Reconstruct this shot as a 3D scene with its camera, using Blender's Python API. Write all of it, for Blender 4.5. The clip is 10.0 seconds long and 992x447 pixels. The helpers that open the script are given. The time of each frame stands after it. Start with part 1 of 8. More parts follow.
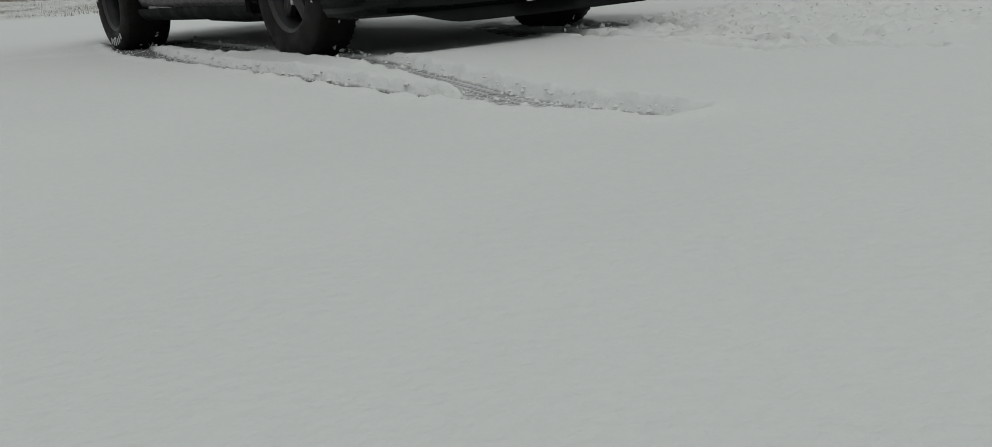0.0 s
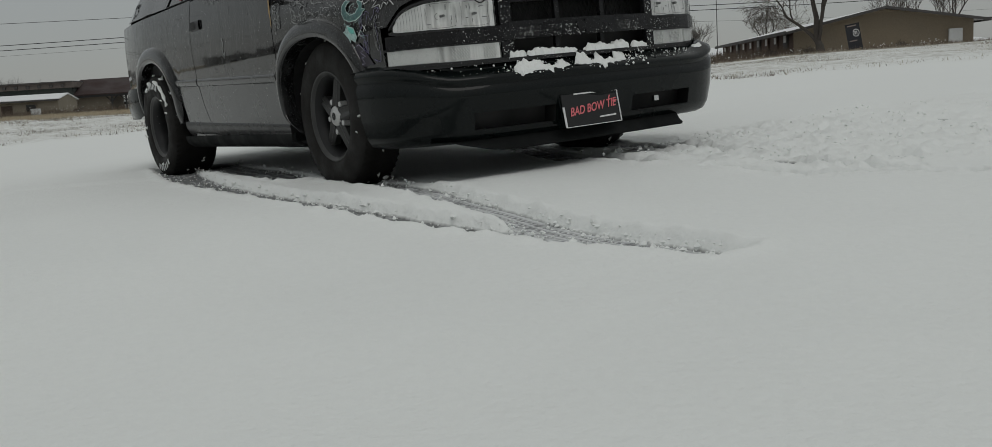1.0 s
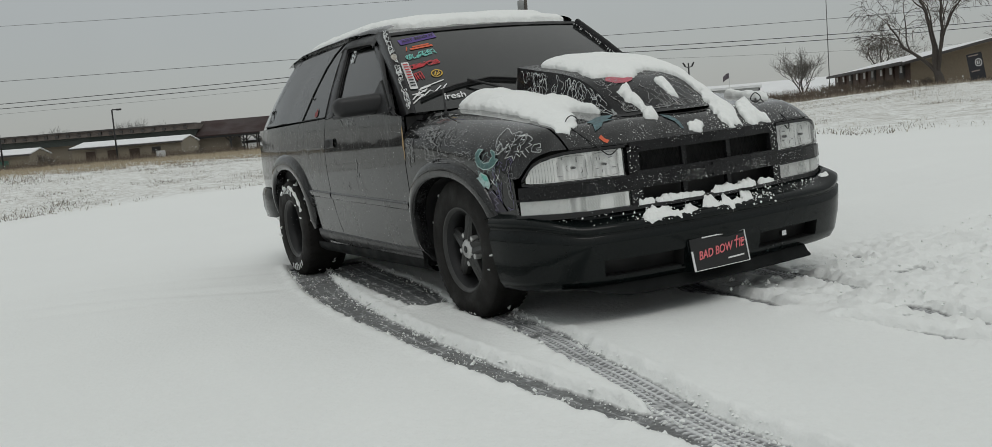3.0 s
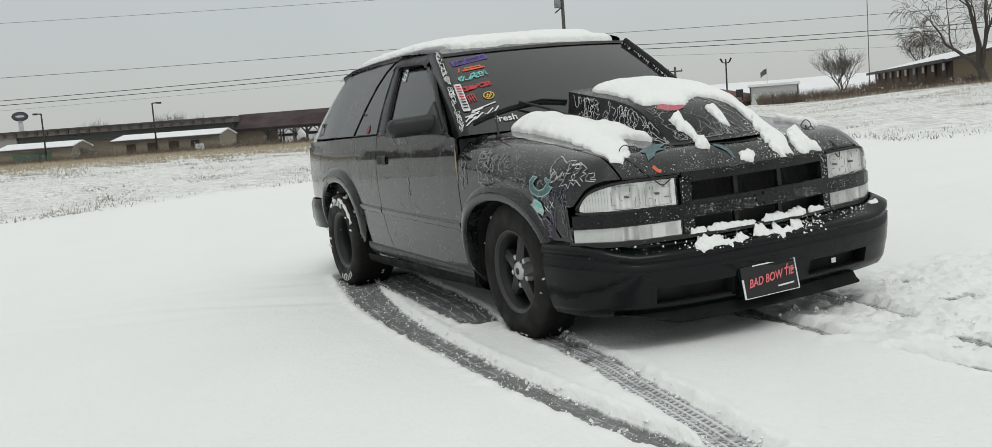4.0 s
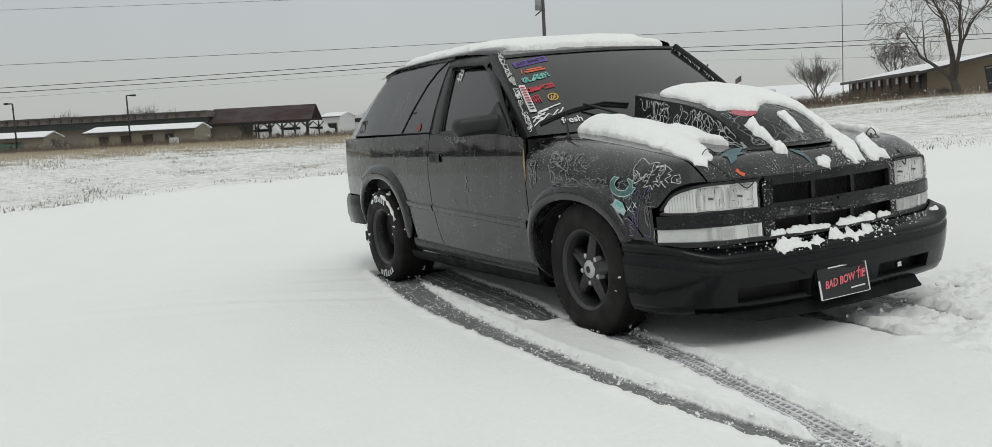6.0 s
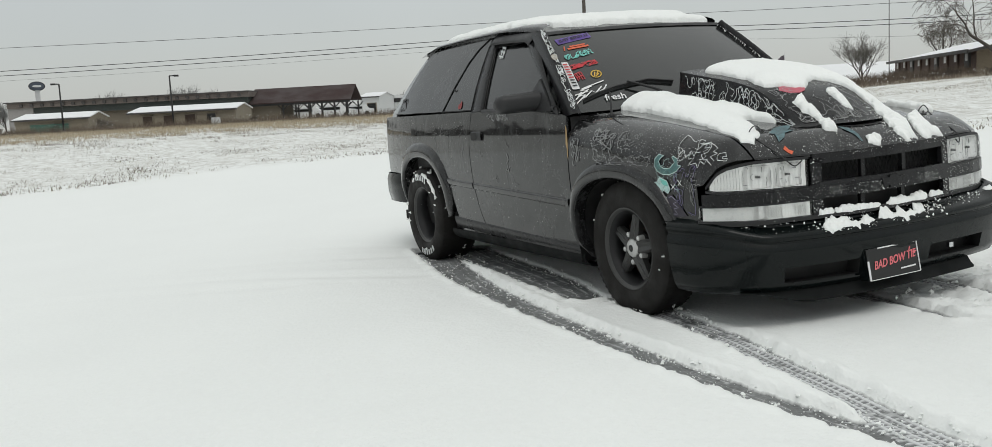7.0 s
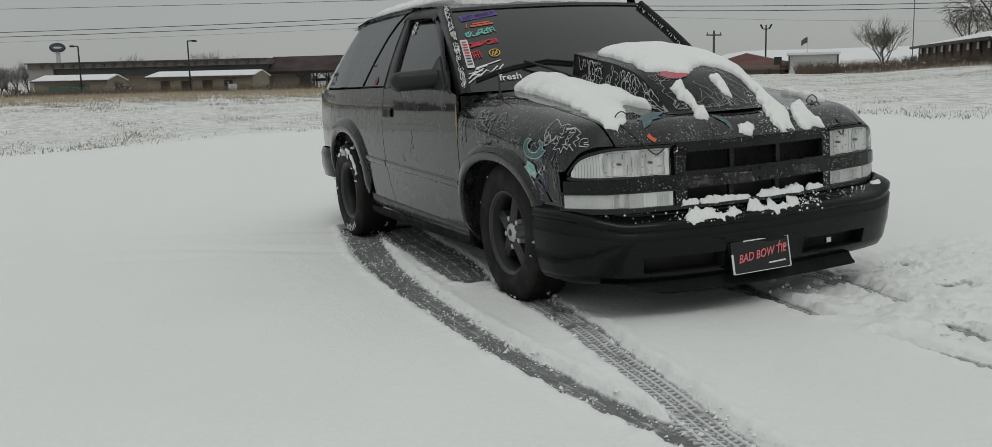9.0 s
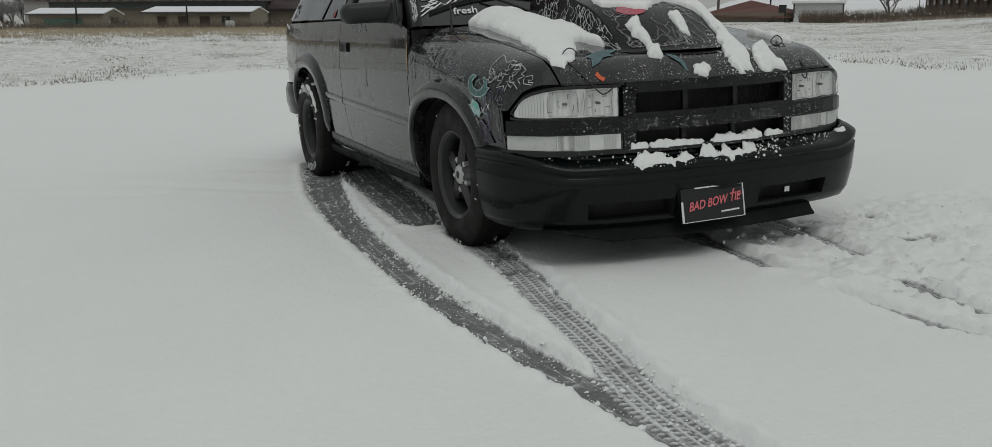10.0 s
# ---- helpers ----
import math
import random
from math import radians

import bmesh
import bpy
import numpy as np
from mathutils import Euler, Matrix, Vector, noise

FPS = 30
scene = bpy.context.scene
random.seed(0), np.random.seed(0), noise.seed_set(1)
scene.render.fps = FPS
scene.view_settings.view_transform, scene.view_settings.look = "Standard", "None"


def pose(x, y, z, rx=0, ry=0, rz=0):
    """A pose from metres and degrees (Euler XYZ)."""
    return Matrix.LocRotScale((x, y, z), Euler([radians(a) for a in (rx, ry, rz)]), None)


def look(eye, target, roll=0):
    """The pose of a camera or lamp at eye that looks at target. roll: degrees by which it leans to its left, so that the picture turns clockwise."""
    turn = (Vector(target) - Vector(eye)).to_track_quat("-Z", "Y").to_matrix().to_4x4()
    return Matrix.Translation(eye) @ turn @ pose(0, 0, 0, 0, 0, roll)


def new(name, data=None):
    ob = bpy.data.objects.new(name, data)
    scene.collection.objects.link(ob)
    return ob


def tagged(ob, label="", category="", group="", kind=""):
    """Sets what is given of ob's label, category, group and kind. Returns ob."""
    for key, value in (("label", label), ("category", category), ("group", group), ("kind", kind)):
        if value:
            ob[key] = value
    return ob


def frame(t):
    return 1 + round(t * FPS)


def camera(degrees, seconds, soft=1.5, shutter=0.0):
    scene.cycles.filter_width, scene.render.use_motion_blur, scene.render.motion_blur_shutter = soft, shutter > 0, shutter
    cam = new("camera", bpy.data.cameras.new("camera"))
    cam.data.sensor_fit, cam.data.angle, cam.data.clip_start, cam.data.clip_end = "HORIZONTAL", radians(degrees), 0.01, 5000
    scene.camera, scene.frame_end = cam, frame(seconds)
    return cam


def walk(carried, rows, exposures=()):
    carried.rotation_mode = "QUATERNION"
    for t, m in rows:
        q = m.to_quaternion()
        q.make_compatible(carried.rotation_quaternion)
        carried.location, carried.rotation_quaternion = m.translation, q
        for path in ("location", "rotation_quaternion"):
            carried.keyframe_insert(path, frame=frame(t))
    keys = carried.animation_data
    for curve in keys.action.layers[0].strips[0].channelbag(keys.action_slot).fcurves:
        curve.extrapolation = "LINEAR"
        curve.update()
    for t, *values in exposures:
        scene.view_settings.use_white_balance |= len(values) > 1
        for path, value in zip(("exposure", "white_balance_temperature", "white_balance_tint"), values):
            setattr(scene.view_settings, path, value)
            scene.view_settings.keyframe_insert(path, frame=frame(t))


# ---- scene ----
cam = camera(55.0, 10.0, soft=0.75)
SKY, SUN = 0.75, 0.7
# the lot leans a little; camera rows are in its frame
LEAN_AXIS = Vector((math.sin(radians(24)), math.cos(radians(24)), 0))
LOT = Matrix.Rotation(radians(-2.2), 4, LEAN_AXIS)
PATH = [
    (0, (-2.623, -4.017, 0.335), (-1.502, -2.443, -0.182), -4.7),
    (0.5, (-2.648, -4.025, 0.376), (-1.523, -2.421, -0.029), -5.7),
    (1, (-2.661, -4.006, 0.424), (-1.552, -2.368, 0.126), -5.8),
    (1.5, (-2.639, -3.944, 0.488), (-1.583, -2.26, 0.265), -6.0),
    (2, (-2.709, -4.004, 0.618), (-1.697, -2.292, 0.41), -6.0),
    (2.5, (-2.724, -4.011, 0.779), (-1.751, -2.276, 0.571), -6.8),
    (4, (-2.846, -4.07, 1.073), (-1.975, -2.283, 0.856), -6.5),
    (4.5, (-2.925, -4.054, 1.101), (-2.065, -2.261, 0.887), -7.4),
    (5, (-3.067, -4.047, 1.111), (-2.2, -2.258, 0.896), -6.6),
    (6.5, (-3.386, -3.896, 1.123), (-2.446, -2.145, 0.896), -4.9),
    (7, (-3.346, -3.901, 1.109), (-2.496, -2.109, 0.854), -5.2),
    (7.5, (-3.174, -3.953, 1.087), (-2.351, -2.15, 0.818), -4.2),
    (8, (-2.975, -4.03, 1.065), (-2.167, -2.224, 0.78), -3.3),
    (8.5, (-2.812, -4.115, 1.072), (-2.007, -2.309, 0.772), -3.5),
    (9, (-2.683, -4.112, 1.079), (-1.877, -2.306, 0.774), -3.6),
    (9.5, (-2.507, -4.06, 1.034), (-1.706, -2.257, 0.705), -3.2),
    (10, (-2.384, -4.041, 1.024), (-1.592, -2.253, 0.605), -2.4),
]
EXPOSURES = [(0.0, -1.05), (1.0, -1.0), (2.0, -0.93), (2.7, -0.75), (3.8, -0.24), (4.5, -0.14), (5.0, -0.34), (6.5, -0.22), (7.5, -0.14), (8.0, -0.28), (8.5, -0.58), (9.0, -0.72), (9.5, -0.72), (10.0, -0.88)]
walk(cam, [(t, LOT @ look(eye, target, roll)) for t, eye, target, roll in PATH], EXPOSURES)


# ---- world, sun, exposure ----
world = bpy.data.worlds.new("overcast_sky")
scene.world = world
world.use_nodes = True
wt = world.node_tree
wt.nodes.clear()
w_out = wt.nodes.new("ShaderNodeOutputWorld")
w_bg = wt.nodes.new("ShaderNodeBackground")
w_sky = wt.nodes.new("ShaderNodeTexSky")
w_sky.sky_type = "NISHITA"
w_sky.sun_disc = False
w_sky.sun_elevation = radians(38)
w_sky.sun_rotation = radians(200)
w_geo = wt.nodes.new("ShaderNodeTexCoord")
w_sep = wt.nodes.new("ShaderNodeSeparateXYZ")
w_ramp = wt.nodes.new("ShaderNodeValToRGB")
w_ramp.color_ramp.elements[0].position = 0.0
w_ramp.color_ramp.elements[0].color = (0.680, 0.704, 0.694, 1)
w_ramp.color_ramp.elements[1].position = 1.0
w_ramp.color_ramp.elements[1].color = (1.28, 1.32, 1.27, 1)
w_noise = wt.nodes.new("ShaderNodeTexNoise")
w_noise.inputs["Scale"].default_value = 2.2
w_noise.inputs["Detail"].default_value = 5
w_cloud = wt.nodes.new("ShaderNodeMapRange")
w_cloud.inputs["To Min"].default_value = 0.86
w_cloud.inputs["To Max"].default_value = 1.12
w_mul = wt.nodes.new("ShaderNodeVectorMath")
w_mul.operation = "SCALE"
w_mix = wt.nodes.new("ShaderNodeMix")
w_mix.data_type = "RGBA"
w_mix.inputs["Factor"].default_value = 0.02
wt.links.new(w_geo.outputs["Generated"], w_sep.inputs[0])
wt.links.new(w_sep.outputs["Z"], w_ramp.inputs[0])
wt.links.new(w_geo.outputs["Generated"], w_noise.inputs["Vector"])
wt.links.new(w_noise.outputs["Fac"], w_cloud.inputs["Value"])
wt.links.new(w_ramp.outputs[0], w_mul.inputs[0])
wt.links.new(w_cloud.outputs[0], w_mul.inputs["Scale"])
wt.links.new(w_mul.outputs[0], w_mix.inputs["A"])
wt.links.new(w_sky.outputs[0], w_mix.inputs["B"])
wt.links.new(w_mix.outputs["Result"], w_bg.inputs["Color"])
wt.links.new(w_bg.outputs[0], w_out.inputs[0])
w_bg.inputs["Strength"].default_value = SKY

sun_data = bpy.data.lights.new("sun", "SUN")
sun_data.energy = SUN
sun_data.angle = radians(30)
sun_data.color = (1.0, 0.98, 0.95)
sun = new("sun", sun_data)
sun.matrix_world = look((0, 0, 30), (0 + 30 * math.sin(radians(20)) * 0.6, 30 * math.cos(radians(20)) * 0.6, 0))


# ---- materials ----
def mat(name, color, rough=0.6, metal=0.0, var=0.15, scale=6.0, fine=60.0, bump=0.0, bump_scale=80.0, coat=0.0, dust=0.0, dust_color=(0.5, 0.51, 0.5), spec=0.5, alpha=1.0, random_tint=0.0, speck=0.0, dust_rough=1.0, streak=1.0, coat_rough=0.12):
    m = bpy.data.materials.new(name)
    m.use_nodes = True
    nt = m.node_tree
    b = nt.nodes["Principled BSDF"]
    b.inputs["Metallic"].default_value = metal
    b.inputs["Coat Weight"].default_value = coat
    b.inputs["Coat Roughness"].default_value = coat_rough
    b.inputs["Specular IOR Level"].default_value = spec
    b.inputs["Alpha"].default_value = alpha
    tc = nt.nodes.new("ShaderNodeTexCoord")
    n1 = nt.nodes.new("ShaderNodeTexNoise")
    n1.inputs["Scale"].default_value = scale
    n1.inputs["Detail"].default_value = 4
    n2 = nt.nodes.new("ShaderNodeTexNoise")
    n2.inputs["Scale"].default_value = fine
    n2.inputs["Detail"].default_value = 3
    nt.links.new(tc.outputs["Object"], n1.inputs["Vector"])
    nt.links.new(tc.outputs["Object"], n2.inputs["Vector"])
    add = nt.nodes.new("ShaderNodeMath")
    add.operation = "ADD"
    nt.links.new(n1.outputs["Fac"], add.inputs[0])
    nt.links.new(n2.outputs["Fac"], add.inputs[1])
    mr = nt.nodes.new("ShaderNodeMapRange")
    mr.inputs["From Min"].default_value = 0.6
    mr.inputs["From Max"].default_value = 1.4
    mr.inputs["To Min"].default_value = 1 - var
    mr.inputs["To Max"].default_value = 1 + var
    nt.links.new(add.outputs[0], mr.inputs["Value"])
    col = nt.nodes.new("ShaderNodeRGB")
    col.outputs[0].default_value = (*color, 1)
    sc = nt.nodes.new("ShaderNodeVectorMath")
    sc.operation = "SCALE"
    nt.links.new(col.outputs[0], sc.inputs[0])
    src = mr.outputs[0]
    if random_tint:
        oi = nt.nodes.new("ShaderNodeObjectInfo")
        rr = nt.nodes.new("ShaderNodeMapRange")
        rr.inputs["To Min"].default_value = 1 - random_tint
        rr.inputs["To Max"].default_value = 1 + random_tint
        nt.links.new(oi.outputs["Random"], rr.inputs["Value"])
        mm = nt.nodes.new("ShaderNodeMath")
        mm.operation = "MULTIPLY"
        nt.links.new(src, mm.inputs[0])
        nt.links.new(rr.outputs[0], mm.inputs[1])
        src = mm.outputs[0]
    nt.links.new(src, sc.inputs["Scale"])
    last = sc.outputs[0]
    rr2 = nt.nodes.new("ShaderNodeMapRange")
    rr2.inputs["From Min"].default_value = 0.35
    rr2.inputs["From Max"].default_value = 0.65
    rr2.inputs["To Min"].default_value = max(0.02, rough * 0.8)
    rr2.inputs["To Max"].default_value = min(1.0, rough * 1.2)
    nt.links.new(n1.outputs["Fac"], rr2.inputs["Value"])
    rough_src = rr2.outputs[0]
    if dust:
        n3 = nt.nodes.new("ShaderNodeTexNoise")
        n3.inputs["Scale"].default_value = 3.5
        n3.inputs["Detail"].default_value = 8
        n3.inputs["Roughness"].default_value = 0.7
        st = nt.nodes.new("ShaderNodeMapping")
        st.inputs["Scale"].default_value = (streak, streak, 1.0)
        nt.links.new(tc.outputs["Object"], st.inputs["Vector"])
        nt.links.new(st.outputs[0], n3.inputs["Vector"])
        dr = nt.nodes.new("ShaderNodeMapRange")
        dr.inputs["From Min"].default_value = 0.44
        dr.inputs["From Max"].default_value = 0.70
        dr.inputs["To Max"].default_value = dust
        nt.links.new(n3.outputs["Fac"], dr.inputs["Value"])
        mx = nt.nodes.new("ShaderNodeMix")
        mx.data_type = "RGBA"
        mx.inputs["B"].default_value = (*dust_color, 1)
        nt.links.new(dr.outputs[0], mx.inputs["Factor"])
        nt.links.new(last, mx.inputs["A"])
        last = mx.outputs["Result"]
        ra = nt.nodes.new("ShaderNodeMath")
        ra.operation = "MULTIPLY_ADD"
        ra.inputs[1].default_value = dust_rough
        nt.links.new(dr.outputs[0], ra.inputs[0])
        nt.links.new(rough_src, ra.inputs[2])
        rough_src = ra.outputs[0]
    if speck:
        # dried drops and fine grit
        n6 = nt.nodes.new("ShaderNodeTexNoise")
        n6.inputs["Scale"].default_value = 130
        n6.inputs["Detail"].default_value = 3
        n6.inputs["Roughness"].default_value = 0.7
        nt.links.new(tc.outputs["Object"], n6.inputs["Vector"])
        sr = nt.nodes.new("ShaderNodeMapRange")
        sr.inputs["From Min"].default_value = 0.60
        sr.inputs["From Max"].default_value = 0.76
        sr.inputs["To Max"].default_value = speck
        nt.links.new(n6.outputs["Fac"], sr.inputs["Value"])
        mx6 = nt.nodes.new("ShaderNodeMix")
        mx6.data_type = "RGBA"
        mx6.inputs["B"].default_value = (0.42, 0.43, 0.43, 1)
        nt.links.new(sr.outputs[0], mx6.inputs["Factor"])
        nt.links.new(last, mx6.inputs["A"])
        last = mx6.outputs["Result"]
    nt.links.new(last, b.inputs["Base Color"])
    nt.links.new(rough_src, b.inputs["Roughness"])
    if bump:
        n4 = nt.nodes.new("ShaderNodeTexNoise")
        n4.inputs["Scale"].default_value = bump_scale
        n4.inputs["Detail"].default_value = 6
        nt.links.new(tc.outputs["Object"], n4.inputs["Vector"])
        bp = nt.nodes.new("ShaderNodeBump")
        bp.inputs["Strength"].default_value = bump
        bp.inputs["Distance"].default_value = 0.01
        nt.links.new(n4.outputs["Fac"], bp.inputs["Height"])
        nt.links.new(bp.outputs[0], b.inputs["Normal"])
    return m


PAINT = mat("black_car_paint", (0.005, 0.005, 0.0055), 0.16, 0.0, 0.3, 5, 90, 0.02, 5, coat=0.95, coat_rough=0.035, dust=0.15, dust_color=(0.20, 0.205, 0.205), spec=0.04, speck=0.45, dust_rough=1.5, streak=2.6)
PAINT_DULL = mat("dusty_black_paint", (0.008, 0.008, 0.009), 0.26, 0.0, 0.3, 5, 90, 0.05, 40, dust=0.06, dust_color=(0.15, 0.15, 0.15), spec=0.18, speck=0.25, coat=0.15, coat_rough=0.08)
BUMPER = mat("smooth_black_bumper_plastic", (0.0035, 0.0055, 0.0055), 0.25, 0.0, 0.2, 4, 60, 0.03, 9, spec=0.08, speck=0.04, coat=0.32, coat_rough=0.05)
SPOILER = mat("matt_black_spoiler", (0.006, 0.007, 0.007), 0.75, 0.0, 0.2, 8, 120, spec=0.2)
PLASTIC = mat("black_trim_plastic", (0.013, 0.013, 0.014), 0.5, 0.0, 0.2, 8, 120, 0.1, 200)
DARK = mat("dark_underbody", (0.006, 0.006, 0.006), 0.85, 0.0, 0.3, 8, 60)
VOIDM = mat("black_recess", (0.004, 0.004, 0.004), 0.7)
TINT = mat("tinted_black_glass", (0.006, 0.007, 0.007), 0.08, 0.0, 0.1, 3, 30, coat=0.35, spec=0.40, dust=0.06, dust_color=(0.2, 0.2, 0.2), speck=0.12)
WSHIELD = mat("dark_tinted_windshield", (0.007, 0.008, 0.008), 0.07, 0.0, 0.1, 3, 30, coat=0.4, spec=0.50, dust=0.05, dust_color=(0.2, 0.2, 0.2), speck=0.12)
TYRE = mat("worn_tyre_rubber", (0.012, 0.011, 0.010), 0.75, 0.0, 0.25, 10, 120, 0.15, 150, spec=0.3)
RIM = mat("dark_grey_wheel_paint", (0.042, 0.042, 0.041), 0.38, 0.3, 0.25, 12, 120, dust=0.05)
RIM_BLACK = mat("black_steel_wheel", (0.008, 0.008, 0.009), 0.45, 0.2, 0.2, 12, 120)
CHROME = mat("polished_metal", (0.62, 0.63, 0.64), 0.22, 1.0, 0.1, 20, 120)
REFLECTOR = mat("bright_lamp_reflector", (0.97, 0.975, 0.965), 0.22, 0.30, 0.03, 30, 160, 0.05, 40)
LAMP_WHITE = mat("milky_lamp_plastic", (0.80, 0.81, 0.80), 0.3, 0.0, 0.05, 30, 160)
DULL_SILVER = mat("dull_silver_metal", (0.58, 0.58, 0.57), 0.38, 0.45, 0.15, 30, 160)
FACET = mat("grey_lamp_facet", (0.20, 0.205, 0.205), 0.3, 0.5)
SNOWM = mat("fresh_snow", (0.86, 0.875, 0.86), 0.75, 0.0, 0.02, 3, 60, 0.5, 70, spec=0.25)
INK_W = mat("white_paint_marker", (0.60, 0.62, 0.62), 0.5, 0, 0.35, 30, 200)
INK_G = mat("grey_scuffed_marker", (0.22, 0.225, 0.225), 0.5, 0, 0.4, 30, 200)
INK_TEAL = mat("teal_paint", (0.16, 0.55, 0.48), 0.45, 0, 0.3, 30, 200)
INK_PALE = mat("pale_teal_paint", (0.45, 0.62, 0.60), 0.5, 0, 0.3, 30, 200)
INK_PURPLE = mat("purple_paint", (0.12, 0.07, 0.30), 0.5, 0, 0.2, 30, 200)
INK_LILAC = mat("lilac_marker", (0.14, 0.12, 0.24), 0.5, 0, 0.2, 30, 200)
INK_RED = mat("red_vinyl", (0.50, 0.025, 0.035), 0.45, 0, 0.15, 30, 200)
INK_ORANGE = mat("orange_vinyl", (0.65, 0.11, 0.04), 0.45, 0, 0.15, 30, 200)
INK_YELLOW = mat("yellow_vinyl", (0.70, 0.42, 0.03), 0.45, 0, 0.15, 30, 200)
STICKER_W = mat("white_vinyl", (0.72, 0.72, 0.72), 0.45, 0, 0.08, 30, 200)
PLATE_RED = mat("coral_red_lettering", (0.72, 0.17, 0.19), 0.4, 0, 0.1, 30, 200)
INK_BLACK = mat("black_vinyl", (0.01, 0.01, 0.01), 0.5)
TANINK = mat("bare_tan_primer", (0.33, 0.22, 0.10), 0.6, 0, 0.25, 30, 200)
PINK = mat("pinkish_red_paint", (0.50, 0.10, 0.14), 0.5, 0, 0.25, 20, 120)
PLATE_B = mat("black_plate_face", (0.008, 0.008, 0.008), 0.35)
BRAKE = mat("rusty_brake_disc", (0.06, 0.035, 0.025), 0.6, 0.5, 0.4, 20, 100)


def lens_mat(name, tint):
    m = bpy.data.materials.new(name)
    m.use_nodes = True
    nt = m.node_tree
    nt.nodes.clear()
    o = nt.nodes.new("ShaderNodeOutputMaterial")
    tr = nt.nodes.new("ShaderNodeBsdfTransparent")
    tr.inputs[0].default_value = (*tint, 1)
    gl = nt.nodes.new("ShaderNodeBsdfGlossy")
    gl.inputs["Roughness"].default_value = 0.06
    fr = nt.nodes.new("ShaderNodeFresnel")
    fr.inputs[0].default_value = 1.5
    mx = nt.nodes.new("ShaderNodeMixShader")
    nt.links.new(fr.outputs[0], mx.inputs[0])
    nt.links.new(tr.outputs[0], mx.inputs[1])
    nt.links.new(gl.outputs[0], mx.inputs[2])
    nt.links.new(mx.outputs[0], o.inputs[0])
    return m


LENS = lens_mat("clear_lamp_lens", (0.985, 0.99, 0.985))

# ---- mesh helpers ----
def sm(a, b, x):
    t = min(1.0, max(0.0, (x - a) / (b - a)))
    return t * t * (3 - 2 * t)


def lerp(a, b, t):
    return a + (b - a) * t


def table(xs, ys):
    return lambda v: float(np.interp(v, xs, ys))


def put(name, verts, faces, material, parent=None, label="", smooth=True, m=None):
    me = bpy.data.meshes.new(name)
    if m is not None:
        verts = [m @ Vector(v) for v in verts]
    me.from_pydata([tuple(v) for v in verts], [], faces)
    me.materials.append(material)
    if smooth:
        me.polygons.foreach_set("use_smooth", [True] * len(me.polygons))
    me.update()
    ob = new(name, me)
    if parent is not None:
        ob.parent = parent
    if label:
        ob["label"] = label
    return ob


def part(name, bm, material, parent, label="", smooth=False):
    bmesh.ops.recalc_face_normals(bm, faces=bm.faces[:])
    me = bpy.data.meshes.new(name)
    bm.to_mesh(me)
    bm.free()
    me.materials.append(material)
    if smooth:
        me.polygons.foreach_set("use_smooth", [True] * len(me.polygons))
    ob = new(name, me)
    ob.parent = parent
    if label:
        ob["label"] = label
    return ob


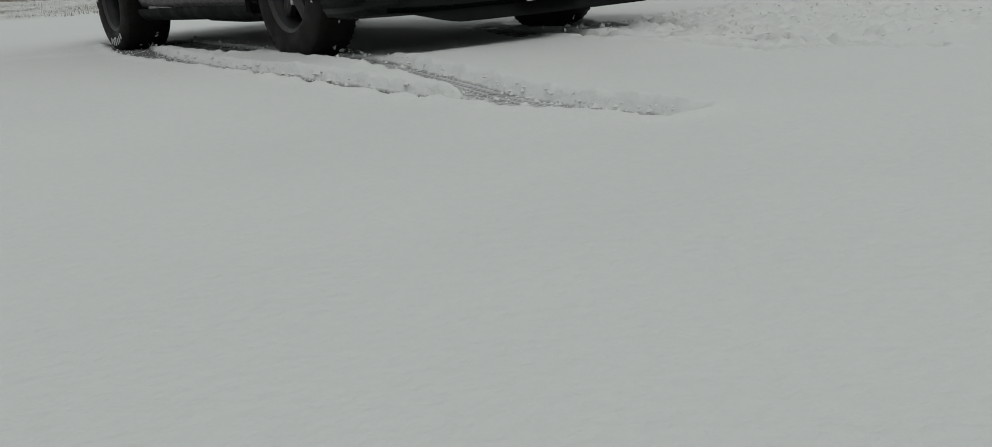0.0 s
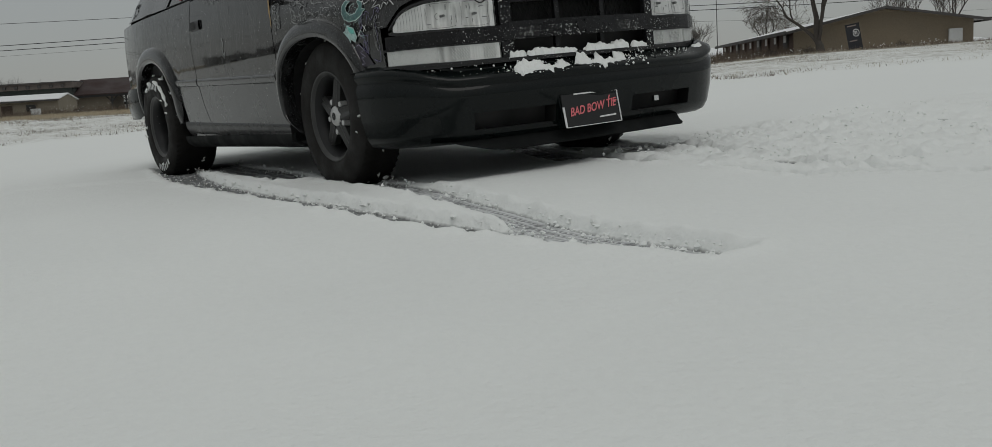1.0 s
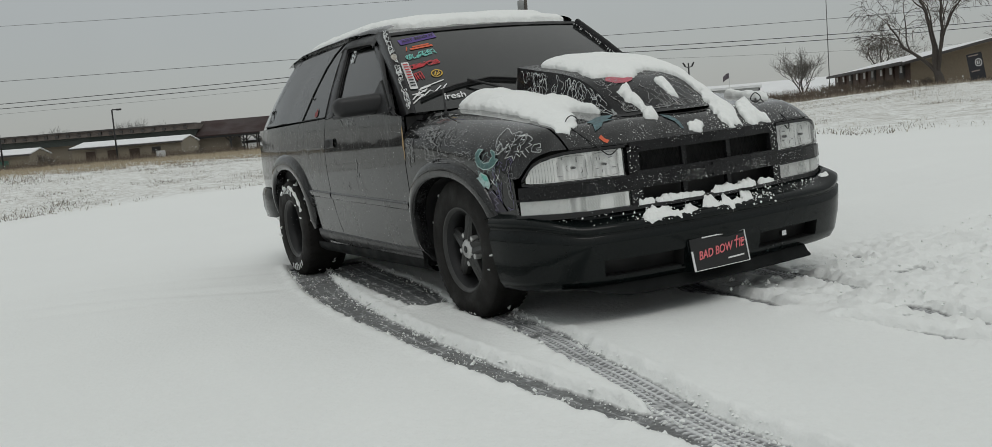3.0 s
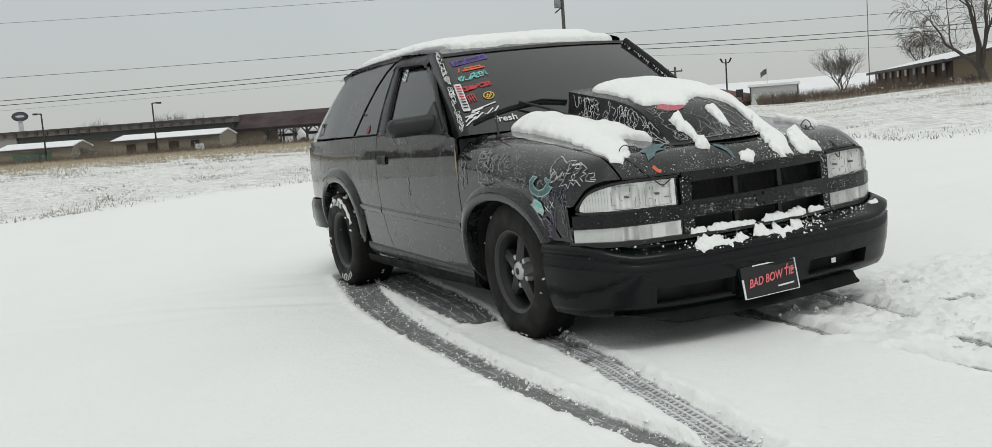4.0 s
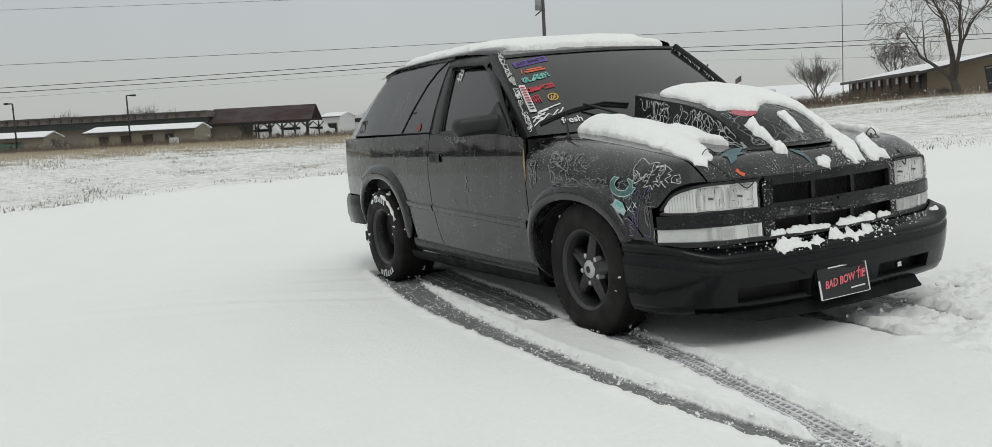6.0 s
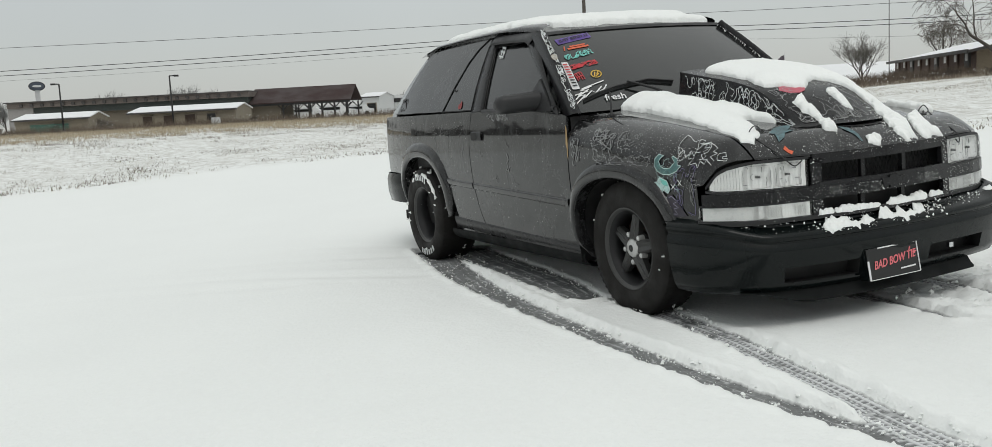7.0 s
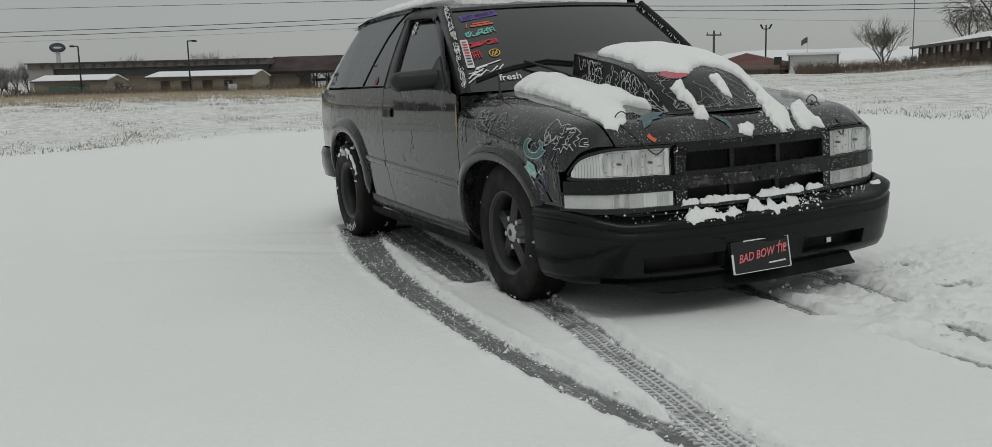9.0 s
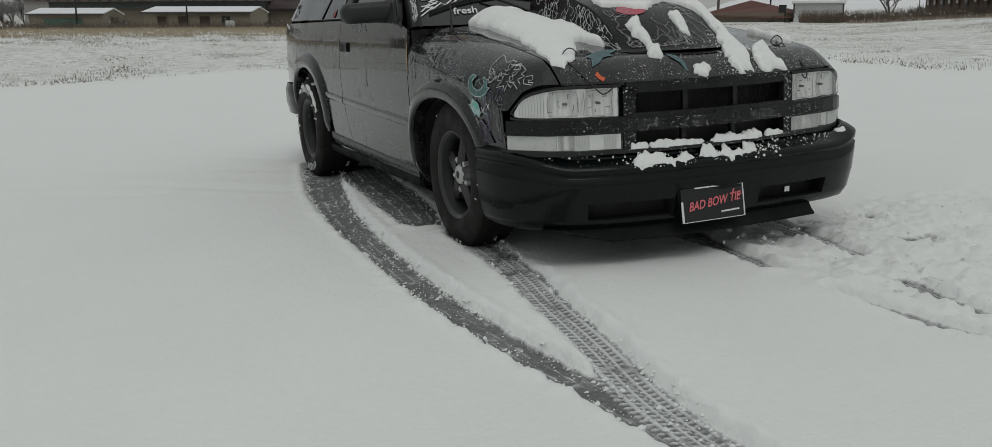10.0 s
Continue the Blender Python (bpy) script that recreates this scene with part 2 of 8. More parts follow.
class Geo:
    """Collects vertices and faces of one mesh."""

    def __init__(self):
        self.v, self.f = [], []

    def grid(self, rows, close=False):
        n, k = len(rows), len(rows[0])
        o = len(self.v)
        for r in rows:
            self.v.extend(r)
        for i in range(n - 1):
            for j in range(k if close else k - 1):
                q = (j + 1) % k
                self.f.append((o + i * k + j, o + i * k + q, o + (i + 1) * k + q, o + (i + 1) * k + j))

    def face(self, pts):
        o = len(self.v)
        self.v.extend(pts)
        self.f.append(tuple(range(o, o + len(pts))))

    def box(self, x0, x1, y0, y1, z0, z1):
        o = len(self.v)
        self.v.extend([(x, y, z) for z in (z0, z1) for y in (y0, y1) for x in (x0, x1)])
        for f in ((0, 2, 3, 1), (4, 5, 7, 6), (0, 1, 5, 4), (2, 6, 7, 3), (0, 4, 6, 2), (1, 3, 7, 5)):
            self.f.append(tuple(o + i for i in f))

    def bar(self, a, b, w, h, up=(0, 0, 1)):
        a, b, up = Vector(a), Vector(b), Vector(up)
        d = (b - a).normalized()
        s = d.cross(up).normalized() * (w / 2)
        u = s.cross(d).normalized() * (h / 2)
        o = len(self.v)
        for p in (a, b):
            self.v.extend([p - s - u, p + s - u, p + s + u, p - s + u])
        for f in ((0, 1, 2, 3), (7, 6, 5, 4), (0, 4, 5, 1), (1, 5, 6, 2), (2, 6, 7, 3), (3, 7, 4, 0)):
            self.f.append(tuple(o + i for i in f))

    def tube(self, pts, radii, n=6, cap=True):
        pts = [Vector(p) for p in pts]
        rows = []
        for i, p in enumerate(pts):
            d = (pts[min(i + 1, len(pts) - 1)] - pts[max(i - 1, 0)]).normalized()
            a = d.orthogonal().normalized() if i == 0 else (rows_a - d * rows_a.dot(d)).normalized()
            rows_a = a
            b = d.cross(a)
            r = radii if isinstance(radii, (int, float)) else radii[i]
            rows.append([p + (a * math.cos(t) + b * math.sin(t)) * r for t in [2 * math.pi * k / n for k in range(n)]])
        o = len(self.v)
        self.grid(rows, close=True)
        if cap:
            self.f.append(tuple(o + k for k in range(n))[::-1])
            self.f.append(tuple(o + (len(pts) - 1) * n + k for k in range(n)))

    def lathe(self, profile, axis="x", n=48, c=(0, 0, 0)):
        """profile: (along the axis, radius); closed rings round the axis."""
        rows = []
        for a, r in profile:
            row = []
            for k in range(n):
                t = 2 * math.pi * k / n
                row.append((c[0] + a, c[1] + r * math.cos(t), c[2] + r * math.sin(t)) if axis == "x" else (c[0] + r * math.cos(t), c[1] + r * math.sin(t), c[2] + a))
            rows.append(row)
        self.grid(rows, close=True)

    def obj(self, name, material, parent=None, label="", smooth=True, m=None):
        return put(name, self.v, self.f, material, parent, label, smooth, m)


def shell(rows, t, inward):
    """Rows of a panel plus a folded-back rim of depth t along its edge, towards the point inward(p)."""
    g = Geo()
    g.grid(rows)
    n, k = len(rows), len(rows[0])
    edge = [rows[0][j] for j in range(k)] + [rows[i][k - 1] for i in range(1, n)] + [rows[n - 1][j] for j in range(k - 2, -1, -1)] + [rows[i][0] for i in range(n - 2, 0, -1)]
    back = [inward(p, t) for p in edge]
    g.grid([edge, back], close=True)
    return g


def chain(ribbon_pts, normal, w):
    """A flat stroke along the points: quads of width w lying on the surface."""
    g = []
    for i, p in enumerate(ribbon_pts):
        a, b = ribbon_pts[max(i - 1, 0)], ribbon_pts[min(i + 1, len(ribbon_pts) - 1)]
        d = Vector(b) - Vector(a)
        s = d.cross(Vector(normal(p) if callable(normal) else normal))
        if s.length < 1e-9:
            s = Vector((0, 0, 1))
        s = s.normalized() * (w / 2)
        g.append([Vector(p) - s, Vector(p) + s])
    return g



# ---- ground ----
LOT3 = np.array(LOT.to_3x3())


# centre lines of the tyre tracks on the lot: (x, y, half width)
TRACK_REAR = [(-0.72, 2.75, 0.15), (-0.88, 2.18, 0.11), (-1.00, 1.60, 0.11), (-1.105, 0.95, 0.09), (-1.165, 0.30, 0.08), (-1.205, -0.33, 0.066), (-1.228, -0.80, 0.062), (-1.225, -1.10, 0.062), (-1.22, -1.42, 0.060), (-1.20, -1.73, 0.06), (-1.17, -2.0, 0.06), (-1.15, -2.25, 0.06), (-1.13, -2.45, 0.06), (-1.12, -2.62, 0.055)]
TRACK_FRONT = [(-0.72, 0.05, 0.09), (-0.75, -0.25, 0.075), (-0.805, -0.70, 0.075), (-0.91, -1.14, 0.068), (-0.955, -1.48, 0.066), (-1.02, -1.76, 0.066), (-1.07, -2.0, 0.065), (-1.085, -2.2, 0.063), (-1.09, -2.4, 0.06), (-1.11, -2.62, 0.055)]
TRACK_OLD = [(-0.52, 2.55, 0.15), (-0.62, 1.9, 0.15), (-0.67, 1.35, 0.15), (-0.76, 0.75, 0.13), (-0.83, 0.36, 0.09)]
TRACK_FAR_A = [(0.60, 0.5, 0.07), (0.26, -0.25, 0.06), (0.11, -0.62, 0.05), (0.09, -0.9, 0.045), (0.06, -1.18, 0.035)]
TRACK_FAR_B = [(0.75, 0.3, 0.08), (0.60, -0.50, 0.06), (0.55, -0.85, 0.05), (0.50, -1.16, 0.04)]
TRACK_FAR_C = [(0.06, -1.52, 0.015), (0.07, -1.75, 0.022), (0.09, -1.95, 0.026), (0.12, -2.2, 0.026), (0.19, -2.5, 0.02)]
TRACK_FAR_D = [(0.40, -1.55, 0.015), (0.36, -1.75, 0.022), (0.32, -1.95, 0.026), (0.27, -2.25, 0.02)]
TRACKS = [("tyre_track", TRACK_REAR), ("tyre_track", TRACK_FRONT), ("tyre_track", TRACK_OLD), ("tyre_track", TRACK_FAR_A), ("tyre_track", TRACK_FAR_B), ("tyre_track", TRACK_FAR_C), ("tyre_track", TRACK_FAR_D)]
# soft old ruts sweeping past the rear wheel, filled with later snow
RUTS = [[(-3.6, 3.9), (-2.3, 3.57), (-1.55, 3.12), (-0.95, 2.60)], [(-3.4, 3.5), (-2.2, 2.86), (-1.6, 2.23), (-1.2, 1.80)], [(-3.9, 4.7), (-2.4, 4.3), (-1.3, 3.7), (-0.7, 3.0)], [(-4.6, 3.3), (-3.2, 3.0), (-2.0, 2.2)], [(1.2, 0.9), (2.4, 0.7), (4.2, 0.9)], [(1.6, 1.5), (3.2, 1.5), (5.0, 1.9)]]


def dense(track, step):
    p = np.array([(x + 1.35 * dip(y), y + 2.0 * dip(y), w) for x, y, w in track])
    s = np.concatenate([[0], np.cumsum(np.hypot(np.diff(p[:, 0]), np.diff(p[:, 1])))])
    t = np.arange(0, s[-1], step)
    # a smooth line: interpolate, then average along it
    q = np.stack([np.interp(t, s, p[:, k]) for k in range(3)], 1)
    w = max(1, int(0.22 / step))
    pad = np.concatenate([np.repeat(q[:1], w, 0) + (q[0] - q[1]) * np.arange(w, 0, -1)[:, None], q, np.repeat(q[-1:], w, 0) + (q[-1] - q[-2]) * np.arange(1, w + 1)[:, None]])
    ker = np.ones(2 * w + 1) / (2 * w + 1)
    return np.stack([np.convolve(pad[:, k], ker, "valid") for k in range(3)], 1)


SNOW_H = 0.045


def dip(y):
    """The lot falls a little in front of the car."""
    return 0.054 * sm(-0.7, -2.0, y)


def spread(lo, hi, fine_lo, fine_hi, step, grow=1.13):
    mid = list(np.arange(fine_lo, fine_hi + 1e-6, step))
    a, d = [], step
    x = fine_hi
    while x < hi:
        d *= grow
        x += d
        a.append(min(x, hi))
    b, d = [], step
    x = fine_lo
    while x > lo:
        d *= grow
        x -= d
        b.append(max(x, lo))
    return np.array(b[::-1] + mid + a)


def nz_at(x, y, s, k=0.0):
    return noise.noise(Vector((x * s, y * s, k)))


gx = spread(-1400, 1400, -1.75, 1.75, 0.0155)
gy = spread(-900, 1900, -2.95, 2.9, 0.0155)
GX, GY = np.meshgrid(gx, gy)
NZ = np.zeros_like(GX)
for i in range(GX.shape[0]):
    for j in range(GX.shape[1]):
        x, y = GX[i, j], GY[i, j]
        if abs(x) < 60 and abs(y) < 90:
            grit = 0.0016 * nz_at(x, y, 38, 9) * sm(-1.3, -0.4, x) * sm(1.6, 0.6, x) * sm(-2.6, -1.9, y) * sm(0.0, -0.7, y) if abs(x) < 2 and -3 < y < 1 else 0.0
            NZ[i, j] = grit + noise.noise(Vector((x * 0.9, y * 0.9, 0))) * 0.006 + noise.noise(Vector((x * 4, y * 4, 3))) * 0.0035 + noise.noise(Vector((x * 16, y * 16, 7))) * 0.0022


# snow on the lot, with the tracks pressed out and a disturbed stretch beside the car
H = np.full_like(GX, SNOW_H) + NZ
near = (np.abs(GX) < 6) & (np.abs(GY) < 6)
ii, jj = np.where(near)
PRESS = []
for nm, tr in TRACKS:
    PRESS.append(dense(tr, 0.03))
nx_, ny_ = GX[near], GY[near]
EDGE = np.full(nx_.shape, 9.0)
for q in PRESS:
    for px, py, pw in q:
        EDGE = np.minimum(EDGE, np.hypot(nx_ - px, ny_ - py) - pw)
RUT = np.zeros(nx_.shape)
for line in RUTS:
    d = np.full(nx_.shape, 9.0)
    for (ax, ay), (bx, by) in zip(line[:-1], line[1:]):
        t = np.clip(((nx_ - ax) * (bx - ax) + (ny_ - ay) * (by - ay)) / ((bx - ax) ** 2 + (by - ay) ** 2), 0, 1)
        d = np.minimum(d, np.hypot(nx_ - ax - t * (bx - ax), ny_ - ay - t * (by - ay)))
    RUT += np.exp(-(d / 0.075) ** 2) - 0.45 * np.exp(-((d - 0.17) / 0.06) ** 2)
for i, j, best, rut in zip(ii, jj, EDGE, RUT):
    x, y = GX[i, j], GY[i, j]
    H[i, j] -= 0.010 * rut * (0.8 + 0.6 * nz_at(x, y, 1.1, 91))
    if best < 0.4:
        e = best + 0.010 * nz_at(x, y, 30, 5) + 0.012 * nz_at(x, y, 9, 8) + 0.006 * nz_at(x, y, 70, 6)
        rim = 0.016 * math.exp(-((e - 0.045) / 0.03) ** 2) * (0.6 + 0.9 * nz_at(x, y, 13, 2))
        H[i, j] = lerp(0.002, H[i, j] + rim, sm(-0.004, 0.028, e))
    # trodden and thrown snow on the far side of the nose
    e = 0.25 * nz_at(x, y, 1.6, 71)
    m = 0.8 * sm(-0.12, 0.35, x + e) * sm(-0.05, -0.65, y + 0.6 * e - 0.12 * (x - 1)) * sm(-2.45, -1.75, y + e) * sm(4.2, 2.8, x) * sm(-0.85, -0.35, -abs(y + 1.35 + 0.1 * (x - 1)) + 0.35)
    if m > 0:
        xw, yw = x + 0.10 * nz_at(x, y, 4, 75), y + 0.10 * nz_at(x, y, 4, 77)
        n = nz_at(xw, yw, 5, 11) * 0.5 + nz_at(xw, yw, 11, 13) * 0.4 + nz_at(xw, yw, 23, 14) * 0.3
        ridge = 1 - abs(nz_at(xw, yw, 4.2, 73)) * 2.4
        H[i, j] += m * (0.046 * n + 0.020 * ridge - 0.024 + 0.022 * max(0, nz_at(x, y, 3.1, 17)) + 0.016 * nz_at(xw, yw, 33, 19) + 0.014 * nz_at(x, y, 58, 27))
        hole = sm(0.20, 0.42, nz_at(x, y * 1.8, 3.4, 21) + 0.12 * nz_at(x, y, 13, 25)) * sm(-0.25, 0.10, nz_at(x, y, 13, 23))
        H[i, j] = lerp(H[i, j], 0.008 + 0.024 * abs(n), 0.45 * m * hole)
        H[i, j] = max(H[i, j], 0.003)
    # thin snow under the car
    u = sm(0.92, 0.6, abs(x)) * sm(-0.95, -0.5, y) * sm(3.5, 3.0, y)
    H[i, j] *= 1 - 0.55 * u


def lot_z(x, y):
    return -(LOT3[0, 2] * x + LOT3[1, 2] * y) / LOT3[2, 2] - dip(y)


def outside(x, y):
    """Metres past the edge of the lot (negative inside)."""
    wob = 0.9 * nz_at(x, y, 0.25, 31) + 0.4 * nz_at(x, y, 0.9, 33)
    return max(y - 18.3, x - (8.7 + 0.14 * y)) + wob


def field_z(x, y):
    az = math.degrees(math.atan2(x + 3, y + 4))
    d = math.hypot(x + 3, y + 4)
    left = 0.12 * sm(15, 95, d)
    right = lerp(0.62, 1.02, sm(44, 54, az)) * sm(8, 60, d)
    return lerp(left, right, sm(22, 40, az)) if -100 < az < 130 else 0.2


V = np.zeros((*GX.shape, 3))
FIELD = np.zeros(GX.shape)
for i in range(GX.shape[0]):
    for j in range(GX.shape[1]):
        x, y = GX[i, j], GY[i, j]
        o = outside(x, y)
        w = sm(0, 22, o)
        inner = sm(60, 25, math.hypot(x, y))
        base = lerp(field_z(x, y), lot_z(x, y), (1 - w) * inner)
        rough = 0.0
        FIELD[i, j] = (1.25 if x > 8 else 1.15) * sm(-0.2, 2.5, o) * (0.55 + 0.45 * sm(45, 80, math.hypot(x, y)))
        if o > 0 and abs(x) < 140 and abs(y) < 150:
            rough = sm(0, 1.5, o) * (0.05 * nz_at(x, y, 0.6, 41) + 0.05 * nz_at(x, y, 1.7, 43) + 0.06)
        V[i, j] = (x, y, base + (H[i, j] if inner > 0 else SNOW_H) + rough)
n0, n1 = GX.shape
idx = np.arange(n0 * n1).reshape(n0, n1)
quads = np.stack([idx[:-1, :-1], idx[:-1, 1:], idx[1:, 1:], idx[1:, :-1]], -1).reshape(-1, 4)


def ground_mat():
    m = mat("snow_over_wet_asphalt", (0.84, 0.856, 0.842), 0.8, 0, 0.02, 1.2, 40, 0.5, 55, spec=0.2)
    nt = m.node_tree
    b = nt.nodes["Principled BSDF"]
    at = nt.nodes.new("ShaderNodeAttribute")
    at.attribute_name = "depth"
    gm = nt.nodes.new("ShaderNodeMapRange")
    gm.inputs["From Min"].default_value = 0.004
    gm.inputs["From Max"].default_value = 0.018
    no = nt.nodes.new("ShaderNodeTexNoise")
    no.inputs["Scale"].default_value = 55
    no.inputs["Detail"].default_value = 5
    geo = nt.nodes.new("ShaderNodeNewGeometry")
    nt.links.new(geo.outputs["Position"], no.inputs["Vector"])
    nm = nt.nodes.new("ShaderNodeMapRange")
    nm.inputs["To Min"].default_value = -0.005
    nm.inputs["To Max"].default_value = 0.005
    nt.links.new(no.outputs["Fac"], nm.inputs["Value"])
    ad = nt.nodes.new("ShaderNodeMath")
    ad.operation = "ADD"
    nt.links.new(at.outputs["Fac"], ad.inputs[0])
    nt.links.new(nm.outputs[0], ad.inputs[1])
    nt.links.new(ad.outputs[0], gm.inputs["Value"])
    mx = nt.nodes.new("ShaderNodeMix")
    mx.data_type = "RGBA"
    old = b.inputs["Base Color"].links[0].from_socket
    mx.inputs["A"].default_value = (0.075, 0.078, 0.080, 1)
    nt.links.new(gm.outputs[0], mx.inputs["Factor"])
    nt.links.new(old, mx.inputs["B"])
    # thin snow over dead grass outside the lot
    fa = nt.nodes.new("ShaderNodeAttribute")
    fa.attribute_name = "field"
    n5 = nt.nodes.new("ShaderNodeTexNoise")
    n5.inputs["Scale"].default_value = 3.4
    n5.inputs["Detail"].default_value = 9
    n5.inputs["Roughness"].default_value = 0.78
    nt.links.new(geo.outputs["Position"], n5.inputs["Vector"])
    r5 = nt.nodes.new("ShaderNodeMapRange")
    r5.inputs["From Min"].default_value = 0.43
    r5.inputs["From Max"].default_value = 0.60
    r5.inputs["To Max"].default_value = 0.85
    nt.links.new(n5.outputs["Fac"], r5.inputs["Value"])
    m5 = nt.nodes.new("ShaderNodeMath")
    m5.operation = "MULTIPLY"
    nt.links.new(fa.outputs["Fac"], m5.inputs[0])
    nt.links.new(r5.outputs[0], m5.inputs[1])
    mg = nt.nodes.new("ShaderNodeMix")
    mg.data_type = "RGBA"
    mg.inputs["B"].default_value = (0.29, 0.26, 0.21, 1)
    nt.links.new(m5.outputs[0], mg.inputs["Factor"])
    nt.links.new(mx.outputs["Result"], mg.inputs["A"])
    nt.links.new(mg.outputs["Result"], b.inputs["Base Color"])
    return m


GROUND_M = ground_mat()
gme = bpy.data.meshes.new("ground")
gme.from_pydata(V.reshape(-1, 3).tolist(), [], quads.tolist())
gme.materials.append(GROUND_M)
gme.polygons.foreach_set("use_smooth", [True] * len(gme.polygons))
dep = gme.attributes.new("depth", "FLOAT", "POINT")
dep.data.foreach_set("value", H.reshape(-1).astype(np.float32))
fld = gme.attributes.new("field", "FLOAT", "POINT")
fld.data.foreach_set("value", FIELD.reshape(-1).astype(np.float32))
gme.update()
ground = tagged(new("ground", gme), "snow-covered parking lot and field with tyre tracks", "ground", kind="structure")

# ---- the car: front axle at y = 0, nose towards -y, in the frame of the lot ----
WB = 2.555
_front_r = table([0, 0.20, 0.42, 0.60, 0.70, 0.76, 0.79, 0.82, 0.84], [-0.905, -0.895, -0.856, -0.826, -0.796, -0.758, -0.715, -0.62, -0.45])
_front_l = table([0, 0.20, 0.42, 0.60, 0.70, 0.78, 0.81, 0.83, 0.84], [-0.905, -0.893, -0.850, -0.798, -0.745, -0.655, -0.60, -0.52, -0.42])
_bump_r = table([0, 0.20, 0.35, 0.50, 0.65, 0.75, 0.82, 0.865, 0.885], [-0.955, -0.952, -0.945, -0.935, -0.912, -0.882, -0.825, -0.70, -0.43])
_bump_l = table([0, 0.20, 0.35, 0.50, 0.65, 0.75, 0.82, 0.855, 0.868], [-0.955, -0.945, -0.925, -0.888, -0.825, -0.745, -0.645, -0.545, -0.43])


def plan_front(x):
    """Front line of the nose in plan; the passenger's corner is worn rounder than the driver's."""
    return _front_r(x) if x > 0 else _front_l(-x)


def plan_bumper(x):
    return _bump_r(x * 0.885 / 0.868) if x > 0 else _bump_l(-x)


def hip(z):
    """Half width of the body below the belt: a slow barrel, straight below the rub strip."""
    if z > 0.58:
        return 0.8435 - (z - 0.75) ** 2 / 5.2
    return 0.8379 - 0.09 * (0.58 - z) - 0.20 * max(0.0, 0.32 - z)


def side_x(y, z):
    x = hip(z) if z <= 1.05 else 0.8262 - 0.43 * (z - 1.05) - 0.12 * (z - 1.05) ** 2
    if y < -0.2:
        x -= 0.03 * ((-0.2 - y) / 0.4) ** 2
    if y > 2.6:
        x -= 0.055 * ((y - 2.6) / 0.8) ** 2
    return x


shoulder = table([-0.95, -0.80, -0.68, -0.5, -0.2, 0.1, 0.42, 0.6], [0.805, 0.832, 0.852, 0.885, 0.930, 0.968, 1.000, 1.02])


hl_top = table([0.42, 0.60, 0.66, 0.70, 0.735, 0.757, 0.772, 0.782, 0.789], [0.748, 0.750, 0.748, 0.742, 0.730, 0.716, 0.698, 0.675, 0.652])


def top_z(x, y):
    """Height of hood and fender tops."""
    ax = abs(x)
    z = shoulder(y) + 0.022 * (1 - min(1, ax / 0.64) ** 2)
    d = min(1, max(0, (y - plan_front(max(-0.84, min(x, 0.84)))) / 0.15))
    lip = 0.757 if ax < 0.42 else hl_top(ax) + 0.014
    return lerp(lip, z, 1 - (1 - d) ** 2)


car = tagged(new("suv"), "black two-door lowered SUV parked in snow, marker drawings all over", "car")
car.matrix_world = LOT


def inw(p, t):
    v = Vector(p)
    c = Vector((0, min(max(v.y, 0.2), 3.0), 0.62))
    return tuple(v + (c - v).normalized() * t)


def panel(name, rows, material, parent=None, label="", rim=0.016):
    return shell(rows, rim, inw).obj(name, material, parent or car, label)


def arch(cy, cz, r, a0, a1, n=20, sy=1.0):
    return [(cy + sy * r * math.cos(radians(lerp(a0, a1, k / n))), cz + r * math.sin(radians(lerp(a0, a1, k / n)))) for k in range(n + 1)]


# wheel openings: centre along the car, then half width, rise and centre height of the inner and the outer edge
ARCHES = {"front": (0.0, (0.415, 0.277, 0.41), (0.462, 0.345, 0.425)), "rear": (2.548, (0.405, 0.31, 0.445), (0.478, 0.40, 0.455))}


def arch_edge(which, t, k):
    """A point (y, z) of a wheel opening at angle t; k = 0 on the inner edge, 1 on the outer edge of the flare."""
    cy, inner, outer = ARCHES[which]
    a, b, zc = (lerp(i, o, k) for i, o in zip(inner, outer))
    c, n = math.cos(t), math.sin(t)
    if n < 0:
        b = 0.20
    return cy - a * math.copysign(abs(c) ** 0.91, c), zc + b * math.copysign(abs(n) ** 0.91, n)


def arch_height(which, y, k=0.5):
    """Height of a wheel opening's edge over y, or None outside it."""
    cy, inner, outer = ARCHES[which]
    a, b, zc = (lerp(i, o, k) for i, o in zip(inner, outer))
    u = abs(y - cy) / a
    return None if u >= 1 else zc + b * (1 - u ** 2.2) ** (1 / 2.2)


def fender_top(s, x, y, a):
    """Height of the fender's rounded top; it comes down to the lamp at its front."""
    z = shoulder(y) - 0.15 * (1 - math.cos(a)) ** 0.9
    d = min(1, max(0, (y - plan_front(s * min(x, 0.808))) / 0.16))
    return lerp(min(z, hl_top(min(x, 0.8)) + 0.014), z, 1 - (1 - d) ** 2)


door_rear = table([0.24, 0.30, 0.36, 0.45, 0.60, 0.80, 0.90, 1.0, 1.05], [1.49, 1.55, 1.595, 1.635, 1.660, 1.672, 1.664, 1.635, 1.626])

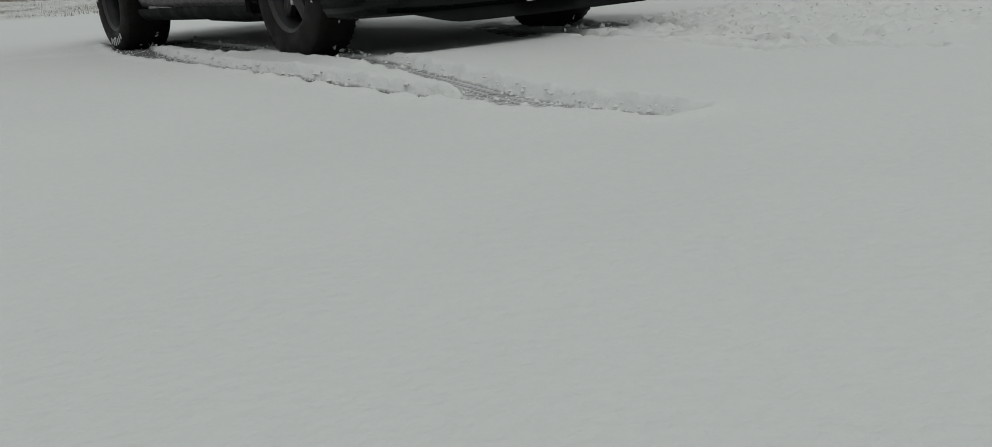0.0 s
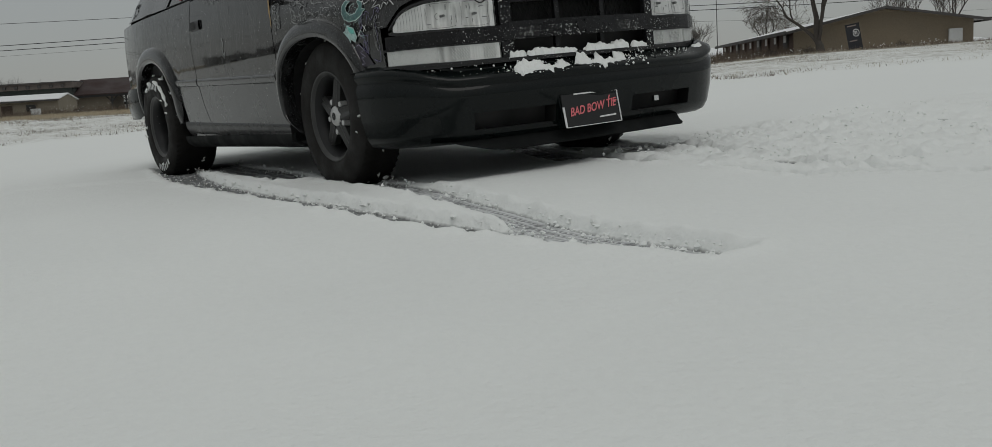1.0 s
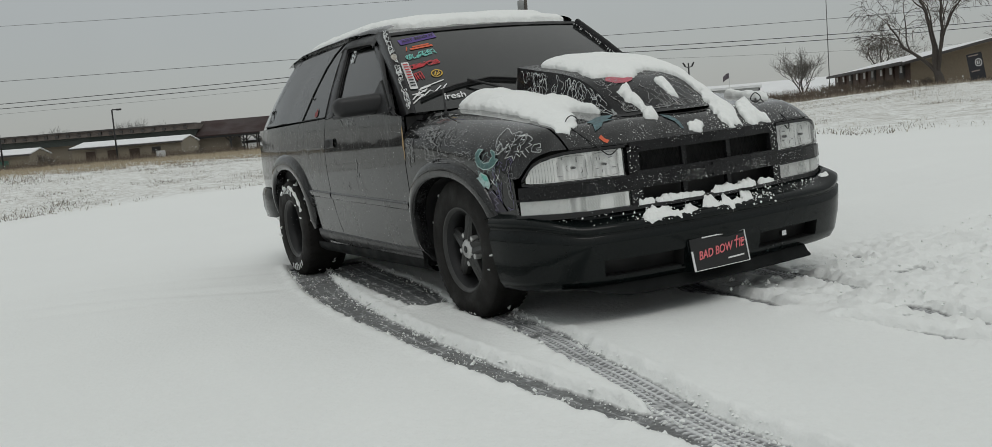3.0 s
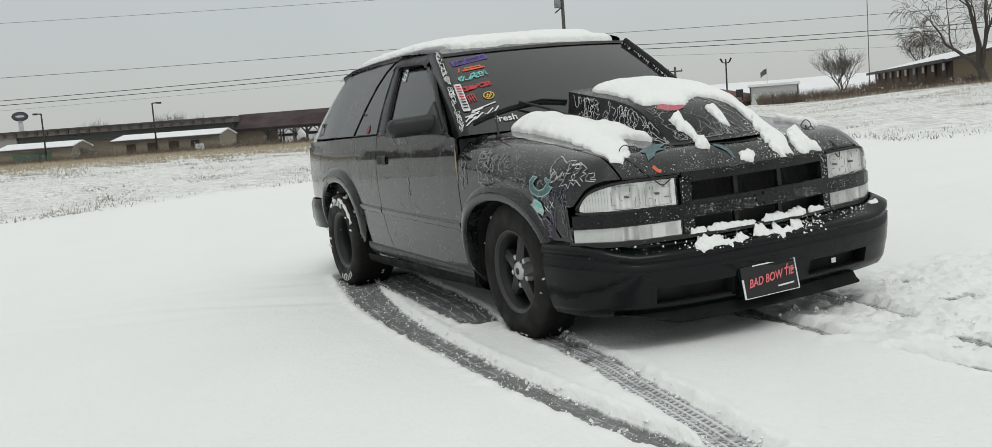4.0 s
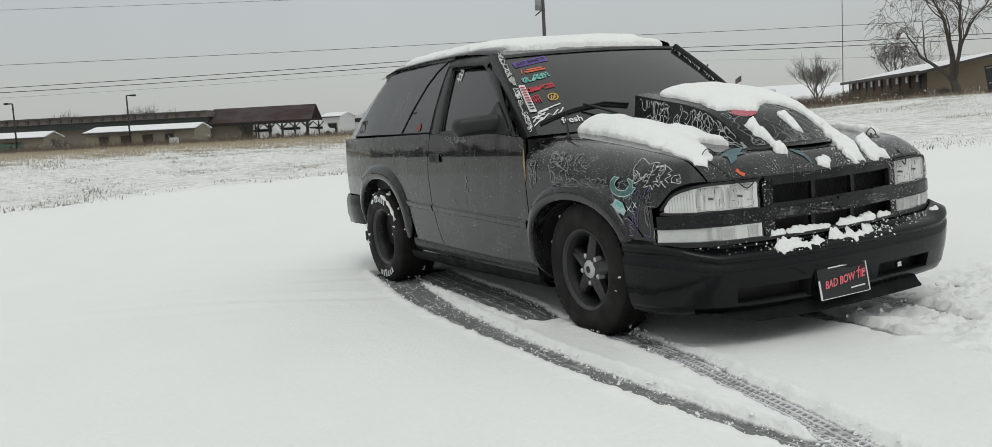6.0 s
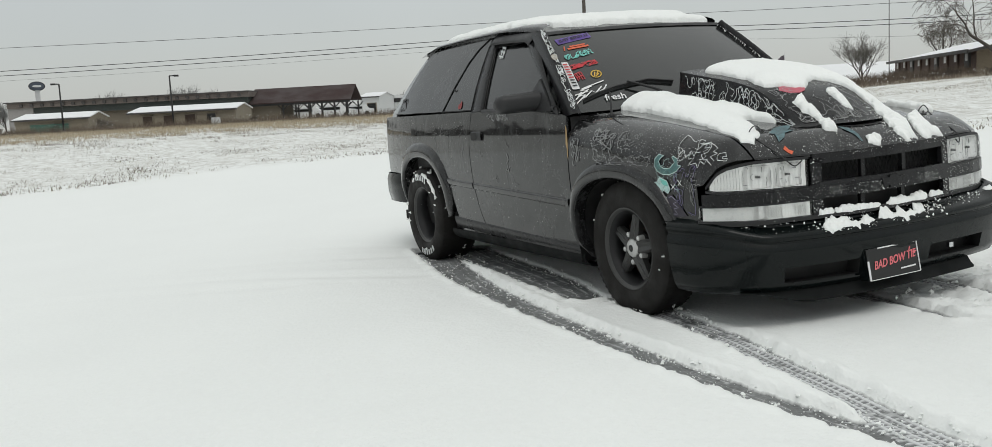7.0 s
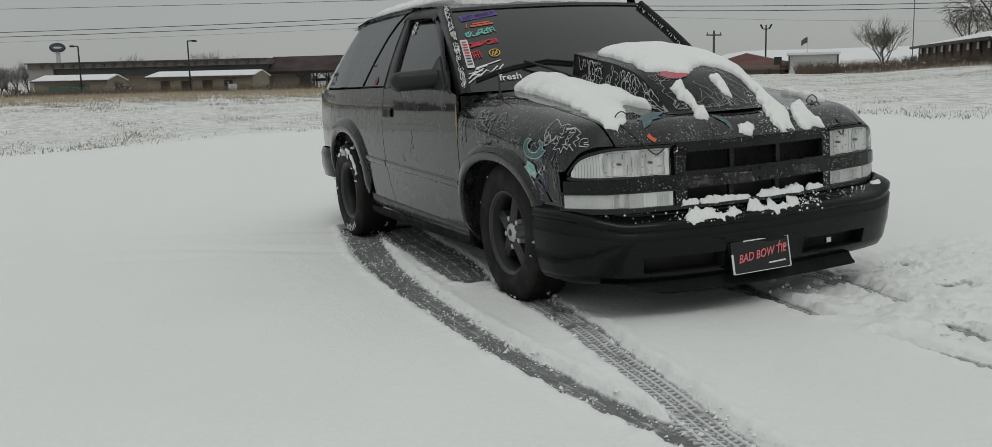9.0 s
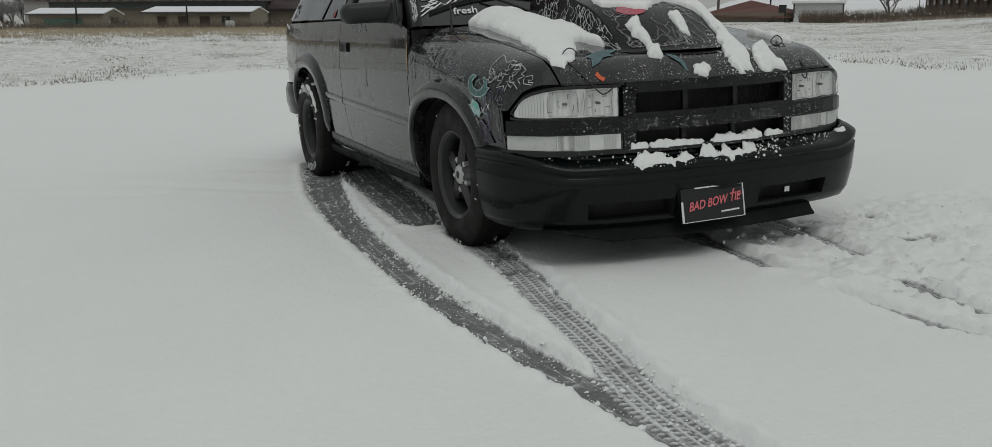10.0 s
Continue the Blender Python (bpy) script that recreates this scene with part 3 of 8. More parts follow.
for s in (-1, 1):
    # fender: top strip, side above the wheel, side behind the wheel
    g = Geo()
    rows = []
    cols = [k / 34 for k in range(35)]
    for c in cols:
        row = []
        for k in range(9):
            a = math.pi / 2 * k / 8
            xe = 0.645 + 0.163 * math.sin(a)
            y = lerp(plan_front(s * xe) + 0.006, 0.425, c)
            x = 0.645 + (side_x(y, 0.8) - 0.645) * math.sin(a)
            row.append((s * x, y, fender_top(s, x, y, a)))
        yl = row[-1][1]
        zl = row[-1][2]
        # bottom of the side below: wheel opening, bumper top, or sill
        zb = arch_height("front", yl)
        if yl < -0.40:
            zb = max(zb or 0, 0.505)
        elif zb is None:
            zb = 0.22
        zb = min(zb, zl - 0.02)
        for k in range(1, 9):
            z = lerp(zl, zb, k / 8)
            row.append((s * side_x(yl, z), yl, z))
        rows.append(row)
    panel("fender", rows, PAINT)
    # wheel arch flares
    for which, a0, a1 in (("front", -8, 226), ("rear", -30, 196)):
        fr = []
        for q in range(45):
            deg = lerp(a0, a1, q / 44)
            taper = sm(a0, a0 + 26, deg) * sm(a1, a1 - 30, deg)
            row = []
            for k, ox in ((1.04, -0.002), (1.0, 0.004), (0.95, 0.012), (0.82, 0.019), (0.6, 0.024), (0.3, 0.027), (0.1, 0.026), (0.0, 0.021), (-0.04, 0.010), (-0.03, -0.05)):
                y, z = arch_edge(which, radians(deg), k)
                row.append((s * (side_x(y, max(z, 0.3)) + ox * (lerp(0.25, 1, taper) if ox > 0 else 1) + 0.001), y, z))
            fr.append(row)
        fg = Geo()
        fg.grid(fr)
        fg.obj("wheel_arch_flare", PAINT, car)
    # wheel wells
    for which in ("front", "rear"):
        cy = ARCHES[which][0]
        wg = Geo()
        rows = []
        for t in range(-20, 215, 9):
            y, z = arch_edge(which, radians(t), 0.05)
            rows.append([(s * 0.80, y, z), (s * 0.45, y, z), (s * 0.44, cy, 0.35)])
        wg.grid(rows)
        wg.obj("wheel_well", DARK, car)
    # door
    rows = []
    for i in range(29):
        u = i / 28
        row = []
        for j in range(17):
            v = j / 16
            z = lerp(0.24, lerp(0.995, 1.05, min(1, u * 3) ** 0.7), v)
            y = lerp(0.434, door_rear(z), u)
            row.append((s * side_x(y, z), y, z))
        rows.append(row)
    door = panel("door", rows, PAINT, label="black front door with grey scuffs and scribbles")
    # rear quarter: before, over and behind the wheel
    rows = []
    for i in range(41):
        u = i / 40
        row = []
        for j in range(15):
            v = j / 14
            zt = 1.052
            y0 = lerp(1.64, 3.36, u)
            zb = arch_height("rear", y0)
            if zb is None:
                zb = 0.26 if y0 < WB else 0.42
            z = lerp(max(zb, 0.26), zt, v)
            y = y0
            if u < 0.3:
                y = lerp(door_rear(z) + 0.008, y0, u / 0.3)
            row.append((s * side_x(y, z), y, z))
        rows.append(row)
    panel("quarter_panel", rows, PAINT)
    # rub strip moulding along fender end, door and quarter
    for a, b in ((0.462, 1.652), (1.672, 2.10)):
        mg = Geo()
        mg.grid([[(s * (side_x(y, 0.55) + o), y, z + 0.036 * (y - 0.455)) for z, o in ((0.512, -0.002), (0.516, 0.005), (0.522, 0.009), (0.545, 0.012), (0.554, 0.010), (0.558, 0.004), (0.559, -0.004))] for y in np.linspace(a, b, 16)])
        mg.obj("side_moulding", PAINT, car)
    # sill
    sg = Geo()
    sg.grid([[(s * x, y, z) for x, z in ((0.80, 0.262), (0.805, 0.245), (0.792, 0.215), (0.755, 0.19), (0.66, 0.185))] for y in np.linspace(0.40, 2.16, 12)])
    sg.obj("sill", SPOILER, car)
    # rocker panel: its dull dark paint stands in for mirrored, shaded snow
    sg = Geo()
    sg.grid([[(s * (side_x(y, z) + o), y, z) for z, o in ((zt - 0.11, -0.03), (zt - 0.075, 0.000), (zt - 0.04, 0.006), (zt - 0.008, 0.006), (zt, -0.002))] for y, zt in [(y, 0.308 + 0.030 * (y - 0.45)) for y in np.linspace(0.43, 2.06, 18)]])
    sg.obj("rocker_panel", PAINT_DULL, car, "dark panel under the door, dulled for the shaded snow it faces")

    # greenhouse: rows from belt to roof rail
    def gh(y, z, o=0.0):
        return (s * (side_x(y, z) + o), y, z)

    def skin(name, left, right, material, o=0.0, n=8, parent=None, label=""):
        """A curved pane or panel between two edge lines of (y, z), with its edge folded in."""
        def at(line, t):
            k = [j / (len(line) - 1) for j in range(len(line))]
            return float(np.interp(t, k, [p[0] for p in line])), float(np.interp(t, k, [p[1] for p in line]))
        rows = []
        for i in range(17):
            (ya, za), (yb, zb_) = at(left, i / 16), at(right, i / 16)
            rows.append([gh(lerp(ya, yb, j / n), lerp(za, zb_, j / n), o) for j in range(n + 1)])
        return shell(rows, 0.014, lambda p, t: (p[0] - s * t, p[1], p[2])).obj(name, material, parent or car, label)

    def seal(line, r=0.0045, o=0.001):
        g = Geo()
        g.tube([gh(y, z, o) for y, z in line], r, 6)
        g.obj("window_seal", VOIDM, car)

    edge_door = [(1.634, 1.060), (1.658, 1.19), (1.671, 1.32), (1.672, 1.42), (1.662, 1.508)]
    edge_small = [(2.105, 1.064), (2.018, 1.225), (1.915, 1.372), (1.820, 1.452), (1.705, 1.506)]
    edge_cargo = [(2.475, 1.066), (2.405, 1.205), (2.285, 1.375), (2.180, 1.455), (2.06, 1.516)]
    edge_rear = [(3.060, 1.070), (2.965, 1.20), (2.845, 1.34), (2.725, 1.45), (2.600, 1.518)]
    # door glass and its frame
    fr_o = [(0.507, 1.000), (0.66, 1.132), (0.86, 1.300), (1.00, 1.432), (1.085, 1.494), (1.32, 1.515), (1.60, 1.526), (1.648, 1.505), (1.664, 1.40), (1.650, 1.22), (1.626, 1.045)]
    fr_i = [(0.58, 1.035), (0.69, 1.138), (0.87, 1.252), (1.08, 1.390), (1.15, 1.446), (1.34, 1.455), (1.555, 1.458), (1.570, 1.442), (1.552, 1.38), (1.514, 1.23), (1.462, 1.055)]
    skin("door_glass", [(0.56, 1.03), (0.68, 1.128), (0.86, 1.245), (1.07, 1.382), (1.14, 1.452)], [(1.470, 1.05), (1.525, 1.23), (1.562, 1.38), (1.578, 1.44), (1.58, 1.462)], TINT, -0.014, parent=door)
    fg = Geo()
    fg.grid([[gh(*o, -0.004) for o in fr_o], [gh(*o, 0.003) for o in fr_o], [gh(lerp(o[0], i[0], 0.35), lerp(o[1], i[1], 0.35), 0.007) for o, i in zip(fr_o, fr_i)], [gh(lerp(o[0], i[0], 0.8), lerp(o[1], i[1], 0.8), 0.006) for o, i in zip(fr_o, fr_i)], [gh(*i, 0.001) for i in fr_i], [gh(*i, -0.03) for i in fr_i]])
    fg.obj("window_frame", PAINT_DULL, door)
    seal(fr_i[6:], 0.006, -0.004)
    bg = Geo()
    bg.grid([[gh(y, z + 0.012 * (y - 1.4), o) for z, o in ((1.036, 0.002), (1.048, 0.007), (1.060, 0.002), (1.062, -0.02))] for y in np.linspace(0.56, 1.47, 10)])
    bg.obj("belt_strip", PLASTIC, door)
    # rain visor over the door glass, with a dark gap under it
    vg = Geo()
    vg.grid([[gh(y, z, o) for z, o in ((zt, 0.006), (zt - 0.012, 0.020), (zt - 0.030, 0.027), (zt - 0.050, 0.030), (zt - 0.050, 0.022))] for y, zt in ((1.05, 1.452), (1.08, 1.470), (1.12, 1.482), (1.30, 1.494), (1.50, 1.502), (1.60, 1.504), (1.62, 1.49))])
    vg.obj("rain_visor", PLASTIC, door)
    vg = Geo()
    vg.grid([[gh(y, z, -0.008) for z in (1.432, 1.470)] for y in np.linspace(1.13, 1.575, 6)])
    vg.obj("window_gap", VOIDM, door)
    # small window, slanted pillar and cargo glass, running round to the tailgate
    skin("quarter_glass", edge_door, edge_small, TINT, -0.003)
    skin("rear_pillar", edge_small, edge_cargo, PAINT, 0.0)
    skin("cargo_glass", edge_cargo, edge_rear, TINT, -0.001, 10)
    for line in (edge_door, edge_small, [edge_door[0], edge_small[0]], [edge_cargo[0], edge_rear[0]]):
        seal(line, 0.0036)
    # roof rail
    rg = Geo()
    rail = [(0.985, 1.482), (1.06, 1.500), (1.3, 1.522), (1.7, 1.530), (2.2, 1.530), (2.62, 1.524), (2.78, 1.49)]
    rg.grid([[(s * (side_x(y, z) + o), y, z + dz) for o, dz in ((0.003, -0.022), (0.005, 0.002), (-0.010, 0.014), (-0.05, 0.026))] for y, z in rail])
    rg.obj("roof_rail", PAINT, car)
    # windshield pillar with its scribbled trim
    pg = Geo()
    base_p, top_p = Vector((s * 0.792, 0.40, 1.00)), Vector((s * 0.648, 0.955, 1.476))
    rows = []
    for k in range(13):
        p = base_p.lerp(top_p, k / 12) + Vector((0, -0.012 * math.sin(math.pi * k / 12), 0.010 * math.sin(math.pi * k / 12)))
        rows.append([p + Vector((s * 0.004, 0.120, -0.012)), p + Vector((s * 0.012, 0.045, -0.002))] if s < 0 else [p + Vector((0.0, 0.05, -0.012))])
        rows[-1].extend([ p + Vector((s * 0.012, 0.01, 0.004)), p + Vector((-s * 0.004, -0.012, 0.006)), p + Vector((-s * 0.022, -0.016, 0.002)), p + Vector((-s * 0.028, 0.01, -0.02))])
    pg.grid(rows)
    pillar_ob = pg.obj("windshield_pillar", PAINT_DULL, car)
    # rear lamp and bumper end
    rb = Geo()
    rb.grid([[(s * (0.845 + o + (0.0 if 0.42 < z < 0.59 else -0.015)), y, z) for y, o in ((2.93, -0.03), (3.0, 0.0), (3.2, 0.0), (3.36, -0.02), (3.45, -0.07), (3.50, -0.3), (3.51, -0.84))] for z in (0.615, 0.61, 0.57, 0.47, 0.41, 0.395)])
    rb.obj("rear_bumper", BUMPER, car)
    # rear corner and half of the tailgate
    tg = Geo()
    rear_y = table([0.40, 0.60, 0.90, 1.06, 1.25, 1.49], [3.40, 3.43, 3.42, 3.36, 3.16, 2.86])
    rows = []
    for z in np.linspace(0.42, 1.49, 22):
        yr = rear_y(z)
        xs = side_x(3.3, z)
        rows.append([(s * side_x(yr - 0.30, z), yr - 0.30, z), (s * (side_x(yr - 0.12, z) - 0.01), yr - 0.12, z), (s * (xs - 0.05), yr - 0.03, z), (s * (xs - 0.12), yr, z), (s * 0.3, yr + 0.02, z), (0, yr + 0.025, z)])
    tg.grid(rows)
    tg.obj("tailgate", PAINT, car)

# roof
roof_g = Geo()
roof_z = table([0.93, 1.0, 1.15, 1.5, 2.0, 2.5, 2.75, 2.9], [1.478, 1.504, 1.534, 1.560, 1.566, 1.560, 1.535, 1.505])
rows = []
for y in np.linspace(0.935, 2.88, 30):
    w = 0.625 if y > 1 else 0.625
    rows.append([(x, y + 0.03 * (x / 0.6) ** 2 * (1 if y < 1.4 else 0) - 0.0, roof_z(y) - 0.035 * abs(x / 0.62) ** 3) for x in np.linspace(-0.622, 0.622, 19)])
roof_g.grid(rows)
roof_g.obj("roof", PAINT, car)


def ws_point(x, v, o=0.0):
    """Windshield: v = 0 at the cowl, 1 at the roof."""
    half = lerp(0.765, 0.632, v)
    u = x / half
    y = lerp(0.30, 0.925, v) + 0.12 * u * u * lerp(1, 0.45, v)
    z = lerp(1.005, 1.478, v) + 0.018 * math.sin(math.pi * v) - 0.012 * u * u * v
    return Vector((x, y - 0.6 * o, z + 0.75 * o))


wg = Geo()
wg.grid([[ws_point(lerp(-1, 1, k / 24) * lerp(0.765, 0.632, v), v) for k in range(25)] for v in np.linspace(0, 1, 13)])
windshield = wg.obj("windshield", WSHIELD, car, "dark tinted windshield with a column of stickers")
# black header strip
hg = Geo()
hg.grid([[ws_point(lerp(-1, 1, k / 24) * 0.635, v, 0.006) for k in range(25)] for v in (0.955, 1.0)])
hg.obj("header_strip", PLASTIC, windshield)

# hood
rows = []
for k in range(41):
    x = lerp(-0.638, 0.638, k / 40)
    y0 = plan_front(x) + 0.008
    rows.append([(x, lerp(y0, 0.34, (j / 30) ** 1.25), top_z(x, lerp(y0, 0.34, (j / 30) ** 1.25))) for j in range(31)])
hood_g = Geo()
hood_g.grid(rows)
front_edge = [r[0] for r in rows]
hood_g.grid([front_edge, [(x, y - 0.004, z - 0.012) for x, y, z in front_edge], [(x, y + 0.03, z - 0.02) for x, y, z in front_edge]])
hood = hood_g.obj("hood", PAINT, car, "black hood with a raised cowl scoop, snow and paint splashes")
# cowl tray
cg = Geo()
cg.grid([[(x, y, z) for y, z in ((0.33, 0.985), (0.345, 0.965), (0.45 + 0.08 * (x / 0.7) ** 2, 0.985))] for x in np.linspace(-0.76, 0.76, 20)])
cg.obj("cowl", PLASTIC, car)

# cowl scoop on the hood
scoop_top = table([-0.80, -0.75, -0.66, -0.58, -0.48, -0.38, -0.20, 0.0, 0.185], [0.864, 0.882, 0.938, 0.988, 1.035, 1.068, 1.108, 1.142, 1.175])


def scoop_half(y):
    return float(np.interp(y, [-0.78, -0.6, -0.3, 0.185], [0.285, 0.280, 0.275, 0.272]))


def scoop_front(x):
    return -0.775 + 0.095 * (x / 0.285) ** 2


def scoop_z(x, y):
    w = scoop_half(y)
    f = scoop_front(x)
    z = scoop_top(y - (f + 0.775) * (1 - sm(-0.7, -0.2, y)))
    z -= 0.006 * (abs(x) / w) ** 6
    return max(z, top_z(x, y) + 0.003)


sc = Geo()
rows = []
for k in range(25):
    u = lerp(-1, 1, k / 24)
    f = scoop_front(u * 0.285)
    rows.append([(u * scoop_half(y), y, scoop_z(u * scoop_half(y), y)) for y in [lerp(f, 0.185, j / 30) for j in range(31)]])
sc.grid(rows)
for e, s in ((0, -1), (24, 1)):
    sc.grid([rows[e], [(x + s * 0.012, y, lerp(z, top_z(x, y), 0.5)) for x, y, z in rows[e]], [(x + s * 0.028, y, min(z, top_z(x, y) + 0.001)) for x, y, z in rows[e]]])
rear = [r[-1] for r in rows]
sc.grid([rear, [(x, y - 0.004, z - 0.022) for x, y, z in rear], [(x * 0.96, y - 0.10, z - 0.03) for x, y, z in rear]])
sc.obj("cowl_scoop", PAINT_DULL, hood, "black scoop covered with white marker squiggles")
vg = Geo()
vg.grid([[(x, 0.17, z0) for x in (-0.28, 0.28)] for z0 in (0.985, 1.16)])
vg.obj("scoop_opening", VOIDM, hood)
sl = Geo()
sl.grid([[(u, scoop_front(u) - 0.004, top_z(u, scoop_front(u) - 0.004) + 0.003), (u, scoop_front(u) - 0.016, top_z(u, scoop_front(u) - 0.016) + 0.003)] for u in np.linspace(-0.28, 0.30, 20)])
sl.obj("scoop_seam", VOIDM, hood)


# ---- front end ----
def face_pt(x, z, o=0.0):
    """A place on the front fascia, o metres proud of it."""
    y = plan_front(x)
    d = 0.004
    sx = 1 if x > 0 else -1
    nx = (plan_front(sx * min(0.839, abs(x) + d)) - plan_front(sx * max(0.0001, abs(x) - d))) / (2 * d)
    n = Vector((nx * sx, -1, 0)).normalized()
    # lower parts of the fascia lean forward slightly
    return Vector((x, y, z)) + n * (o + 0.02 * (0.75 - z)) * 1.0


def face_grid(name, xs, z_low, z_high, o, material, parent=car, label="", n=4, depth=0.02):
    """A piece of the fascia between two edge lines, with thickness."""
    front = [[face_pt(x, lerp(z_low(abs(x)), z_high(abs(x)), j / n), o) for j in range(n + 1)] for x in xs]
    g = Geo()
    g.grid(front)
    k = len(xs)
    edge = [front[0][j] for j in range(n + 1)] + [front[i][n] for i in range(1, k)] + [front[k - 1][j] for j in range(n - 1, -1, -1)] + [front[i][0] for i in range(k - 2, 0, -1)]
    back = [Vector((p[0] * 0.985, p[1] + depth, p[2])) for p in edge]
    g.grid([edge, back], close=True)
    return g.obj(name, material, parent, label, smooth=False)


def const(v):
    return lambda x: v


# dark backing behind lamps and grille
bk = Geo()
bk.grid([[face_pt(x, z, -0.075) for z in (0.44, 0.80)] for x in np.linspace(-0.80, 0.80, 40)])
bk.obj("radiator_support", VOIDM, car)

grille = tagged(new("grille"), "black painted grille speckled with wet snow", "")
grille.parent = car
face_grid("top_rail", np.linspace(-0.40, 0.40, 20), const(0.722), const(0.766), 0.004, PAINT_DULL, grille)
face_grid("middle_bar", np.linspace(-0.800, 0.800, 44), const(0.575), lambda x: lerp(0.645, 0.629, sm(0.37, 0.44, x)), 0.010, PAINT_DULL, grille)
for s in (-1, 1):
    face_grid("side_post", np.linspace(s * 0.362, s * 0.412, 4), const(0.505), const(0.745), 0.004, PAINT_DULL, grille)
    face_grid("slot_post", np.linspace(s * 0.121 - 0.035, s * 0.121 - 0.013, 3), const(0.640), const(0.728), -0.010, PAINT_DULL, grille)
    face_grid("slot_post", np.linspace(s * 0.121 - 0.035, s * 0.121 - 0.013, 3), const(0.500), const(0.578), -0.022, PAINT_DULL, grille)
face_grid("bottom_rail", np.linspace(-0.80, 0.80, 40), const(0.488), lambda x: 0.508, 0.0, PLASTIC, grille)
# wire mesh in the openings
mg = Geo()
for k in range(31):
    x = lerp(-0.36, 0.36, k / 30)
    for dx in (-0.05, 0.05):
        if -0.36 <= x + dx <= 0.36:
            mg.bar(face_pt(x, 0.635, -0.045), face_pt(x + dx, 0.735, -0.045), 0.0032, 0.003)
mg.obj("wire_mesh", DARK, grille, smooth=False)
# emblem in the middle of the bar, a plain bow shape
eg = Geo()
for pts in ([(-0.060, 0.592), (-0.024, 0.592), (-0.024, 0.582), (0.024, 0.582), (0.024, 0.592), (0.060, 0.592), (0.068, 0.626), (0.024, 0.626), (0.024, 0.636), (-0.024, 0.636), (-0.024, 0.626), (-0.068, 0.626)],):
    eg.v = [face_pt(x, z, 0.018) for x, z in pts] + [face_pt(x, z, 0.008) for x, z in pts]
    eg.f = [tuple(range(len(pts)))[::-1]] + [(i, (i + 1) % len(pts), len(pts) + (i + 1) % len(pts), len(pts) + i) for i in range(len(pts))]
eg.obj("emblem", PAINT_DULL, grille, smooth=False)

hl_bot = table([0.42, 0.60, 0.74, 0.775, 0.789], [0.632, 0.635, 0.637, 0.639, 0.645])
ll_top = table([0.41, 0.60, 0.80], [0.568, 0.569, 0.572])
ll_bot = table([0.41, 0.60, 0.80], [0.505, 0.508, 0.514])
for s in (-1, 1):
    hlamp = new("headlight")
    hlamp.parent = car
    xs = [s * x for x in np.linspace(0.428, 0.788, 30)]
    lens = face_grid("lens", sorted(xs, reverse=True), hl_bot, hl_top, 0.006, LENS, hlamp, "clear headlight lens", depth=0.03)
    lens.visible_shadow = False
    # reflector bowls behind the lens
    rg = Geo()
    rows = []
    for i in range(121):
        x = lerp(0.430, 0.785, i / 120)
        row = []
        for j in range(9):
            z = lerp(hl_bot(x) + 0.003, hl_top(x) - 0.003, j / 8)
            bowl = 0.0
            for cx, r in ((0.500, 0.072), (0.635, 0.062)):
                q = ((x - cx) / r) ** 2 + ((z - 0.688) / 0.070) ** 2
                bowl = max(bowl, 0.026 * max(0, 1 - q))
            # fluted outer end, stepped facets between the bowls
            flute = 0.0016 * math.sin(x * 740) if x > 0.70 else 0.0022 * (int(x * 75) % 2) + 0.0016 * (int(z * 60) % 2)
            row.append(face_pt(s * x, z, -0.008 - bowl + flute))
        rows.append(row)
    rg.grid(rows)
    rg.obj("reflector", REFLECTOR, hlamp, "bright silver reflector")
    for cx in (0.505, 0.635):
        bg = Geo()
        c = face_pt(s * cx, 0.690, -0.032)
        bg.tube([c, c + Vector((0, -0.014, 0)), c + Vector((0, -0.024, 0)), c + Vector((0, -0.026, 0))], [0.006, 0.0055, 0.005, 0.002], 12)
        bg.obj("bulb_shield", FACET, hlamp)
        ring = Geo()
        ring.tube([c + Vector((0.024 * math.cos(t), 0.006, 0.015 * math.sin(t))) for t in np.linspace(0, 2 * math.pi, 21)], 0.0009, 5, cap=False)
        ring.obj("bulb_collar", FACET, hlamp)
        # dark step round the bowl: two uprights joined by bowed edges
        step = Geo()
        hw, zt, zl = 0.056, hl_top(cx) - 0.010, hl_bot(cx) + 0.008
        loop = [(cx + hw * u, lerp(zl, zt, v)) for u, v in ((-1, 0.06), (-0.92, 0.5), (-1, 0.94), (-0.5, 1.0), (0.5, 1.0), (1, 0.94), (0.92, 0.5), (1, 0.06), (0.5, 0.0), (-0.5, 0.0), (-1, 0.06))]
        step.tube([face_pt(s * x, z, -0.006) for x, z in loop], 0.0008, 5, cap=False)
        step.obj("bowl_edge", FACET, hlamp)
        frng = random.Random(int(cx * 1000))
        glint = Geo()
        for _ in range(6):
            fx, fz = cx + frng.uniform(-0.048, 0.044), frng.uniform(0.652, 0.728)
            if abs(fx - cx) < 0.016 and abs(fz - 0.69) < 0.018:
                continue
            dx_, dz_ = (frng.uniform(0.008, 0.022), frng.uniform(-0.002, 0.002)) if frng.random() < 0.45 else (frng.uniform(-0.002, 0.002), frng.uniform(0.008, 0.020))
            glint.bar(face_pt(s * fx, fz, -0.006), face_pt(s * (fx + dx_), min(fz + dz_, 0.736), -0.006), 0.0016, frng.uniform(0.0015, 0.004))
        glint.obj("facet_edges", FACET, hlamp, smooth=False)["kind"] = "stuff"
    ribs = Geo()
    for k in range(9):
        x0 = 0.702 + 0.0085 * k
        ribs.tube([face_pt(s * (x0 + 0.006 * (v - 0.5) ** 2), lerp(hl_bot(x0) + 0.006, hl_top(min(x0 + 0.004, 0.786)) - 0.006, v), -0.003) for v in np.linspace(0, 1, 6)], 0.0006, 4)
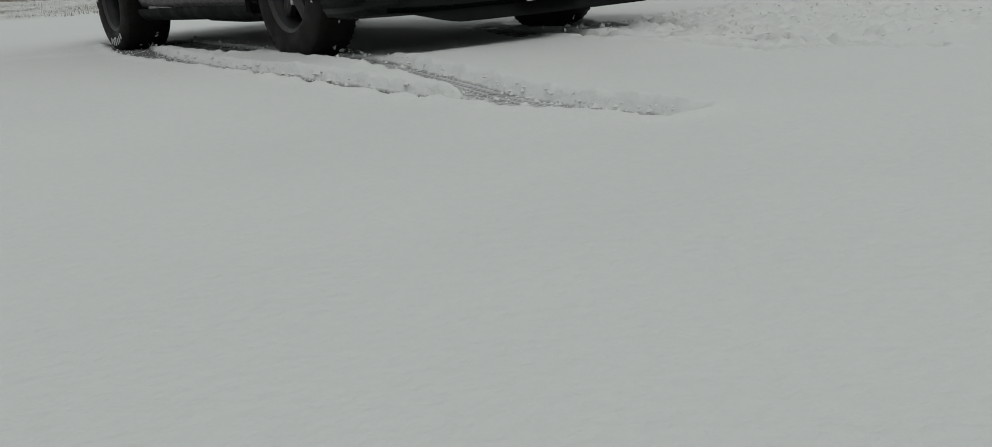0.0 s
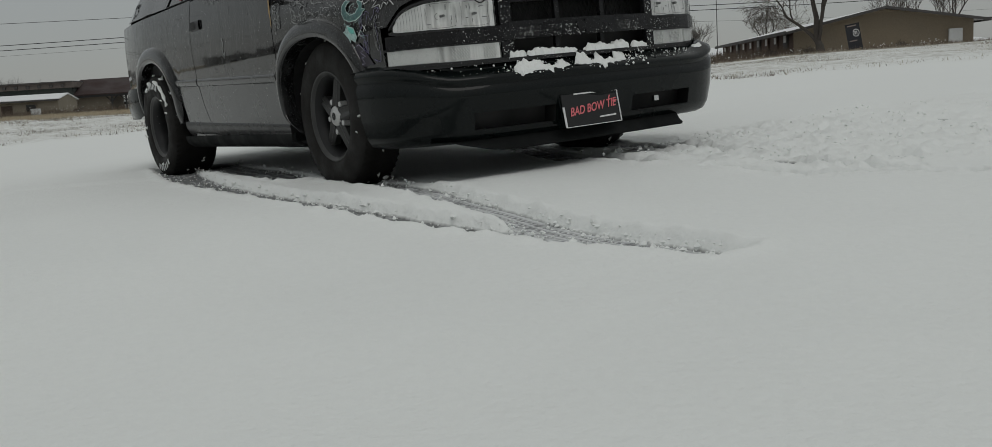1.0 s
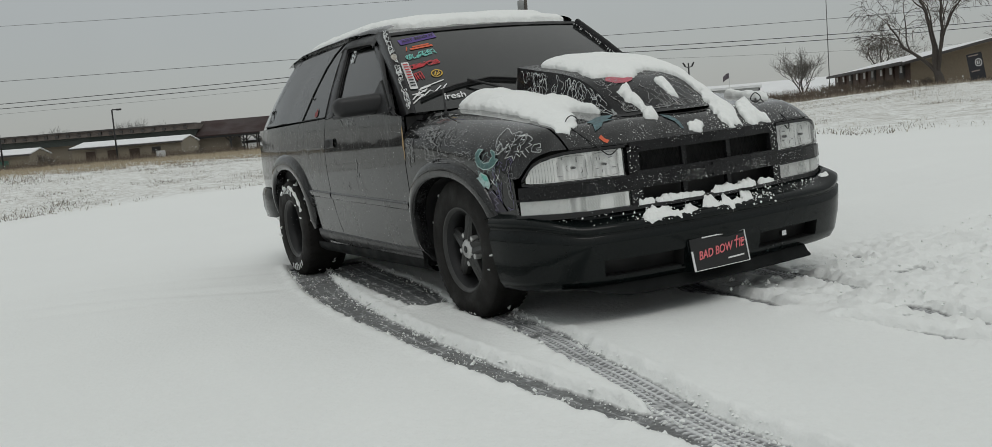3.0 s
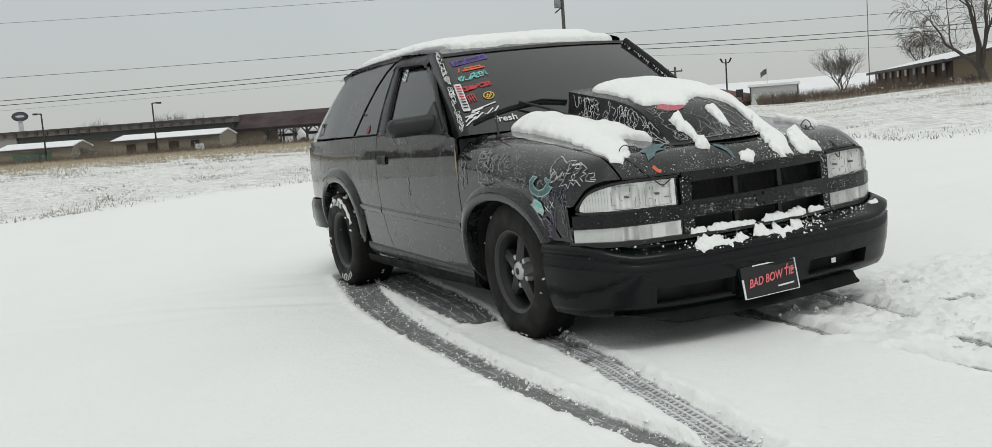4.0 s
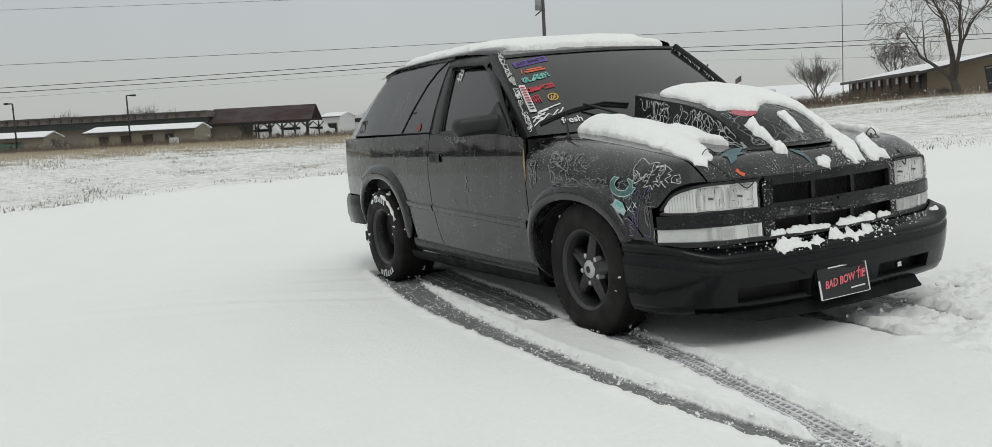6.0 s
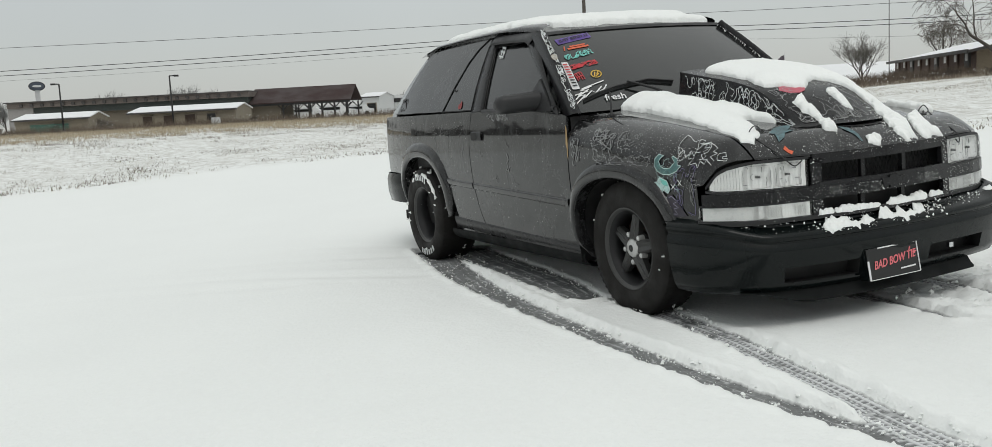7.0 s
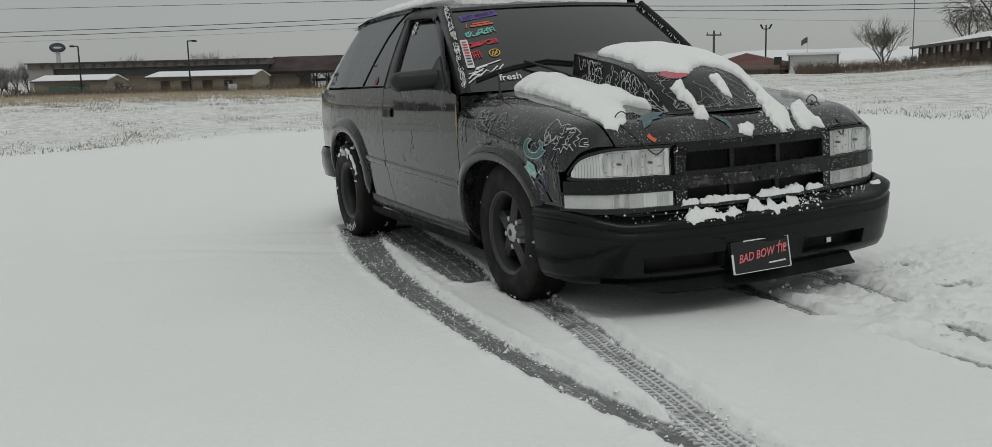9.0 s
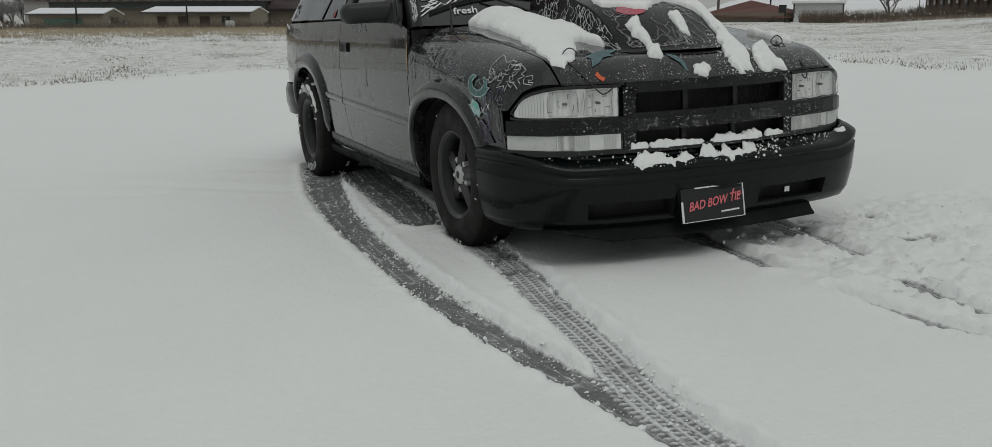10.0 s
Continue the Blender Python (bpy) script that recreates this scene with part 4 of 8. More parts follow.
    ribs.obj("lens_ribs", FACET, hlamp)["kind"] = "stuff"
    # bezel
    face_grid("bezel", [s * x for x in np.linspace(0.418, 0.792, 16)], lambda x: hl_bot(x) - 0.010, hl_bot, 0.004, PLASTIC, hlamp)
    face_grid("bezel", [s * x for x in np.linspace(0.418, 0.792, 26)], hl_top, lambda x: hl_top(x) + 0.010, 0.002, PLASTIC, hlamp)
    slamp = new("turn_signal_lamp")
    slamp.parent = car
    lens = face_grid("lens", sorted([s * x for x in np.linspace(0.418, 0.806, 18)], reverse=True), ll_bot, ll_top, 0.006, LENS, slamp, "clear signal lens", depth=0.03)
    lens.visible_shadow = False
    rg = Geo()
    rows = []
    for i in range(73):
        x = lerp(0.420, 0.803, i / 72)
        f = 0.004 * abs(math.sin(x * 260)) if x < 0.60 else 0.001
        if 0.60 < x < 0.655:
            f = -0.016 * math.sin(math.pi * (x - 0.60) / 0.055)
        rows.append([face_pt(s * x, lerp(ll_bot(x), ll_top(x), j / 4), -0.008 + f) for j in range(5)])
    rg.grid(rows)
    rg.obj("reflector", REFLECTOR, slamp, "ribbed silver reflector")
    # two groups of raised prisms
    ribs = Geo()
    for xa, n_ in ((0.440, 5), (0.545, 7)):
        for k in range(n_):
            x0 = xa + 0.0105 * k
            for v in (0.26, 0.50, 0.74):
                zc = lerp(ll_bot(x0), ll_top(x0), v)
                ribs.bar(face_pt(s * (x0 - 0.003), zc - 0.007, 0.001), face_pt(s * (x0 + 0.003), zc + 0.007, 0.001), 0.003, 0.0035)
    ribs.obj("lens_ribs", LAMP_WHITE, slamp, smooth=False)["kind"] = "stuff"
    face_grid("side_marker", [s * x for x in np.linspace(0.662, 0.800, 10)], lambda x: ll_bot(x) + 0.003, lambda x: ll_top(x) - 0.003, 0.0, LAMP_WHITE, slamp, "milky white side marker", depth=0.01)
    face_grid("bezel", [s * x for x in np.linspace(0.412, 0.810, 12)], lambda x: ll_bot(x) - 0.010, ll_bot, 0.005, PLASTIC, slamp)
    face_grid("bezel", [s * x for x in np.linspace(0.412, 0.810, 12)], ll_top, lambda x: ll_top(x) + 0.008, 0.003, PLASTIC, slamp)

# bumper cover with two openings
prof = [(0.470, 0.060), (0.450, 0.020), (0.443, 0.008), (0.432, 0.001), (0.420, 0.0), (0.413, 0.011), (0.403, 0.011), (0.396, 0.001), (0.36, 0.004), (0.306, 0.012), (0.300, 0.014), (0.232, 0.030), (0.226, 0.032), (0.195, 0.052), (0.182, 0.085)]
AIR = {-1: (0.225, 0.575), 1: (0.190, 0.560)}
BXS = [-0.868, -0.863, -0.855, -0.84, -0.82, -0.79, -0.755, -0.71, -0.66, -0.62, -0.582, -0.575, -0.52, -0.45, -0.38, -0.30, -0.23, -0.225, -0.17, -0.10, -0.05, 0.0, 0.05, 0.10, 0.15, 0.185, 0.190, 0.25, 0.32, 0.40, 0.48, 0.555, 0.560, 0.61, 0.66, 0.71, 0.755, 0.79, 0.82, 0.84, 0.855, 0.863, 0.868]


def bump_pt(x, z, o):
    ax = abs(x)
    y = plan_bumper(x)
    d = 0.01
    sx = 1 if x >= 0 else -1
    hi, lo = min(0.868, ax + d), max(0, ax - d)
    slope = (plan_bumper(sx * hi) - plan_bumper(sx * lo if lo else -0.0001 * -sx)) / (hi - lo)
    n = Vector((slope * sx, -1, 0)).normalized()
    x = x * 0.885 / 0.868 if x > 0 else x
    z += 0.058 * sm(0.62, 0.868, ax) * sm(0.30, 0.44, z)
    p = Vector((x, y, z)) - n * o
    if p.y > -0.405:
        p.y = -0.405
    return p


bg = Geo()
rows = [[bump_pt(x, z, o) for z, o in prof] for x in BXS]
k = len(prof)
for r in rows:
    bg.v.extend(r)
holes = {-1: Geo(), 1: Geo()}
for i in range(len(BXS) - 1):
    for j in range(k - 1):
        a, b = BXS[i], BXS[i + 1]
        lo, hi = AIR[-1 if b <= 0 else 1]
        inside = lo - 0.001 < min(abs(a), abs(b)) and max(abs(a), abs(b)) < hi + 0.001 and prof[j][0] == 0.300
        q = (i * k + j, (i + 1) * k + j, (i + 1) * k + j + 1, i * k + j + 1)
        if inside:
            holes[-1 if a < 0 else 1].face([bg.v[t] + Vector((0, 0.07, 0)) for t in q])
        else:
            bg.f.append(q)
# ledge back to the fascia
bg.grid([[rows[i][0], Vector((x, max(plan_front(max(-0.84, min(x, 0.84))) + 0.02, rows[i][0].y + 0.01), 0.500))] for i, x in enumerate(BXS)])
bumper = bg.obj("front_bumper", BUMPER, car, "black plastic bumper with two air openings")
for s in (-1, 1):
    span = [x for x in BXS if AIR[s][0] - 0.001 < s * x < AIR[s][1] + 0.001]
    mids = [bump_pt(x, 0.300, 0.014) for x in span]
    lows = [bump_pt(x, 0.232, 0.030) for x in span]
    og = Geo()
    loop = mids + lows[::-1]
    og.grid([loop, [p + Vector((0, 0.075, 0)) for p in loop]], close=True)
    og.obj("opening_wall", VOIDM, bumper, smooth=False)
    holes[s].obj("opening_back", VOIDM, bumper, smooth=False)
# chin spoiler under the bumper
sg = Geo()
XS = np.linspace(-0.74, 0.515, 34)
sg.grid([[bump_pt(x, lerp(0.196, z, sm(-0.74, -0.45, x)), o) for z, o in ((0.200, 0.066), (0.19, 0.060), (0.165, 0.046), (0.150, 0.030), (0.141, 0.032), (0.150, 0.06), (0.20, 0.12))] for x in XS])
sg.obj("chin_spoiler", SPOILER, car)
# white snow-lit clip in the driver's opening
tg = Geo()
p = bump_pt(0.345, 0.27, 0.03)
tg.box(p.x - 0.012, p.x + 0.014, p.y - 0.004, p.y + 0.012, 0.262, 0.284)
tg.obj("tow_hook", CHROME, bumper, smooth=False)

# front plate on its black bracket
plate = tagged(new("front_plate"), "black novelty plate with red lettering and white edge")
plate.parent = car
PL = Matrix.Translation((-0.055, -0.946, 0.264)) @ Matrix.Rotation(radians(-9), 4, "X") @ Matrix.Diagonal((1, 1, 0.90, 1))
pg = Geo()
pg.box(-0.16, 0.16, 0.0, 0.040, -0.070, 0.080)
pg.obj("bracket", BUMPER, plate, smooth=False, m=PL)
pg = Geo()
pg.box(-0.152, 0.152, -0.006, 0.0, -0.076, 0.076)
pg.obj("plate_face", PLATE_B, plate, smooth=False, m=PL)
for nm, a, b, w in (("edge_strip", (-0.150, -0.074), (-0.150, 0.020), 0.009), ("edge_strip", (0.150, -0.074), (0.150, 0.074), 0.005), ("edge_strip", (-0.085, 0.074), (0.150, 0.074), 0.006), ("edge_strip", (-0.150, -0.074), (0.150, -0.074), 0.003)):
    eg = Geo()
    eg.bar((a[0], -0.008, a[1]), (b[0], -0.008, b[1]), 0.003, w, up=(0, 0, 1) if abs(a[1] - b[1]) < 0.01 else (1, 0, 0))
    eg.obj(nm, STICKER_W, plate, smooth=False, m=PL)


def lettering(text, size, material, parent, m, shear=0.0, name="lettering", label="", bold=0.012):
    cu = bpy.data.curves.new(name, "FONT")
    cu.body = text
    cu.size = size
    cu.shear = shear
    cu.align_x = "CENTER"
    cu.align_y = "CENTER"
    cu.extrude = 0.0008
    cu.offset = size * bold
    tmp = new(name, cu)
    dg = bpy.context.evaluated_depsgraph_get()
    me = bpy.data.meshes.new_from_object(tmp.evaluated_get(dg))
    bpy.data.objects.remove(tmp)
    me.transform(m)
    me.materials.clear()
    me.materials.append(material)
    ob = new(name, me)
    ob.parent = parent
    if label:
        ob["label"] = label
    return ob


FLATX = Matrix.Rotation(radians(90), 4, "X")
lettering("BAD BOW TIE", 0.048, PLATE_RED, plate, PL @ Matrix.Translation((0.004, -0.008, 0.004)) @ FLATX @ Matrix.Rotation(radians(6), 4, "Z") @ Matrix.Diagonal((0.84, 1.12, 1, 1)), 0.42, label="coral red slanted lettering", bold=0.014)
for a_, b_ in (((0.098, 0.036), (0.107, 0.052)), ((0.118, 0.024), (0.142, 0.027))):
    ug = Geo()
    ug.bar((a_[0], -0.008, a_[1]), (b_[0], -0.008, b_[1]), 0.002, 0.005, up=(0.3, 0, 1))
    ug.obj("brush_stroke", PLATE_RED, plate, smooth=False, m=PL)
ug = Geo()
ug.bar((0.035, -0.008, -0.043), (0.125, -0.008, -0.040), 0.002, 0.007)
ug.obj("lettering_bar", STICKER_W, plate, smooth=False, m=PL)


# ---- wheels ----
def wheel(name, cx, cy, s, r, width, rim_r, face_in, star):
    w = new(name)
    w.parent = car
    w.matrix_basis = pose(cx, cy, r - 0.004)
    # s: outwards along x; the tyre lies about x = 0
    h = width / 2
    g = Geo()
    prof_t = [(-h * 0.80, rim_r + 0.004), (-h * 0.97, rim_r + 0.03), (-h, r - 0.07), (-h * 0.96, r - 0.028), (-h * 0.86, r - 0.010), (-h * 0.78, r - 0.002), (-h * 0.45, r), (0, r + 0.001), (h * 0.45, r), (h * 0.78, r - 0.002), (h * 0.86, r - 0.010), (h * 0.96, r - 0.028), (h, r - 0.07), (h * 0.985, rim_r + 0.045), (h * 0.965, rim_r + 0.022), (h * 0.86, rim_r + 0.006), (h * 0.80, rim_r - 0.004)]
    g.lathe([(s * a, b) for a, b in prof_t], n=72)
    tyre = g.obj("tyre", TYRE, w, "black tyre with wet snow in the tread")
    tg = Geo()
    for k in range(60):
        t = 2 * math.pi * k / 60
        for side in (-1, 1):
            dt = 0.045
            for lo, hi, sh in ((0.10, 0.42, 0.0), (0.50, 0.86, 0.03)):
                pts = []
                for a, q in ((lo, t + sh), (hi, t + sh + 0.04), (hi, t + sh + 0.04 + dt), (lo, t + sh + dt)):
                    rr = r + 0.005 - (0.008 if a > 0.8 else 0)
                    pts.append((side * a * h, rr * math.cos(q), rr * math.sin(q)))
                tg.face(pts)
    tg.obj("tread", TYRE, w, smooth=False)["kind"] = "stuff"
    g = Geo()
    lip = h * 0.84
    prof_r = [(-h * 0.8, rim_r - 0.005), (-h * 0.5, rim_r - 0.03), (lip - 0.05, rim_r - 0.028), (lip - 0.012, rim_r - 0.016), (lip + 0.004, rim_r + 0.004), (lip + 0.008, rim_r + 0.010), (lip, rim_r + 0.012)]
    g.lathe([(s * a, b) for a, b in prof_r], n=64)
    g.obj("rim", RIM_BLACK, w)
    g = Geo()
    g.lathe([(s * (lip - 0.004), rim_r - 0.006), (s * (lip + 0.006), rim_r + 0.004), (s * (lip + 0.011), rim_r + 0.011), (s * (lip + 0.004), rim_r + 0.014)], n=64)
    g.obj("rim_lip", RIM, w, "dull grey rim lip")
    disc = lip - face_in
    if star:
        for k in range(5):
            t = radians(90 + 72 * k + 8)
            g = Geo()
            rows = []
            for q in range(6):
                rad = lerp(0.045, rim_r - 0.014, q / 5)
                hw = lerp(0.036, 0.024, q / 5)
                dep = disc + lerp(0.016, 0.0, q / 5)
                row = []
                for a, dd in ((-1, -0.03), (-1, 0.0), (-0.62, 0.012), (0, 0.004), (0.62, 0.012), (1, 0.0), (1, -0.03)):
                    py, pz = rad * math.cos(t) - a * hw * math.sin(t), rad * math.sin(t) + a * hw * math.cos(t)
                    row.append((s * (dep + dd), py, pz))
                rows.append(row)
            g.grid(rows)
            g.obj("spoke", RIM, w, smooth=False)
            # wheel nut
            g = Geo()
            rad = 0.072
            tt = t + radians(36)
            c = (0, rad * math.cos(tt), rad * math.sin(tt))
            g.lathe([(s * (disc - 0.01), 0.001), (s * (disc - 0.01), 0.016), (s * (disc + 0.022), 0.013), (s * (disc + 0.028), 0.001)], n=8, c=c)
            g.obj("wheel_nut", DULL_SILVER, w, smooth=False)
        g = Geo()
        g.lathe([(s * (disc - 0.03), 0.085), (s * (disc - 0.008), 0.080), (s * (disc - 0.004), 0.04)], n=24)
        g.obj("wheel_centre", RIM, w)
        g = Geo()
        g.lathe([(s * (disc - 0.01), 0.050), (s * (disc + 0.020), 0.048), (s * (disc + 0.030), 0.040), (s * (disc + 0.032), 0.001)], n=28)
        g.obj("centre_cap", DULL_SILVER, w, "silver centre cap")
        g = Geo()
        g.lathe([(s * (disc + 0.0325), 0.018), (s * (disc + 0.035), 0.012), (s * (disc + 0.034), 0.001)], n=20)
        g.obj("cap_badge", PLASTIC, w)
    else:
        g = Geo()
        g.lathe([(s * disc, rim_r - 0.03), (s * (disc - 0.012), rim_r - 0.05), (s * (disc + 0.004), 0.11), (s * (disc + 0.012), 0.07), (s * (disc + 0.03), 0.045), (s * (disc + 0.03), 0.001)], n=40)
        g.obj("wheel_disc", RIM_BLACK, w)
        for k in range(5):
            g = Geo()
            t = radians(72 * k)
            g.lathe([(s * disc, 0.012), (s * (disc + 0.028), 0.010), (s * (disc + 0.03), 0.001)], n=8, c=(0, 0.062 * math.cos(t), 0.062 * math.sin(t)))
            g.obj("wheel_nut", CHROME, w, smooth=False)
    g = Geo()
    g.lathe([(s * (disc - 0.055), 0.16), (s * (disc - 0.06), 0.15), (s * (disc - 0.06), 0.03)], n=32)
    g.obj("brake_disc", BRAKE, w)
    if not star:
        # raised white lettering, worn to bars, and snow packed on the shoulder
        for a0, a1, cnt in ((75, 118, 6), (235, 290, 6)):
            g = Geo()
            for k in range(cnt):
                t0 = radians(lerp(a0, a1, k / cnt))
                t1 = t0 + radians(abs(a1 - a0) / cnt * 0.62)
                ro, ri = r - 0.045, r - 0.085
                g.face([(s * (h + 0.003), q * math.cos(t), q * math.sin(t)) for q, t in ((ri, t0), (ro, t0), (ro, t1), (ri, t1))])
            g.obj("white_lettering", INK_W, w, "worn white raised lettering as bars", smooth=False)["kind"] = "stuff"
        g = Geo()
        arc = [radians(a) for a in range(100, 158, 6)] if s < 0 else [radians(a) for a in range(30, 80, 6)]
        g.tube([(s * (h * 0.97), (r - 0.035) * math.cos(t), (r - 0.035) * math.sin(t)) for t in arc], [0.004 + 0.011 * abs(math.sin(k * 1.9 + 0.6)) for k in range(len(arc))], 7)
        g.obj("packed_snow", SNOWM, w)
    # snow caught in the tread and on the sidewall
    g = Geo()
    rng = random.Random(int(cy * 10) + s)
    for _ in range(26 if star else 70):
        t = rng.uniform(0, 2 * math.pi)
        a = rng.uniform(-0.8, 0.98) * h
        rr = r + 0.004 if a < 0.8 * h else rng.uniform(rim_r + 0.05, r - 0.02)
        c = Vector((s * (a if a < 0.8 * h else h), rr * math.cos(t), rr * math.sin(t)))
        d = rng.uniform(0.003, 0.010 if star else 0.016)
        g.tube([c + Vector((-d, 0, 0)), c + Vector((rng.uniform(-d, d), rng.uniform(-d, d) * 1.5, rng.uniform(-d, d) * 1.5)), c + Vector((d, rng.uniform(-d, d), d))], [d * 0.4, d, d * 0.3], 6)
    g.obj("tread_snow", SNOWM, w)["kind"] = "stuff"
    return w


for s in (-1, 1):
    wheel("front_wheel", s * 0.700, 0.0, s, 0.335, 0.205, 0.192, 0.042, True)
    wheel("rear_wheel", s * 0.715, WB, s, 0.338, 0.300, 0.192, 0.11, False)

# underbody, inner body and exhaust
ug = Geo()
ug.box(-0.70, 0.70, -0.60, 3.35, 0.22, 0.30)
ug.obj("floor_pan", DARK, car, smooth=False)
ug = Geo()
ug.grid([[(s * (side_x(y, z) - 0.05), y, z) for s, z in ((-1, 0.25), (-1, 0.6), (-1, 1.0), (-1, 1.25), (-1, 1.44), (1, 1.44), (1, 1.25), (1, 1.0), (1, 0.6), (1, 0.25))] for y in np.linspace(1.02, 2.75, 8)])
ug.obj("cabin_lining", VOIDM, car)
ug = Geo()
ug.grid([[(s * 0.44, y, z) for s, z in ((-1, 0.25), (-1, 0.80), (1, 0.80), (1, 0.25))] for y in (-0.70, 0.42)])
ug.grid([[(x, 0.42, z) for x in (-0.815, 0.815)] for z in (0.22, 0.99)])
ug.obj("engine_bay", VOIDM, car)
ug = Geo()
ug.tube([(-0.45, 0.6, 0.20), (-0.42, 1.4, 0.19), (-0.40, 2.0, 0.20)], 0.045, 12)
ug.obj("exhaust_pipe", RIM_BLACK, car)
ug = Geo()
ug.tube([(-0.62, WB, 0.33), (0.62, WB, 0.33)], 0.05, 12)
ug.obj("rear_axle", DARK, car)

# mirrors
for s in (-1, 1):
    g = Geo()
    rows = []
    for k in range(18):
        u = k / 17
        x = lerp(0.812, 1.048, u)
        end = math.sqrt(max(0.0, 1 - max(0.0, (u - 0.80) / 0.205) ** 2.4))
        zc, h0 = lerp(1.086, 1.080, u), lerp(0.054, 0.051, u) * (0.12 + 0.88 * end)
        dep = lerp(0.085, 0.066, u) * (0.35 + 0.65 * end)
        row = []
        for q in range(24):
            t = 2 * math.pi * q / 24
            cy, cz = math.cos(t), math.sin(t)
            py = math.copysign(abs(cy) ** 0.55, cy)
            row.append((s * x, 0.79 + 0.035 * u + dep * py * (0.45 if cy > 0 else 0.85), zc + h0 * math.copysign(abs(cz) ** 0.60, cz) * (1 - 0.10 * max(0, -py) ** 2)))
        rows.append(row)
    g.grid(rows, close=True)
    g.f.append(tuple(len(g.v) - 24 + i for i in range(24)))
    mir = g.obj("side_mirror", PLASTIC, car, "black plastic door mirror")
    g = Geo()
    sail = [(0.575, 1.028), (0.70, 1.135), (0.80, 1.205), (0.86, 1.12), (0.88, 1.03)]
    g.v = [(s * (side_x(y, z) + o), y, z) for o in (0.012, -0.012) for y, z in sail]
    g.f = [(0, 1, 2, 3, 4), (9, 8, 7, 6, 5)] + [(i, (i + 1) % 5, 5 + (i + 1) % 5, 5 + i) for i in range(5)]
    g.obj("mirror_base", PLASTIC, mir, smooth=False)
    g = Geo()
    g.grid([[(s * 0.80, 0.74, 1.035), (s * 0.80, 0.84, 1.035), (s * 0.80, 0.84, 1.10), (s * 0.80, 0.74, 1.10)], [(s * 0.86, 0.755, 1.045), (s * 0.86, 0.83, 1.045), (s * 0.86, 0.83, 1.10), (s * 0.86, 0.755, 1.10)]], close=True)
    g.obj("mirror_arm", PLASTIC, mir, smooth=False)
    # door handle
    g = Geo()
    z0 = 0.899
    g.grid([[(s * (side_x(y, z0 + dz) + o), y, z0 + dz) for dz, o in ((-0.028, 0.002), (-0.024, 0.010), (0.0, 0.013), (0.024, 0.010), (0.028, 0.002))] for y in np.linspace(1.470, 1.618, 8)])
    hd = g.obj("door_handle", PLASTIC, car, "recessed black door handle")
    g = Geo()
    g.grid([[(s * (side_x(y, z) + 0.0145), y, z) for z in (0.876, 0.920)] for y in (1.528, 1.610)])
    g.obj("handle_recess", VOIDM, hd)

# antenna, wipers, hood pins
g = Geo()
ab = Vector((-0.672, 0.245, top_z(-0.66, 0.245) - 0.012))
g.tube([ab, ab + Vector((0, 0, 0.018)), ab + Vector((0, 0, 0.024)), ab + Vector((-0.002, 0.0, 0.13))], [0.016, 0.013, 0.006, 0.004], 10)
g.obj("antenna", PLASTIC, car, "short black rubber antenna")
for pts, arm in ((((-0.70, 0.11), (-0.60, 0.165), (-0.48, 0.215), (-0.28, 0.255), (-0.14, 0.215)), ((-0.20, 0.02), (-0.30, 0.14), (-0.42, 0.235))), (((-0.02, 0.10), (0.15, 0.16), (0.32, 0.20), (0.50, 0.20)), ((0.44, 0.02), (0.38, 0.12), (0.30, 0.21)))):
    w_ = new("wiper")
    w_.parent = car
    w_["label"] = "black windshield wiper"
    g = Geo()
    line = [ws_point(x, v, 0.016) for x, v in pts]
    g.tube(line, 0.006, 6)
    for q0, q1 in zip(line[:-1], line[1:]):
        g.bar(q0 + Vector((0, 0.006, -0.010)), q1 + Vector((0, 0.006, -0.010)), 0.006, 0.014)
    g.obj("blade", PLASTIC, w_, smooth=False)
    g = Geo()
    g.tube([ws_point(x, v, 0.030) for x, v in arm], [0.010, 0.008, 0.006], 8)
    g.obj("arm", PLASTIC, w_)
for s, px in ((-1, -0.545), (1, 0.487)):
    g = Geo()
    c = Vector((px, -0.675, top_z(px, -0.675)))
    g.lathe([(0, 0.017), (0.003, 0.016), (0.005, 0.005), (0.016, 0.004), (0.018, 0.001)], axis="z", n=14, c=c)
    pin = g.obj("hood_pin", RIM, car, "silver hood pin on a looped cable")
    g = Geo()
    loop = [c + Vector((0.03 * math.cos(t), 0.006 * math.sin(2 * t), 0.022 + 0.020 * math.sin(t))) for t in np.linspace(0, 2 * math.pi, 16)]
    g.tube(loop, 0.0025, 5)
    g.obj("pin_clip", PLASTIC, pin)
    # cable drooping over the lamp
    x1, x2 = (s * 0.60, s * 0.46)
    cable = []
    for t in np.linspace(0, 1, 16):
        x = lerp(px + s * 0.03, x2, t)
        y = lerp(c.y, plan_front(x2) - 0.02, min(1, t * 2.2))
        z = lerp(c.z + 0.01, 0.745, t) - 0.075 * math.sin(math.pi * t) ** 1.2
        yy = min(y, plan_front(max(-0.83, min(0.83, x))) - 0.018) if t > 0.2 else y
        cable.append(Vector((x, yy, z)))
    for _ in range(4):
        cable = [cable[0]] + [(cable[k - 1] + cable[k] * 2 + cable[k + 1]) / 4 for k in range(1, len(cable) - 1)] + [cable[-1]]
    g = Geo()
    g.tube(cable, 0.0028, 5)
    g.obj("lanyard_cable", PLASTIC, pin)

# ---- drawings and stickers on the car ----
from mathutils.geometry import tessellate_polygon


